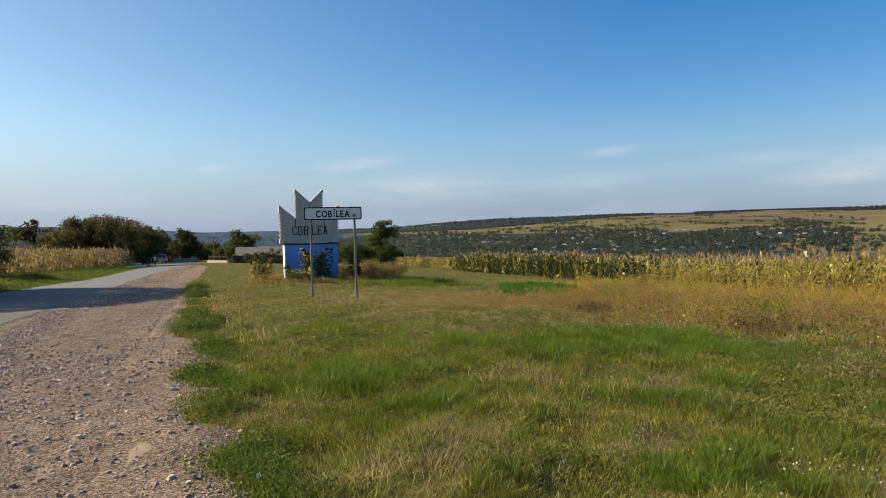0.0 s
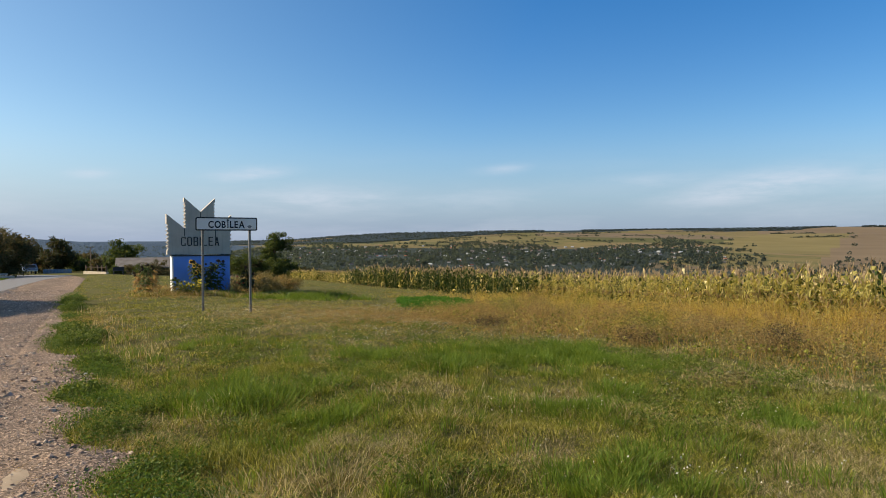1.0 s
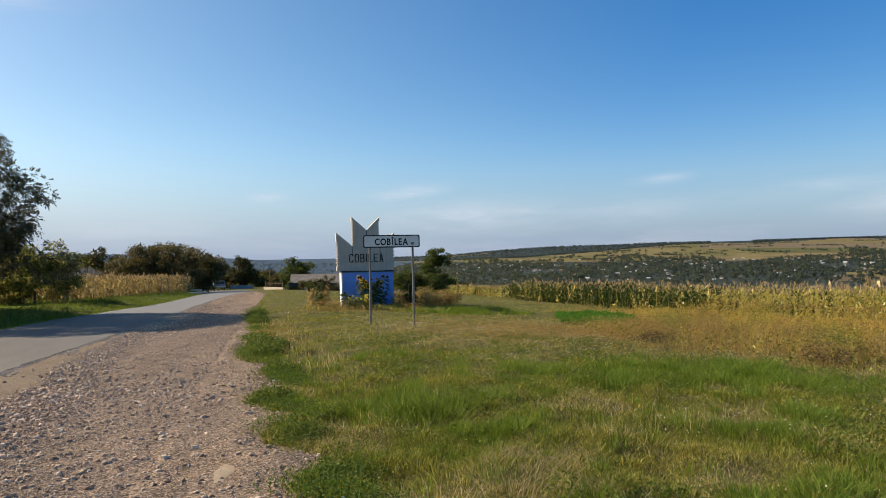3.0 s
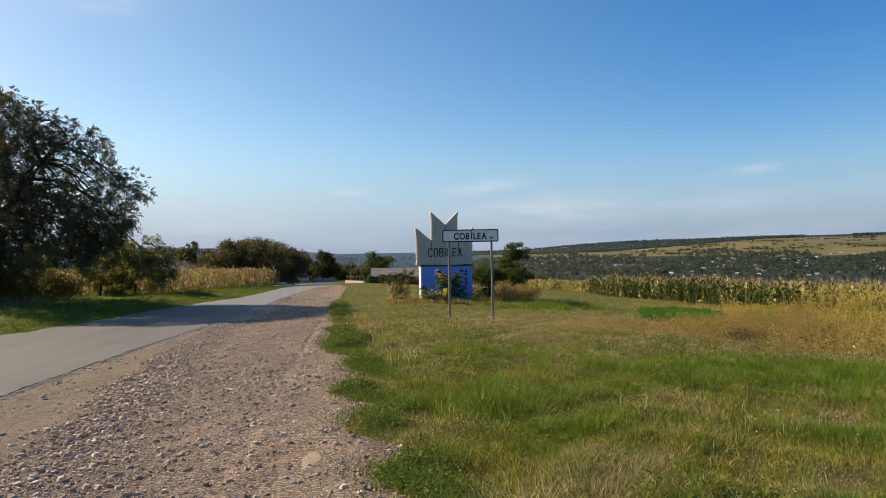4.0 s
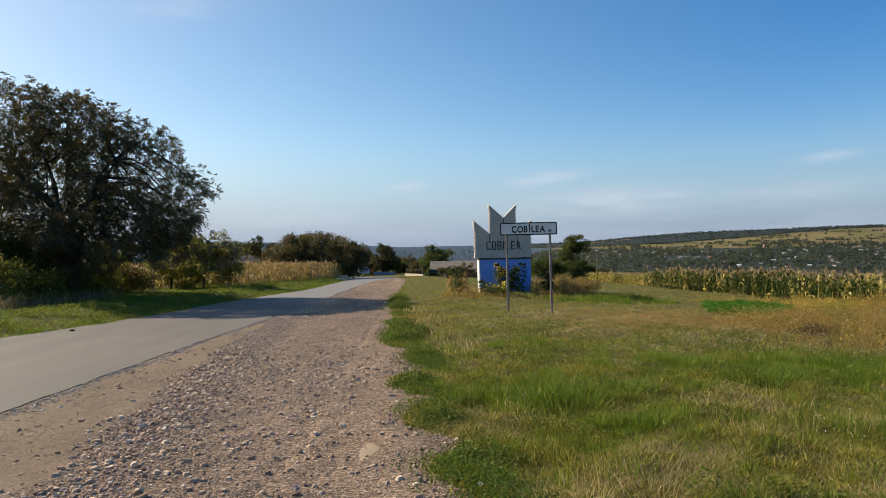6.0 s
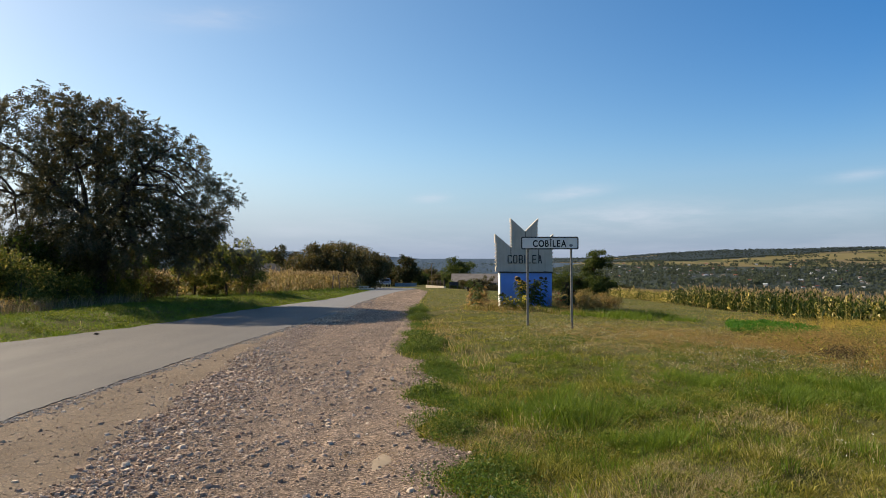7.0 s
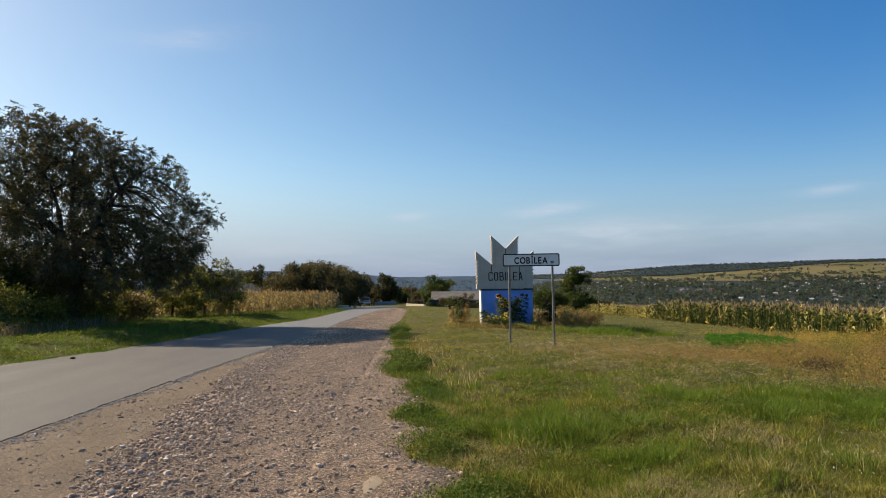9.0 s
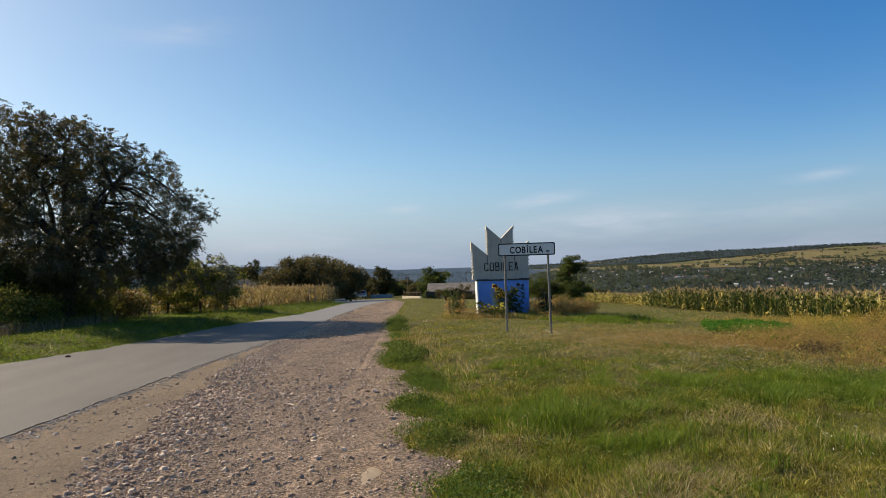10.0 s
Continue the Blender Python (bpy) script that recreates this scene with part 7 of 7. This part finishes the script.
roofs = (M_SLATE, M_SLATE, M_RUSTROOF, M_PALEROOF)
M_FARWALL = plain("weathered_far_walls", (0.30, 0.29, 0.26), (0.46, 0.44, 0.41), 0.2, 0.9, bump=0.0)
wall_me = gable_walls("wall", 11, 7.5, 3.0, 2.4, M_FARWALL)
roof_me = [gable_roof("roof", 11, 7.5, 2.4, 3.0, 0.5, m, 0.3) for m in roofs]
for i in range(250):
    a = gen.uniform(12, 51)
    r = float((980 + 560 * gen.uniform() ** 0.9) * reach(a))
    x, y = polar(np.array([r]), np.array([a]))[0]
    b = thing("cottage", float(x), float(y), None, float(gen.uniform(-40, 40) - a))
    k = gen.integers(0, 4)
    part("wall", wall_me, b)
    part("roof", roof_me[k], b)
    b.matrix_world = b.matrix_world @ Matrix.Diagonal((*(float(gen.uniform(0.38, 0.58)),) * 3, 1))
    tagged(b, ("distant whitewashed cottage with a grey slate roof", "distant whitewashed cottage with a grey slate roof", "distant whitewashed cottage with a rust-red roof", "distant cottage with a pale metal roof")[k], "house", "cottages across the valley")


# ==== small litter ====
clod = new("earth_clod", mesh_np("earth_clod", stone_shapes(1, np.random.default_rng(4))[0] * np.array([0.07, 0.05, 0.035]), ICO_F, plain("dark_clod", (0.03, 0.026, 0.02), (0.07, 0.058, 0.045), 20, 0.95, bump=0.6)))
clod.matrix_world = pose(-8.16, 17.5, height(-8.16, 17.5) + 0.05)
tagged(clod, "dark clod of earth on the asphalt's edge", "clod")
silt_xy = [(-0.30 + 0.12 * math.cos(g) * (1 + 0.25 * math.sin(3 * g + 1)), 5.66 + 0.34 * math.sin(g) * (1 + 0.2 * math.sin(2 * g))) for g in np.linspace(0, 2 * np.pi, 22, endpoint=False)]
silt_v = [(x, y, float(land(np.array([x]), np.array([y]), False)[0] + gravel_lift(x, y)) - 0.006) for x, y in silt_xy]
silt_mid = (-0.30, 5.62, float(land(np.array([-0.30]), np.array([5.62]), False)[0] + gravel_lift(-0.30, 5.62)) + 0.010)
silt = new("dried_puddle", mesh_np("dried_puddle", np.array(silt_v + [silt_mid]), np.array([[i, (i + 1) % 22, 22] for i in range(22)]), plain("dry_silt", (0.30, 0.232, 0.158), (0.38, 0.298, 0.208), 9, 0.95, bump=0.1), soft=True))
tagged(silt, "pale dried puddle of silt on the gravel", "puddle", kind="structure")
scrap = new("paper_scrap", mesh_np("paper_scrap", np.array([[-0.05, -0.03, 0.0], [0.0, -0.04, 0.02], [0.06, -0.02, 0.005], [-0.04, 0.03, 0.015], [0.01, 0.035, 0.035], [0.05, 0.03, 0.01]]) * 0.6, np.array([[0, 1, 4, 3], [1, 2, 5, 4]]), plain("white_paper", (0.7, 0.69, 0.66), (0.8, 0.79, 0.77), 30, 0.8)))
scrap.modifiers.new("thickness", "SOLIDIFY").thickness = 0.004
scrap.matrix_world = pose(0.52, 4.62, height(0.52, 4.62) + 0.045, 8, 5, 30)
tagged(scrap, "crumpled white paper scrap at the gravel's edge", "litter")
copy_thing(scrap, pose(0.17, 10.15, height(0.17, 10.15) + 0.03, -6, 10, 110))
